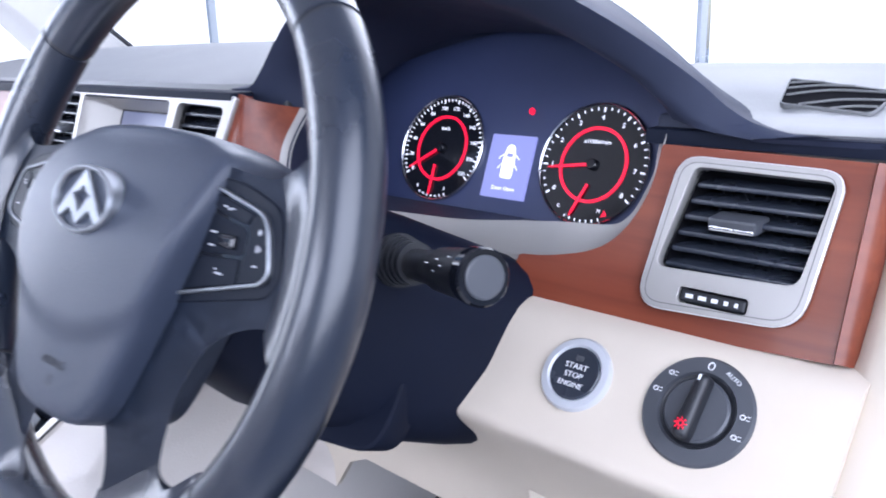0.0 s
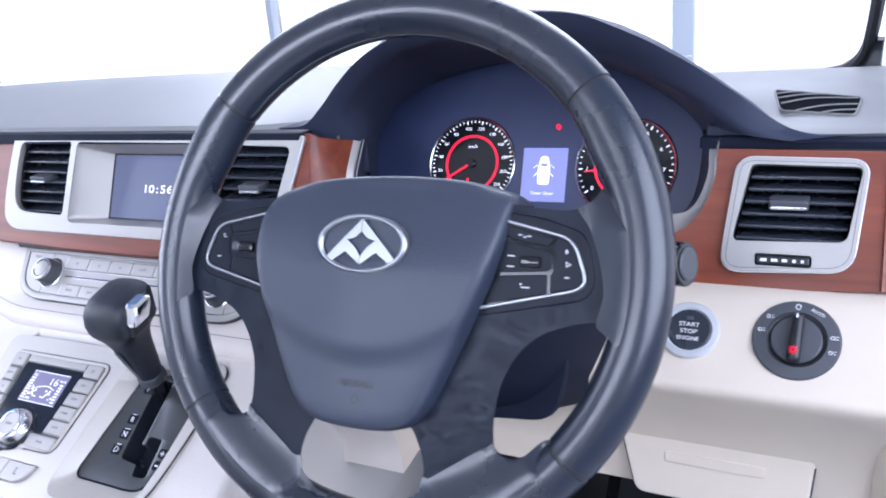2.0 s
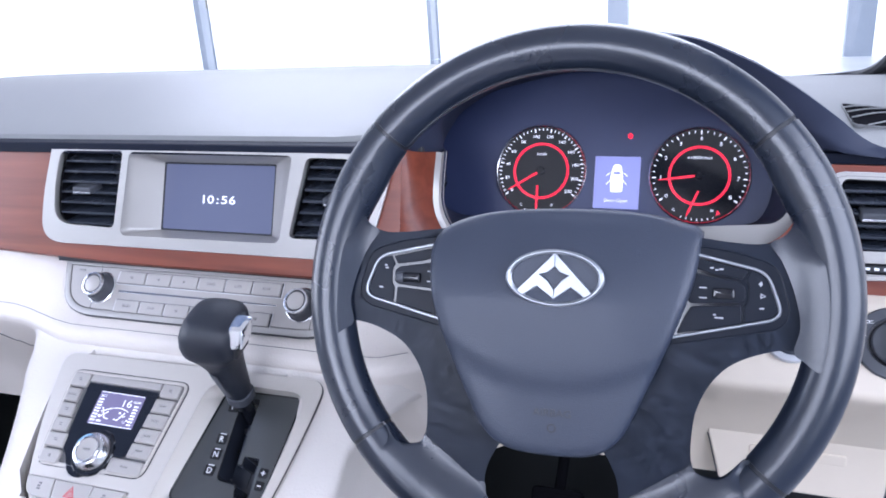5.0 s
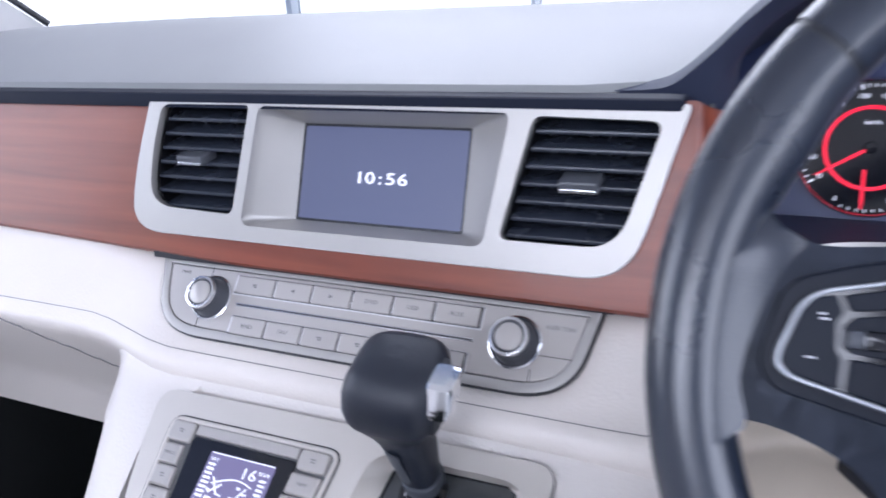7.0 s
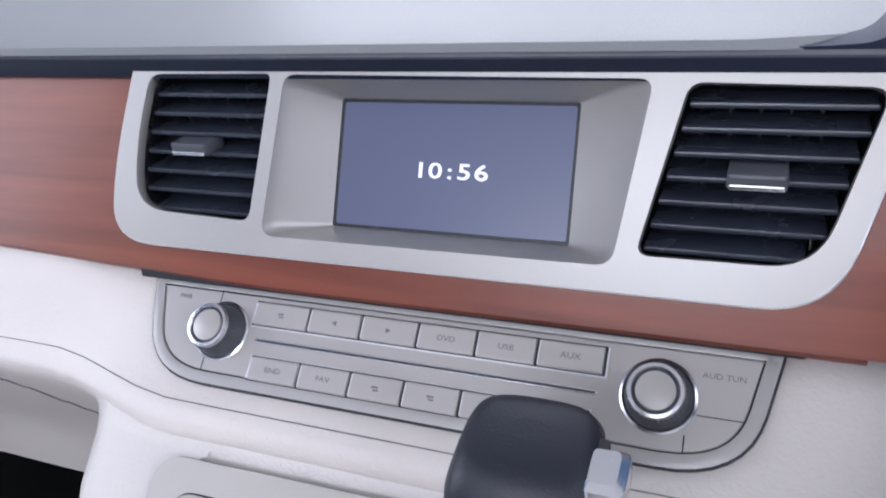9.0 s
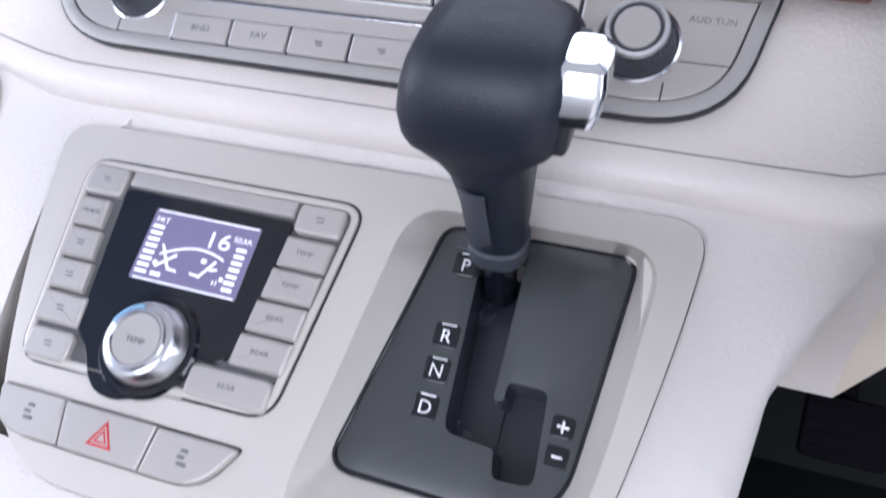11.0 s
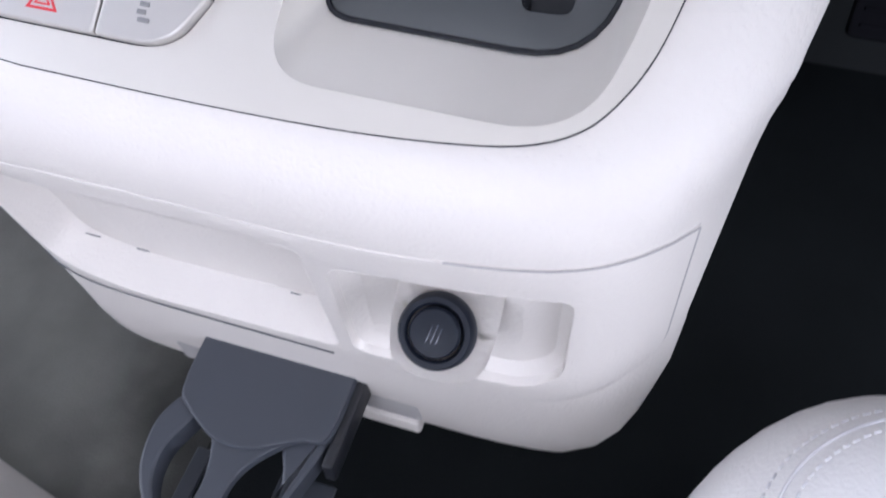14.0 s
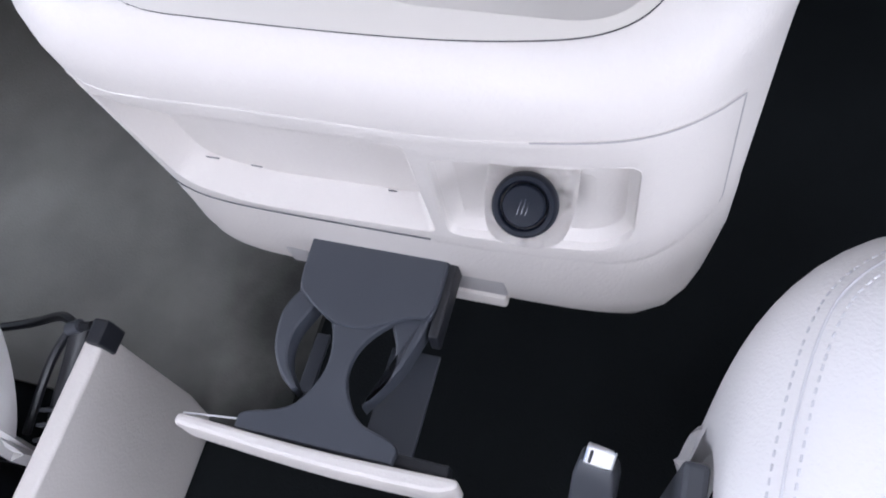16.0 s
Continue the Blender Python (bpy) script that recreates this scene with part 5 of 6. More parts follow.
part("collar", loft([lever_ring(0.25, 0.0122, 0.0126), lever_ring(0.26, 0.0138, 0.0142), lever_ring(0.325, 0.0142, 0.0146), lever_ring(0.335, 0.0132, 0.0136)]), HOLDER, gear, "grey collar at the lever foot")
neck_rows = [lever_ring(t, a, b, e, dx, dy) for t, a, b, e, dx, dy in (
    (0.29, 0.0118, 0.0122, 2.4, 0, 0), (0.34, 0.0126, 0.0130, 2.4, 0, 0), (0.42, 0.0138, 0.0146, 2.4, 0, 0), (0.53, 0.0154, 0.0168, 2.5, -0.0005, 0), (0.63, 0.0168, 0.0190, 2.6, -0.0010, 0.000), (0.70, 0.0184, 0.0208, 2.8, -0.002, 0.001), (0.755, 0.0215, 0.0232, 3.2, -0.003, 0.002), (0.80, 0.0268, 0.0256, 3.8, -0.004, 0.003), (0.83, 0.0312, 0.0272, 4.0, -0.004, 0.003),
    (0.86, 0.0330, 0.0282, 4.2, -0.004, 0.004), (0.92, 0.0335, 0.0288, 4.4, -0.004, 0.005), (1.00, 0.0330, 0.0285, 4.2, -0.0035, 0.008), (1.05, 0.0318, 0.0272, 4.0, -0.003, 0.011), (1.09, 0.0290, 0.0245, 3.7, -0.003, 0.013), (1.115, 0.0245, 0.0205, 3.3, -0.003, 0.015), (1.130, 0.0170, 0.0140, 2.8, -0.003, 0.016), (1.135, 0.0070, 0.0060, 2.4, -0.003, 0.016))]
part("head", loft(neck_rows), LEVER, gear, "black leather lever head", sharp=60)
btn = [lever_ring(t, a, b, 6, dx, dy) for t, a, b, dx, dy in ((0.910, 0.0050, 0.0080, 0.0305, -0.004), (0.922, 0.0088, 0.0112, 0.0313, -0.004), (0.960, 0.0096, 0.0120, 0.0322, -0.002), (1.020, 0.0096, 0.0120, 0.0328, 0.003), (1.065, 0.0088, 0.0112, 0.0325, 0.006), (1.082, 0.0060, 0.0085, 0.0315, 0.007))]
part("release_button", loft(btn), CHROME, gear, "bright chrome release button", sharp=25)
part("button_seat", loft([lever_ring(t, 0.0050, 0.0135, 5, dx, dy) for t, dx, dy in ((0.83, 0.0262, -0.003), (0.95, 0.0275, 0.002), (1.07, 0.0270, 0.009))]), BLACK, gear)
deep = axis.cross(Vector((1, 0, 0))).normalized()
inlay = []
for t, o in ((0.345, 0.0126), (0.42, 0.0150), (0.53, 0.0185), (0.60, 0.0204), (0.66, 0.0218)):
    c = foot.lerp(crown, t)
    n = deep if deep.y < 0 else -deep
    inlay.append([c + n * o * k + Vector((x, 0, 0)) for x, k in ((-0.0118, 0.80), (-0.0085, 0.93), (-0.0040, 0.995), (0.0005, 1.0))])
part("inlay", sheet(inlay, 0.0012), HOLDER, gear, "slate grey inlay strip")

# ---- instrument cluster ----
cluster = thing("instrument_cluster", (0, 0.40, 0.80), "dark instrument cluster with two red-lit dials and a small blue display", "instrument cluster")
FQ = sloped(0.402, 0.795, 0.40)
dial_plate = rounded([(-0.240, -0.060, 0.02), (-0.245, 0.05, 0.05), (-0.20, 0.10, 0.05), (-0.02, 0.135, 0.08), (0.12, 0.095, 0.05), (0.165, 0.04, 0.03), (0.160, -0.060, 0.02)], 6)
part("dial_plate", prism(FQ, dial_plate, -0.012, -0.002, 0.001), NAVY, cluster, "dark navy dial plate")
part("dial_recess", prism(FQ, dial_plate, -0.016, -0.011), BLACK, cluster)


def dial(cx, cy, numerals, unit, needle, small, small_marks):
    """A dial at (cx, cy); numerals run clockwise from the lower left."""
    f = FQ @ Matrix.Translation((cx, cy, 0))
    d = part("dial", lathe(f, [(0.0545, -0.004), (0.0545, -0.0005), (0.0500, -0.0008), (0.0010, -0.0008)], 56), GLOSS, cluster, "round black dial with white numerals and red ring")
    part("chrome_ring", lathe(f, [(0.0560, -0.003), (0.0562, 0.0010), (0.0550, 0.0022), (0.0538, 0.0010), (0.0536, -0.001)], 56), SATIN, d)
    part("red_ring", lathe(f, [(0.0345, -0.0008), (0.0343, 0.0004), (0.0318, 0.0004), (0.0316, -0.0008)], 56), RED_GLOW, d, "red-lit ring")
    n = len(numerals) - 1
    lo, hi = 215, -35
    for i in range(n * 4 + 1):
        a = lo + (hi - lo) * i / (n * 4)
        g = f @ pose(0, 0, 0, 0, 0, a)
        big = i % 4 == 0
        part("tick", cuboid(g, 0.0478 if big else 0.0495, 0.0520, -0.0007 if big else -0.00045, 0.0007 if big else 0.00045, -0.0008, 0.0001, 0.0001), WHITE_GLOW, d)
    for i, num in enumerate(numerals):
        a = radians(lo + (hi - lo) * i / n)
        words("numeral", num, f @ Matrix.Translation((0.0425 * math.cos(a), 0.0425 * math.sin(a), -0.0004)), 0.0062 if len(num) < 2 else 0.0052, WHITE_GLOW, d, 1.15)
    words("lettering", unit, f @ Matrix.Translation((0, 0.0205, -0.0004)), 0.0050, WHITE_GLOW, d, 1.2)
    g = f @ pose(0, 0, 0, 0, 0, needle)
    part("needle", prism(g, [Vector(p) for p in ((-0.002, -0.0013), (0.030, -0.0011), (0.0455, -0.0003), (0.0455, 0.0003), (0.030, 0.0011), (-0.002, 0.0013))], 0.0010, 0.0024), RED_GLOW, d, "red-lit needle")
    part("needle_hub", lathe(f, [(0.0052, -0.0006), (0.0050, 0.0026), (0.0040, 0.0034), (0.0005, 0.0035)], 24), GLOSS, d)
    sx, sa = small
    g = f @ Matrix.Translation((sx, -0.0180, 0)) @ pose(0, 0, 0, 0, 0, sa)
    part("small_needle", prism(g, [Vector(p) for p in ((0, -0.0012), (0.026, -0.0011), (0.032, -0.0003), (0.032, 0.0003), (0.026, 0.0011), (0, 0.0012))], 0.0006, 0.0018), RED_GLOW, d)
    for (x, y, ch) in small_marks:
        words("numeral", ch, f @ Matrix.Translation((x, y, -0.0004)), 0.0048, WHITE_GLOW, d)
    for k in range(7):
        a = radians(250 + 40 * k / 6)
        part("tick", cuboid(f @ pose(0, 0, 0, 0, 0, math.degrees(a)), 0.0495, 0.0520, -0.0004, 0.0004, -0.0008, 0.0001, 0.0001), WHITE_GLOW, d)


dial(-0.1035, 0.0005, ("0", "20", "40", "60", "80", "100", "120", "140", "160", "180", "200", "220"), "km/h", 212, (-0.003, -90), ((-0.022, -0.042, "E"), (0.016, -0.042, "F")))
dial(0.0810, -0.0010, ("0", "1", "2", "3", "4", "5", "6", "7", "8"), "x1000r/min", 188, (0.000, -112), ((-0.026, -0.040, "C"), (0.016, -0.040, "H")))
mfd = part("small_display", prism(FQ, box_outline(-0.0380, -0.0425, 0.0150, 0.0195, 0.001, 3), -0.002, 0.0005, 0.0004), BLUE_GLOW, cluster, "small blue display with a white car symbol")
carp = rounded([(-0.0045, 0.0130, 0.004), (0.0045, 0.0130, 0.004), (0.0075, -0.002, 0.003), (0.0070, -0.020, 0.003), (-0.0070, -0.020, 0.003), (-0.0075, -0.002, 0.003)], 4)
fm = FQ @ Matrix.Translation((-0.0115, -0.003, 0))
part("car_symbol", plate(fm, carp, [box_outline(-0.0040, 0.001, 0.0040, 0.0045, 0.001, 3)], 0.0004, 0.0009, 0), WHITE_GLOW, mfd)
for sx in (-1, 1):
    part("door_symbol", tube([fm @ Vector((sx * 0.0078, 0.003, 0.0008)), fm @ Vector((sx * 0.0125, -0.001, 0.0008))], 0.0006, 5), WHITE_GLOW, mfd)
    part("door_symbol", tube([fm @ Vector((sx * 0.0076, -0.006, 0.0008)), fm @ Vector((sx * 0.0120, -0.011, 0.0008))], 0.0006, 5), WHITE_GLOW, mfd)
words("lettering", "Door Open", FQ @ Matrix.Translation((-0.0115, -0.0330, 0.0007)), 0.0058, WHITE_GLOW, mfd, 1.0)
part("warning_lamp", prism(FQ, [Vector((0.0015 + 0.0030 * math.cos(a), 0.0440 + 0.0034 * math.sin(a))) for a in (0.5, 1.57, 2.6, 3.7, 4.71, 5.8)], -0.002, 0.0006), RED_GLOW, cluster, "small red warning lamp")
part("red_mark", prism(FQ, [Vector((0.1010, -0.0460)), Vector((0.1060, -0.0440)), Vector((0.1030, -0.0400))], -0.0005, 0.0006), RED_GLOW, cluster)
# silver trim swept round the lower half
outer = spline(JOINT + [(-0.13, 0.290, 0.729), (-0.03, 0.305, 0.722), (0.07, 0.299, 0.734), (0.1111, 0.2944, 0.7405), (0.1555, 0.2985, 0.7514), (0.1760, 0.3060, 0.7700), (0.1870, 0.3181, 0.8005), (0.1868, 0.3273, 0.8233), (0.1880, 0.3330, 0.8380)], 6)
inner = spline([(-0.2360, 0.032), (-0.2350, 0.000), (-0.2330, -0.025), (-0.2250, -0.046), (-0.2000, -0.0570), (-0.15, -0.0575), (-0.03, -0.0575), (0.07, -0.0575), (0.115, -0.0570), (0.142, -0.0520), (0.1540, -0.036), (0.1590, -0.015), (0.1605, 0.006), (0.1610, 0.020)], 6)
inner3 = [FQ @ Vector((p.x, p.y, 0.0)) for p in inner]
near = [b + Vector((0.0105, 0.004, 0.0035 * ease((i - 8) / 10))) for i, b in enumerate(outer)]
lip_line = []
for i, b in enumerate(outer):
    run = outer[min(i + 1, len(outer) - 1)] - outer[max(i - 1, 0)]
    inward = Vector((-run.z, 0, run.x)).normalized()
    wide = 0.009 + 0.014 * (1 - ease((i - 46) / 16))
    lip_line.append(near[i].lerp(b + inward * wide + Vector((0, 0.005 + 0.8 * wide, 0)), ease((i - 20) / 16)))
part("trim_wall", sheet([lip_line, [a.lerp(b, 0.5) for a, b in zip(lip_line, inner3)], inner3], 0.002), HOOD, cluster, "dark wall inside the cluster mouth")
rows = [lip_line, [a.lerp(b, 0.5) + Vector((0, 0.002, -0.002)) for a, b in zip(lip_line, outer)], [Vector(p) for p in outer], [Vector(p) + Vector((0, -0.001, -0.006)) for p in outer]]
part("silver_trim", sheet(rows, 0.002), SILVER, cluster, "satin silver trim under the dials")

# ---- steering wheel ----
ta, tb = radians(22.2), radians(3.0)
wx = Vector((math.cos(tb), math.sin(tb), 0))
wu = Vector((-math.sin(tb) * math.sin(ta), math.cos(tb) * math.sin(ta), math.cos(ta)))
wn_ = wx.cross(wu)
WH = Matrix((( wx.x, wu.x, wn_.x, 0.002), (wx.y, wu.y, wn_.y, 0.020), (wx.z, wu.z, wn_.z, 0.800), (0, 0, 0, 1)))
wheel = thing("steering_wheel", (0.002, 0.02, 0.80), "worn black leather steering wheel with charcoal hub and silver badge", "steering wheel")
RW, RT = 0.1866, 0.0177


def rim_section(a, s=1.0):
    c = Vector((RW * math.cos(a) - 0.0018, RW * math.sin(a), 0))
    out = Vector((math.cos(a), math.sin(a), 0))
    # thumb rests beside the upper spokes bulge inwards
    near = min(abs(math.degrees(a) % 360 - 27), abs(math.degrees(a) % 360 - 153))
    swell = 0.0035 * math.exp(-((near / 9) ** 2))
    row = []
    for j in range(20):
        b = 2 * math.pi * j / 20
        inward = max(0, -math.cos(b)) ** 2 * swell
        row.append(WH @ (c + out * (RT * s * math.cos(b) - inward) + Vector((0, 0, RT * s * 1.04 * math.sin(b)))))
    return row


seams = (40, 140, 219, 321)
arcs = ((40, 140), (140, 219), (219, 321), (321, 400))
for a0, a1 in arcs:
    n = int((a1 - a0) / 2.5)
    rows = [rim_section(radians(a0 + 0.35), 0.93)] + [rim_section(radians(a0 + 0.5 + (a1 - a0 - 1.0) * i / n)) for i in range(n + 1)] + [rim_section(radians(a1 - 0.35), 0.93)]
    part("rim", loft(rows), RIM, wheel, "black leather rim section, shiny from use", sharp=60)
for s in seams:
    part("seam", loft([rim_section(radians(s - 0.7), 0.955), rim_section(radians(s + 0.7), 0.955)]), BLACK, wheel)
# inner stitching along the rim
bm = bmesh.new()
for i in range(150):
    a = radians(41 + 98 * i / 149)
    m = WH @ Matrix.Translation((-0.0018, 0, 0)) @ pose(0, 0, 0, 0, 0, math.degrees(a)) @ Matrix.Translation((RW - RT * 0.985, 0, 0.0015))
    cuboid(m, -0.0004, 0.0004, -0.0007, 0.0007, -0.0014, 0.0014, 0.0002, bm)
part("stitching", bm, KNOBGREY, wheel)

WH = WH @ Matrix.Translation((-0.0035, 0, 0))      # hub and spokes sit a little off the rim's middle


# airbag cover with a soft smile-shaped step
hub_out = evenly(rounded([(-0.0960, 0.0430, 0.020), (-0.0500, 0.0600, 0.05), (0.0520, 0.0610, 0.05), (0.0965, 0.0490, 0.006), (0.0890, 0.000, 0.08), (0.0430, -0.1080, 0.026), (0.0000, -0.1120, 0.10), (-0.0430, -0.1085, 0.026), (-0.0910, -0.015, 0.08)], 8), 110)


def hub_front(x, y):
    step = ease((-0.058 + 4.2 * x * x - y) / 0.014)
    return 0.0308 - 0.020 * min(1, max(0, y + 0.005) / 0.06) ** 1.5 - 0.0034 * step - 0.55 * x * x


hub_rows = []
for k, z in ((1.00, -0.040), (1.050, -0.036), (1.058, -0.020), (1.056, -0.004), (1.048, 0.0080), (1.036, 0.0040), (1.018, 0.0018), (0.99, 0.0006), (0.95, 0.0)) + tuple((0.95 - 0.055 * i, 0.0) for i in range(1, 17)):
    pts = [p * k + Vector((0, -0.014)) * (1 - k) for p in hub_out]
    if k > 1.04 or z < 0:
        hub_rows.append([WH @ Vector((p.x, p.y, z if z < 0.005 else hub_front(p.x, p.y) - 0.0085)) for p in pts])
    else:
        hub_rows.append([WH @ Vector((p.x, p.y, hub_front(p.x, p.y) - z)) for p in pts])
part("hub", loft(hub_rows), HUB, wheel, "charcoal grained airbag cover", sharp=60)
words("lettering", "AIRBAG", WH @ Matrix.Translation((0.002, -0.084, hub_front(0, -0.084) + 0.0001)), 0.0075, BLACK, wheel, 1.05)
part("pressed_mark", frame_ring(WH @ Matrix.Translation((0.002, -0.0945, hub_front(0, -0.094))), oval(0, 0, 0.0032, None, 16), oval(0, 0, 0.0022, None, 16), -0.001, 0.0002, 0.0001), BLACK, wheel)
# badge: plain oval ring with a pointed shape
fb = WH @ Matrix.Translation((0.0, 0.0120, 0.0036))
badge = part("badge", frame_ring(fb, oval(0, 0, 0.0350, 0.0205, 48), oval(0, 0, 0.0308, 0.0172, 48), 0.018, 0.0300, 0.0014), BRUSHED, wheel, "bright oval badge with a plain pointed shape")
part("badge_field", prism(fb, oval(0, 0, 0.0312, 0.0176, 48), 0.018, 0.0262), HUB, badge)
for s in (-1, 1):
    leg = [Vector((0, 0.0182)), Vector((s * 0.0275, -0.0105)), Vector((s * 0.0232, -0.0140)), Vector((s * 0.0120, -0.0062)), Vector((0, -0.0150)), Vector((0, -0.0085)), Vector((s * 0.0048, -0.0020)), Vector((s * 0.0104, 0.0022)), Vector((s * 0.0042, 0.0040)), Vector((0, 0.0082))]
    part("badge_shape", prism(fb, leg, 0.0255, 0.0292, 0.0005), BRUSHED, badge)


def spoke_top(x, y):
    return 0.0062 - 0.010 * y


def cuff_top(x, y):
    rise = 0.0095 * (1 - ease((y - 0.030) / 0.026)) * (1 - ease((math.hypot(x - 0.135, y + 0.108) * -1 + 0.020) / 0.016)) * (1 - ease((0.062 - x) / 0.022))
    return spoke_top(x, y) + 0.0010 - 0.004 * ease((y - 0.048) / 0.016) + rise * ease((math.hypot(x - 0.0017, y) - 0.150) / 0.032)


SPOKE_LINE = spline([(0.055, 0.048), (0.097, 0.0455), (0.118, 0.0430), (0.140, 0.0425), (0.1545, 0.0500), (0.1660, 0.0680), (0.1800, 0.0560), (0.1860, 0.010), (0.1800, -0.040), (0.1650, -0.0345), (0.1610, -0.0295), (0.1430, -0.0325), (0.1220, -0.0420), (0.1085, -0.0560), (0.1000, -0.0740), (0.0972, -0.0910), (0.0970, -0.1085), (0.1000, -0.1175), (0.1085, -0.1205), (0.1190, -0.1185), (0.1330, -0.1060), (0.1430, -0.1120), (0.1300, -0.1350), (0.1050, -0.1550), (0.0750, -0.1720), (0.0450, -0.1790), (0.0300, -0.1745), (0.0360, -0.1625), (0.0470, -0.1530), (0.0492, -0.1410), (0.0465, -0.1280), (0.0400, -0.1150), (0.0300, -0.0980), (0.0350, -0.050), (0.0450, 0.0)], 5, closed=True)
CUFF_LINE = spline([(0.1440, 0.0435), (0.1545, 0.0505), (0.1655, 0.0690), (0.1810, 0.0560), (0.1870, 0.010), (0.1810, -0.0400), (0.1650, -0.0350), (0.1605, -0.0290), (0.1640, -0.0125), (0.1598, 0.0097), (0.1520, 0.0300), (0.1460, 0.0385)], 5, closed=True)
FORK_LINE = spline([(0.0972, -0.1110), (0.0998, -0.1178), (0.1085, -0.1208), (0.1190, -0.1188), (0.1330, -0.1060), (0.1440, -0.1120), (0.1310, -0.1350), (0.1050, -0.1560), (0.0750, -0.1725), (0.0450, -0.1795), (0.0295, -0.1745), (0.0355, -0.1622), (0.0465, -0.1530), (0.0488, -0.1430), (0.0570, -0.1440), (0.0690, -0.1415), (0.0840, -0.1270), (0.0930, -0.1200)], 5, closed=True)
# spokes with switch pods and leather cuffs
for s in (1, -1):
    def side(line):
        pts = [Vector((s * p.x, p.y)) for p in line]
        return pts if s > 0 else pts[::-1]

    sp = part("spoke", pillow(WH, side([Vector((p.x, p.y)) for p in SPOKE_LINE]), lambda x, y: spoke_top(abs(x), y), -0.017, 0.0052), SPOKE, wheel, "satin charcoal forked spoke with a silver-edged switch pod", sharp=60, flat=True)
    part("cuff", pillow(WH, side([Vector((p.x, p.y)) for p in CUFF_LINE]), lambda x, y: cuff_top(abs(x), y), -0.016, 0.0055), RIM, sp, "glossy black leather cuff at the rim", sharp=60)
    part("cuff", pillow(WH, side([Vector((p.x, p.y)) for p in FORK_LINE]), lambda x, y: cuff_top(abs(x), y), -0.016, 0.0055), RIM, sp, "glossy black leather cuff at the rim", sharp=60)
    well = rounded([(s * 0.0800, 0.0420, 0.003), (s * 0.1200, 0.0370, 0.010), (s * 0.1500, 0.0280, 0.010), (s * 0.1590, -0.004, 0.008), (s * 0.1530, -0.0160, 0.008), (s * 0.0740, -0.0330, 0.003)], 6)
    part("pod_surround", prism(WH, well, 0.001, 0.0072, 0.0012), POD, sp, "dark surround of the switch pod")
    pod = rounded([(s * 0.0900, 0.0360, 0.003), (s * 0.1430, 0.0240, 0.010), (s * 0.1535, -0.004, 0.008), (s * 0.1480, -0.0105, 0.006), (s * 0.0780, -0.0275, 0.003)], 6)
    part("pod_edge", frame_ring(WH, pod, inset(pod, 0.0021), 0.004, 0.0100, 0.0006), BRUSHED, sp, "satin silver edging")
    part("pod_face", prism(WH, inset(pod, 0.0016), 0.004, 0.0078, 0.0004), GLOSS, sp, "black bed between the switches")
    keys = [[(0.0930, 0.0318), (0.1300, 0.0232), (0.1265, 0.0172), (0.1060, 0.0202), (0.0965, 0.0235)],
            [(0.0935, -0.0030), (0.1262, -0.0006), (0.1268, -0.0135), (0.0840, -0.0228), (0.0890, -0.0105)],
            [(0.1318, 0.0236), (0.1405, 0.0212), (0.1430, 0.0180), (0.1503, -0.0035), (0.1465, -0.0085), (0.1288, -0.0130), (0.1282, -0.0012), (0.1305, 0.0020), (0.1310, 0.0130), (0.1285, 0.0170)],
            [(0.0915, 0.0215), (0.1040, 0.0186), (0.1250, 0.0154), (0.1288, 0.0120), (0.1288, 0.0035), (0.1255, 0.0012), (0.0930, -0.0012), (0.0880, 0.0040)]]
    for i, line in enumerate(keys):
        part("switch_key", prism(WH, rounded([(s * x, y, 0.0016) for x, y in line][::s], 3), 0.006, 0.0088 if i < 3 else 0.0082, 0.0007), POD, sp)
    part("rocker", cuboid(WH, min(s * 0.1070, s * 0.1220), max(s * 0.1070, s * 0.1220), 0.0032, 0.0108, 0.0080, 0.0112, 0.002), GLOSS, sp, "black thumb rocker")
    if s > 0:
        marks = [(0.1050, 0.1075, 0.0245), (0.1085, 0.1105, 0.0232), (0.1112, 0.1140, 0.0238), (0.0985, 0.1035, 0.0104), (0.0985, 0.1035, 0.0034), (0.1080, 0.1100, -0.0080), (0.1092, 0.1150, -0.0100), (0.1372, 0.1396, 0.0147), (0.1380, 0.1410, -0.0020)]
        part("switch_mark", frame_ring(WH, [Vector((0.1385, 0.0085)), Vector((0.1385, 0.0045)), Vector((0.1420, 0.0065))], [Vector((0.1391, 0.0076)), Vector((0.1391, 0.0054)), Vector((0.1409, 0.0065))], 0.0086, 0.0092, 0.0001), TRIM_SILVER, sp)
        bars(WH, [(0.1380, 0.1388, 0.0147)], 0.0088, 0.0034, TRIM_SILVER, sp, "switch_mark")
    else:
        marks = [(-0.1020, -0.0975, 0.0124), (-0.1020, -0.0975, 0.0046), (-0.1372, -0.1352, 0.0158), (-0.1366, -0.1340, 0.0138), (-0.1410, -0.1378, -0.0015)]
        part("rocker_lit", cuboid(WH, -0.1275, -0.1200, 0.0032, 0.0108, 0.0080, 0.0106, 0.002), HOLDER, sp)
    bars(WH, marks, 0.0088, 0.0010, TRIM_SILVER, sp, "switch_mark")

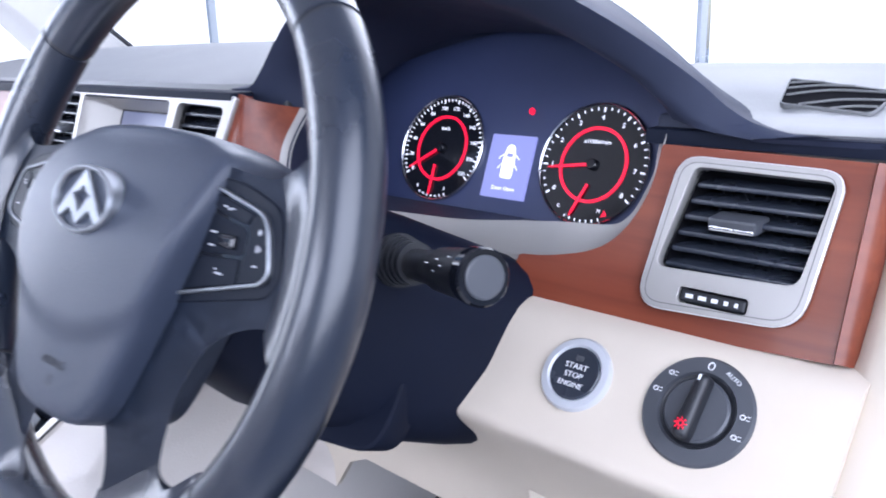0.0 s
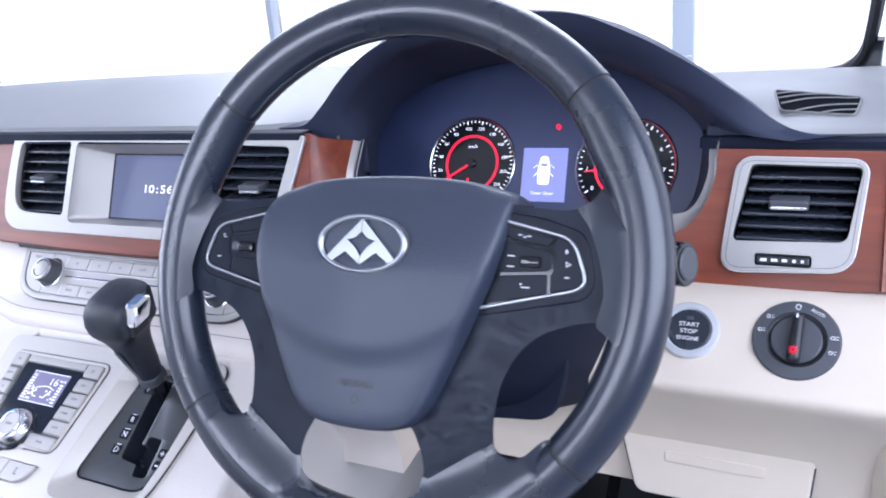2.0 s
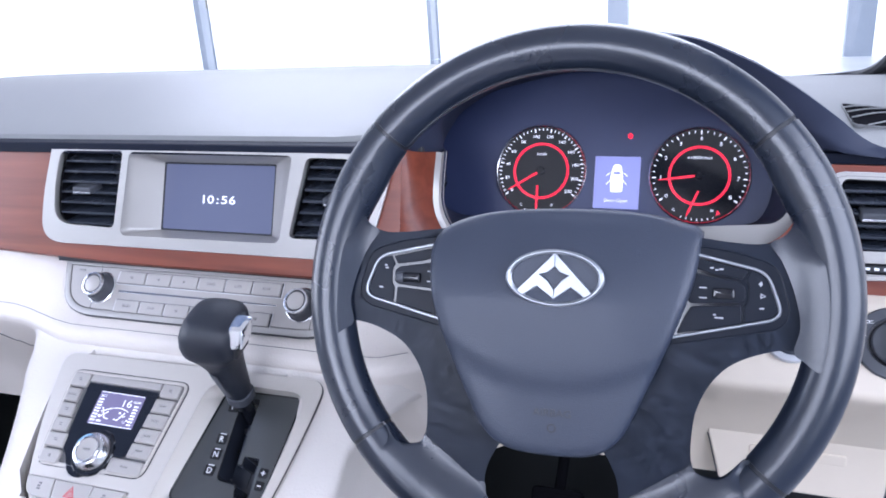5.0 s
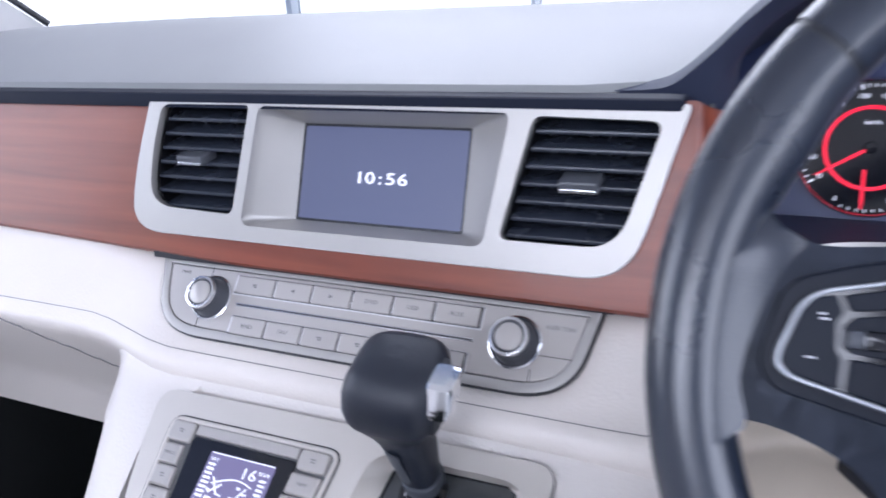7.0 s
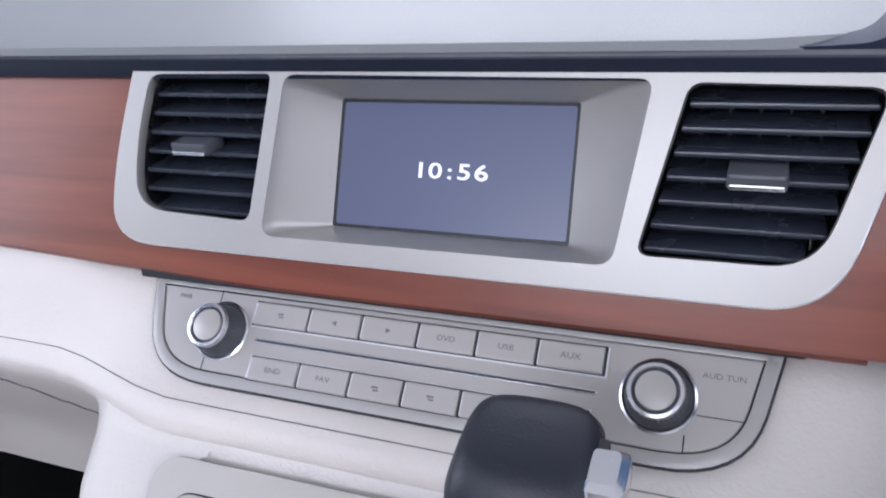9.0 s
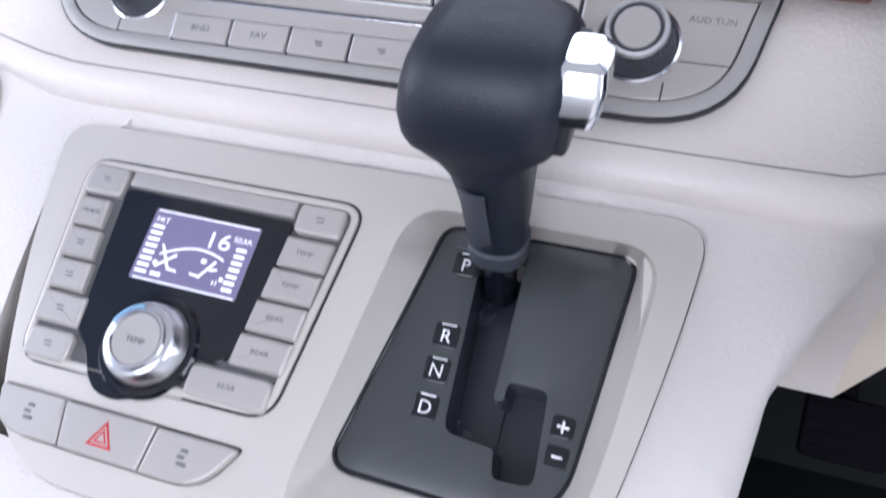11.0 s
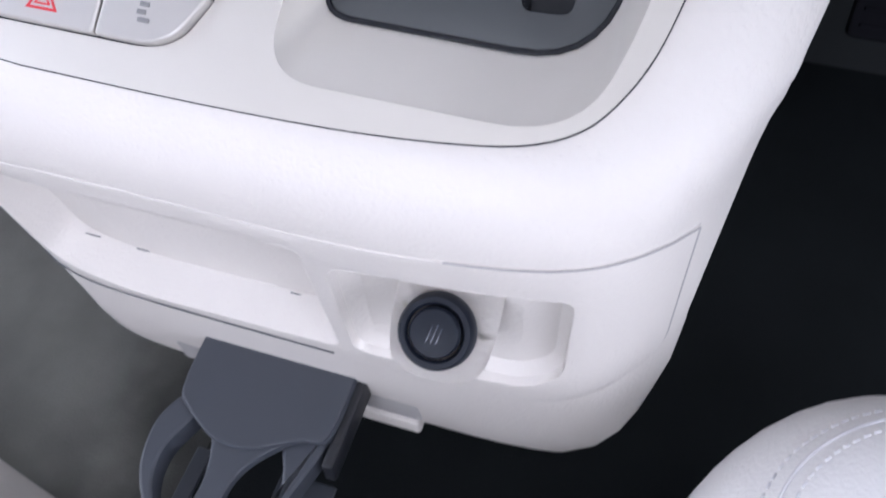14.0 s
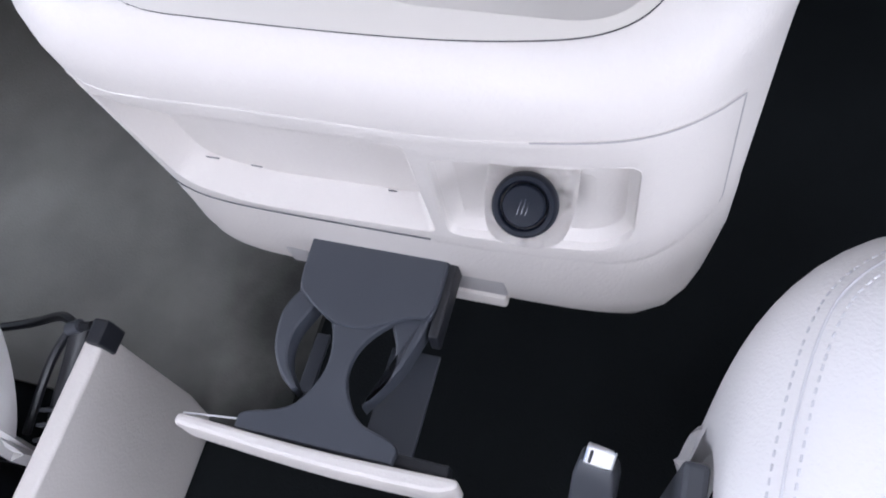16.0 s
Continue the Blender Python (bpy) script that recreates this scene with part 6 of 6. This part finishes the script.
# ---- column, stalk ----
column = thing("steering_column", (0, 0.2, 0.72), "dark navy steering column shroud behind the wheel", "steering column")
axis_w = -wn_
c0 = Vector((0.002, 0.02, 0.80)) + axis_w * 0.045
col_rows = []
for t, w, up, dn in ((0.0, 0.050, 0.045, 0.060), (0.004, 0.062, 0.052, 0.075), (0.06, 0.078, 0.056, 0.105), (0.14, 0.108, 0.052, 0.122), (0.24, 0.124, 0.045, 0.128)):
    c = c0 + axis_w * t
    row = []
    for j in range(24):
        b = 2 * math.pi * j / 24
        ca, sa = math.cos(b), math.sin(b)
        row.append(c + wx * w * math.copysign(abs(ca) ** 0.6, ca) + wu * (up if sa > 0 else dn) * math.copysign(abs(sa) ** 0.7, sa))
    col_rows.append(row)
part("shroud", loft(col_rows), LIP, column, sharp=50)
cover_out = rounded([(-0.030, -0.045, 0.02), (0.062, -0.050, 0.02), (0.080, 0.010, 0.03), (0.050, 0.036, 0.03), (-0.020, 0.030, 0.03)], 6)
part("shroud_cover", prism(Matrix.Translation((0.02, 0.135, 0.672)) @ pose(0, 0, 0, 62, 0, 18), cover_out, -0.03, 0.004, 0.003), LIP, column, "smooth cover plate under the column")
for k in range(5):
    part("stalk_boot", tube([Vector((0.086 + 0.006 * k, 0.160 - 0.002 * k, 0.763 + 0.001 * k)), Vector((0.090 + 0.006 * k, 0.159 - 0.002 * k, 0.7637 + 0.001 * k))], 0.0185 - 0.0011 * k, 18), BLACK, column)
stalk = thing("light_stalk", (0.14, 0.14, 0.77), "black turn-signal stalk with a round grey end cap", "control stalk")
tip = Vector((0.1960, 0.1230, 0.7810))
root = Vector((0.070, 0.165, 0.760))
dv = (tip - root).normalized()
part("arm", tube([root, root.lerp(tip, 0.5), root.lerp(tip, 0.62), root.lerp(tip, 0.64), tip - dv * 0.010], [0.009, 0.0105, 0.012, 0.0135, 0.0155], 20), BLACK, stalk)
part("ring", tube([tip - dv * 0.012, tip - dv * 0.010, tip - dv * 0.002, tip - dv * 0.0005], [0.0148, 0.0166, 0.0168, 0.0155], 24), GLOSS, stalk)
part("cap", tube([tip - dv * 0.001, tip + dv * 0.0005, tip + dv * 0.0012], [0.0124, 0.0124, 0.0112], 24), KNOBGREY, stalk, "grey end cap")
face_up = (Vector((-0.35, -0.75, 0.45)) - dv * Vector((-0.35, -0.75, 0.45)).dot(dv)).normalized()
for k, (back_by, turn) in enumerate(((0.020, -0.35), (0.026, 0.05), (0.034, -0.2), (0.034, 0.3), (0.046, 0.0))):
    at = tip - dv * back_by + (face_up * math.cos(turn) + dv.cross(face_up) * math.sin(turn)) * (0.0152 - 0.05 * (back_by - 0.020))
    part("marking", tube([at - dv * 0.0012, at + dv * 0.0012], 0.0004, 6), WHITE, stalk)
stalk2 = thing("wiper_stalk", (-0.14, 0.14, 0.77), "black wiper stalk behind the wheel", "control stalk")
part("arm", tube([Vector((-0.070, 0.165, 0.758)), Vector((-0.125, 0.15, 0.762)), Vector((-0.165, 0.14, 0.765))], [0.010, 0.012, 0.014], 16), BLACK, stalk2)

# ---- switches on the driver's lower dash ----
FKN = sloped(0.237, 0.677, 0.85)
start = thing("start_button", (0.179, 0.24, 0.68), "round dark start button in a pale satin ring", "start button")
fs = FKN @ Matrix.Translation((0.1785, 0.0020, 0.0))
part("ring", lathe(fs, [(0.0265, -0.004), (0.0265, 0.003), (0.0250, 0.0052), (0.0205, 0.0058), (0.0190, 0.0045)]), TRIM_SILVER, start, "pale satin ring")
part("cap", lathe(fs, [(0.0190, -0.002), (0.0190, 0.0045), (0.0178, 0.0056), (0.0120, 0.0050), (0.0005, 0.0046)]), VENT, start)
part("lamp", cuboid(fs, -0.0030, 0.0030, 0.0090, 0.0125, 0.0050, 0.0058, 0.0004), KNOBGREY, start, "small grey lamp")
words("lettering", "START", fs @ Matrix.Translation((0, 0.0045, 0.0056)), 0.0056, WHITE, start, 1.1)
words("lettering", "STOP", fs @ Matrix.Translation((0, -0.0018, 0.0054)), 0.0056, WHITE, start, 1.1)
words("lettering", "ENGINE", fs @ Matrix.Translation((0, -0.0085, 0.0056)), 0.0052, WHITE, start, 1.05)
switch = thing("light_switch", (0.266, 0.235, 0.68), "round dark grey headlamp switch with a ridged grip", "light switch")
fl = FKN @ Matrix.Translation((0.2665, 0.0030, 0.0)) @ Matrix.Diagonal((0.91, 0.91, 0.92, 1))
part("ring", lathe(fl, [(0.0385, -0.004), (0.0385, 0.003), (0.0370, 0.0048), (0.0270, 0.0056), (0.0255, 0.0030)], 56), KNOBGREY, switch)
part("well", lathe(fl, [(0.0256, 0.000), (0.0254, 0.0036), (0.0235, 0.0030), (0.0225, 0.0018)], 48), BLACK, switch)
part("disc", lathe(fl, [(0.0228, 0.000), (0.0226, 0.0050), (0.0210, 0.0064), (0.0005, 0.0068)], 48), KNOBGREY, switch)
grip = rounded([(-0.0062, -0.0235, 0.006), (0.0062, -0.0235, 0.006), (0.0048, 0.0235, 0.005), (-0.0048, 0.0235, 0.005)], 5)
part("grip", prism(fl @ pose(0, 0, 0, 0, 0, -4), grip, 0.004, 0.0175, 0.005, steps=4), BLACK, switch, "black turning grip")
part("lamp_mark", frame_ring(fl, oval(-0.0015, -0.0140, 0.0023, None, 20), oval(-0.0015, -0.0140, 0.0015, None, 20), 0.0170, 0.0180, 0.0002), RED_GLOW, switch, "red-lit lamp symbol")
for k in range(8):
    part("lamp_ray", cuboid(fl @ Matrix.Translation((-0.0015, -0.0140, 0)) @ pose(0, 0, 0, 0, 0, 45 * k), 0.0029, 0.0044, -0.0004, 0.0004, 0.0170, 0.0180, 0.0002), RED_GLOW, switch)
bars(fl, [(-0.0010, 0.0010, 0.0195)], 0.0176, 0.0042, WHITE, switch)
part("zero_mark", frame_ring(fl, oval(0, 0.0320, 0.0024, 0.0030, 20), oval(0, 0.0320, 0.0017, 0.0023, 20), 0.0040, 0.0056, 0.0001), WHITE, switch)
words("lettering", "AUTO", fl @ Matrix.Translation((0.0170, 0.0275, 0.0055)) @ pose(0, 0, 0, 0, 0, -28), 0.0042, WHITE, switch, 1.1)
for ang in (8, -18, 140, 168):
    g = fl @ Matrix.Translation((0.0318 * math.cos(radians(ang)), 0.0318 * math.sin(radians(ang)), 0))
    part("lamp_symbol", frame_ring(g, oval(-0.0008, 0, 0.0020, 0.0018, 16), oval(-0.0008, 0, 0.0013, 0.0011, 16), 0.0040, 0.0058, 0.0001), WHITE, switch)
    bars(g, [(0.0016, 0.0040, 0.0012), (0.0016, 0.0040, -0.0012)], 0.0053, 0.0006, WHITE, switch)
# coin box
FCB = sloped(0.278, 0.548, 0.12)
box = thing("coin_box", (0.195, 0.28, 0.50), "cream flap of a coin box with a finger groove", "storage box")
flap = rounded([(0.1050, 0.0000, 0.005), (0.2880, 0.0000, 0.005), (0.2820, -0.068, 0.01), (0.1220, -0.068, 0.01)], 5)
part("gap", prism(FCB, inset(flap, -0.0018), -0.03, -0.001), KNOBGREY, box)
part("flap", prism(FCB, flap, -0.008, 0.003, 0.002), CREAM, box)
part("groove", prism(FCB, rounded([(0.150, -0.030, 0.003), (0.245, -0.030, 0.003), (0.245, -0.018, 0.003), (0.150, -0.018, 0.003)], 4), 0.002, 0.0045, 0.0015), CREAM, box)
# small dark switch block left of the column
blk = thing("mirror_switch", (-0.205, 0.225, 0.65), "small dark grey switch block with two black rockers", "switch block")
FM = sloped(0.2070, 0.680, 0.9)
part("body", prism(FM, box_outline(-0.2195, -0.0255, -0.1500, 0.0205, 0.004, 4), -0.02, 0.0045, 0.0015), KNOBGREY, blk)
for x in (-0.2100, -0.1900):
    part("rocker", prism(FM, box_outline(x - 0.0065, -0.0190, x + 0.0095, 0.0045, 0.002, 3), 0.003, 0.0075, 0.0015), BLACK, blk)
for x in (-0.2010, -0.1800):
    part("mark", frame_ring(FM @ Matrix.Translation((x, 0.0120, 0)), oval(0, 0, 0.0034, None, 16), oval(0, 0, 0.0025, None, 16), 0.004, 0.0050, 0.0001), WHITE, blk)
# defroster grille on the right pad
FD = Matrix.Translation((0.267, 0.428, 0.8555)) @ pose(0, 0, 0, 19.3, 0, 0) @ pose(0, 0, 0, 0, 0, -12)
grille = thing("defroster_vent", (0.267, 0.43, 0.855), "small black defroster grille set in the dash pad", "defroster vent")
d_out = rounded([(-0.046, 0.020, 0.004), (0.036, 0.016, 0.004), (0.038, -0.020, 0.005), (-0.028, -0.022, 0.006)], 5)
part("recess", prism(FD, d_out, -0.01, 0.0016, 0.0006), HOLE, grille)
for line in (((-0.0425, 0.011), (-0.032, 0.016), (-0.018, 0.0190)), ((-0.0375, 0.002), (-0.018, 0.0125), (0.006, 0.0175)), ((-0.0315, -0.009), (-0.006, 0.0065), (0.034, 0.0130)), ((-0.0140, -0.0215), (0.010, -0.0065), (0.0365, 0.0005)), ((0.0100, -0.0215), (0.023, -0.0145), (0.0375, -0.0110))):
    part("bar", tube([FD @ Vector((p.x, p.y, 0.0022)) for p in spline([Vector(q) for q in line], 5)], 0.0009, 6), PAD, grille)
part("frame", frame_ring(FD, inset(d_out, -0.0012), d_out, -0.006, 0.0021, 0.0005), PAD, grille)

# ---- seats and things on the floor ----


SEAT_PROF = [(p.x, p.y) for p in spline([(-0.78, 0.27), (-0.60, 0.355), (-0.35, 0.375), (-0.20, 0.384), (-0.12, 0.386), (-0.06, 0.381), (-0.028, 0.368), (-0.008, 0.347), (0.003, 0.318), (0.004, 0.28), (-0.006, 0.20)], 3)]
HALF = 0.273                     # half the cushion's width


def front_curve(u):
    dx = HALF * abs(u)
    d = min(1, max(0, dx - 0.155) / 0.118)
    return 0.020 * u * u + 0.130 * (1 - math.sqrt(max(0, 1 - d * d * 0.995)))


def seat_point(x, yp, z, u, back):
    edge = front_curve(u) * min(1, max(0, yp + 0.50) / 0.32)
    return Vector((x + u * HALF, yp - back + 0.046 - edge, z - 0.030 * abs(u) ** 14))


def seat_top(x, yp, u, back):
    for (y0, z0), (y1, z1) in zip(SEAT_PROF, SEAT_PROF[1:]):
        if y0 <= yp <= y1:
            return seat_point(x, yp, z0 + (z1 - z0) * (yp - y0) / (y1 - y0), u, back)


def seat(name, x, label, s, back=0.0):
    st = thing(name, (x, -0.45 - back, 0.0), label, "car seat", "front seats")
    half = [0, 0.15, 0.3, 0.45, 0.55, 0.62, 0.68, 0.74, 0.79, 0.84, 0.88, 0.91, 0.935, 0.955, 0.97, 0.982, 0.991, 0.997, 1.0]
    us = [-u for u in half[:0:-1]] + half
    rows = []
    for y, z in SEAT_PROF:
        row = [seat_point(x, y, z, u, back) for u in us]
        for dx, dz in ((0.003, -0.045), (0.030, -0.110)):
            row.insert(0, seat_point(x, y, z, -1, back) + Vector((dx, 0, dz)))
            row.append(seat_point(x, y, z, 1, back) + Vector((-dx, 0, dz)))
        rows.append(row)
    part("cushion", sheet(rows, 0.012, 1), SEATS, st, "white leather cushion with double stitching", sharp=70)
    # edge of the cushion in plan, from the front to the side
    edge = [Vector((HALF * k / 40, 0.042 - front_curve(k / 40))) for k in range(4, 40)] + [Vector((HALF, -0.110 - 0.02 * k)) for k in range(1, 15)]
    for step in range(6):
        edge[1:-1] = [(a + b + b + c) / 4 for a, b, c in zip(edge, edge[1:], edge[2:])]
    for d, rise, kind in ((0.0150, 0.0002, 1), (0.0205, 0.0002, 0), (0.0260, 0.0002, 1)):
        line = []
        for k in range(1, len(edge) - 1):
            along = (edge[k + 1] - edge[k - 1]).normalized()
            q = edge[k] + Vector((along.y, -along.x)) * d
            u, yp = min(1, q.x / HALF), q.y - 0.046
            for step in range(6):
                yp = q.y - 0.046 + front_curve(u) * min(1, max(0, yp + 0.50) / 0.32)
            line.append(seat_top(x, min(0.003, max(-0.7, yp)), s * u, back) + Vector((0, 0, rise)))
        line = spline(line, 8)
        if not kind:
            part("seam", tube(line, 0.0009, 6), SEAM_GREY, st, "sewn seam between two rows of stitches")
            continue
        bm = bmesh.new()
        gone = 0.0
        for a, b in zip(line, line[1:]):
            gone += (b - a).length
            if gone > 0.0055:
                gone = 0.0
                m = Matrix.Translation(b) @ (b - a).to_track_quat("Y", "Z").to_matrix().to_4x4()
                cuboid(m, -0.0006, 0.0006, -0.0018, 0.0018, -0.0008, 0.0006, 0.0003, bm)
        part("stitching", bm, SEAM_GREY, st, "row of grey stitches")
    part("base", cuboid(I4, x - 0.20, x + 0.20, -0.70 - back, -0.10 - back, 0.0, 0.23, 0.02), BLACK, st, "black seat base")
    rows = [[Vector((x + u * 0.26, -0.74 - back - 0.20 * t - 0.03 * (1 - abs(u) ** 2), 0.34 + 0.70 * t)) for u in [i / 8 - 1 for i in range(17)]] for t in (0, 0.25, 0.5, 0.75, 1)]
    part("backrest", sheet(rows, 0.09), SEATS, st, "white leather backrest", sharp=70)


seat("driver_seat", 0.026, "white leather driver seat with grey stitching", -1)
seat("passenger_seat", -1.050, "white leather passenger seat set further back", 1, 0.115)
# trimmed seat-side cover with a black cap, on the floor
cover = thing("seat_side_cover", (-0.73, -0.2, 0.0), "pale grey plastic seat-side cover with a black end cap", "trim cover")
rows = []
for y, k in ((-0.104, 0.92), (-0.107, 1.0), (-0.30, 1.0), (-0.45, 1.0)):
    prof = rounded([(-0.748, 0.0, 0.002), (-0.700, 0.0, 0.006), (-0.7110, 0.060, 0.006), (-0.7120, 0.212, 0.004), (-0.7260, 0.218, 0.004)], 4)
    rows.append([Vector((-0.728 + (p.x + 0.728) * k, y - 0.045 * (1 - p.y / 0.218) * 0.15 - 0.010 * (p.x > -0.705), p.y * k)) for p in prof])
part("shell", loft(rows), BEIGE, cover)
part("end_cap", cuboid(I4, -0.7235, -0.7085, -0.116, -0.094, 0.196, 0.2225, 0.003), BLACK, cover, "black end cap")
rail = thing("seat_bracket", (-0.77, -0.15, 0.1), "black folded steel seat bracket with a thin cable", "seat bracket")
part("arm", tube(spline([(-0.748, -0.100, 0.20), (-0.752, -0.125, 0.185), (-0.760, -0.17, 0.16), (-0.775, -0.26, 0.10)], 5), 0.009, 10, flat=0.6), BLACK, rail)
part("arm", tube(spline([(-0.735, -0.098, 0.205), (-0.755, -0.105, 0.20), (-0.775, -0.135, 0.18), (-0.79, -0.19, 0.15)], 5), 0.004, 8), BLACK, rail)
part("pivot", tube([Vector((-0.757, -0.104, 0.200)), Vector((-0.745, -0.100, 0.205))], 0.006, 12), KNOBGREY, rail)
part("cable", tube(spline([(-0.752, -0.104, 0.19), (-0.80, -0.085, 0.16), (-0.88, -0.085, 0.10), (-0.98, -0.10, 0.06)], 6), 0.0045, 8), BLACK, rail, "thin black cable")
for k in range(3):
    part("clip", cuboid(pose(-0.7655 - 0.001 * k, -0.168 - 0.012 * k, 0.168 - 0.006 * k, 20, 0, 12), -0.006, 0.006, -0.0016, 0.0016, -0.004, 0.006, 0.001), KNOBGREY, rail)
# belt buckle stalk beside the driver seat
buckle = thing("buckle_stalk", (-0.31, -0.16, 0.2), "dark grey stalk with a bright metal tip beside the seat", "belt buckle")
FT = Matrix.Translation((-0.3085, -0.1270, 0.2850)) @ pose(0, 0, 0, 28, 6, -4)
part("tip", prism(FT, box_outline(-0.0095, -0.0065, 0.0095, 0.0065, 0.0025, 4), -0.004, 0.0035, 0.0015), CHROME, buckle, "bright metal tip with a slot")
part("slot", cuboid(FT, -0.0065, -0.0045, -0.0045, 0.0035, 0.003, 0.0038, 0.0003), BLACK, buckle)
down, wide = Vector((0.0, -0.60, -1.0)).normalized(), Vector((0.985, -0.17, 0.0)).normalized()
flat = down.cross(wide).normalized()
rows = [[FT @ Vector((0, 0, -0.002)) + down * t + wide * p.x + flat * p.y for p in box_outline(-w, -h, w, h, 0.003, 4)] for w, h, t in ((0.0105, 0.0068, 0.002), (0.0122, 0.0085, 0.007), (0.0136, 0.0095, 0.016), (0.0142, 0.0098, 0.09), (0.0142, 0.0098, 0.235))]
part("stalk", loft(rows), KNOBGREY, buckle)
part("receiver", cuboid(I4, -0.262, -0.246, -0.165, -0.120, 0.10, 0.30, 0.004), KNOBGREY, buckle)

# pedals in the driver footwell
for name, x, z, w, h, label in (("brake_pedal", -0.105, 0.25, 0.040, 0.032, "black ribbed brake pedal in the dark footwell"), ("accelerator_pedal", 0.020, 0.20, 0.024, 0.060, "long black accelerator pedal in the dark footwell")):
    pedal = thing(name, (x, 0.5, z), label, "pedal")
    fp = Matrix.Translation((x, 0.46, z)) @ pose(0, 0, 0, 55, 0, 0)
    part("pad", prism(fp, box_outline(-w, -h, w, h, 0.008, 4), -0.006, 0.006, 0.003), HOLE, pedal)
    for k in range(4):
        part("rib", cuboid(fp, -w * 0.8, w * 0.8, -h * 0.7 + k * h * 0.45, -h * 0.7 + k * h * 0.45 + 0.004, 0.005, 0.008, 0.001), HOLE, pedal)
    part("arm", tube(spline([fp @ Vector((0, 0, -0.004)), Vector((x, 0.54, z + 0.06)), Vector((x, 0.665, z + 0.20))], 5), 0.009, 10), HOLE, pedal)
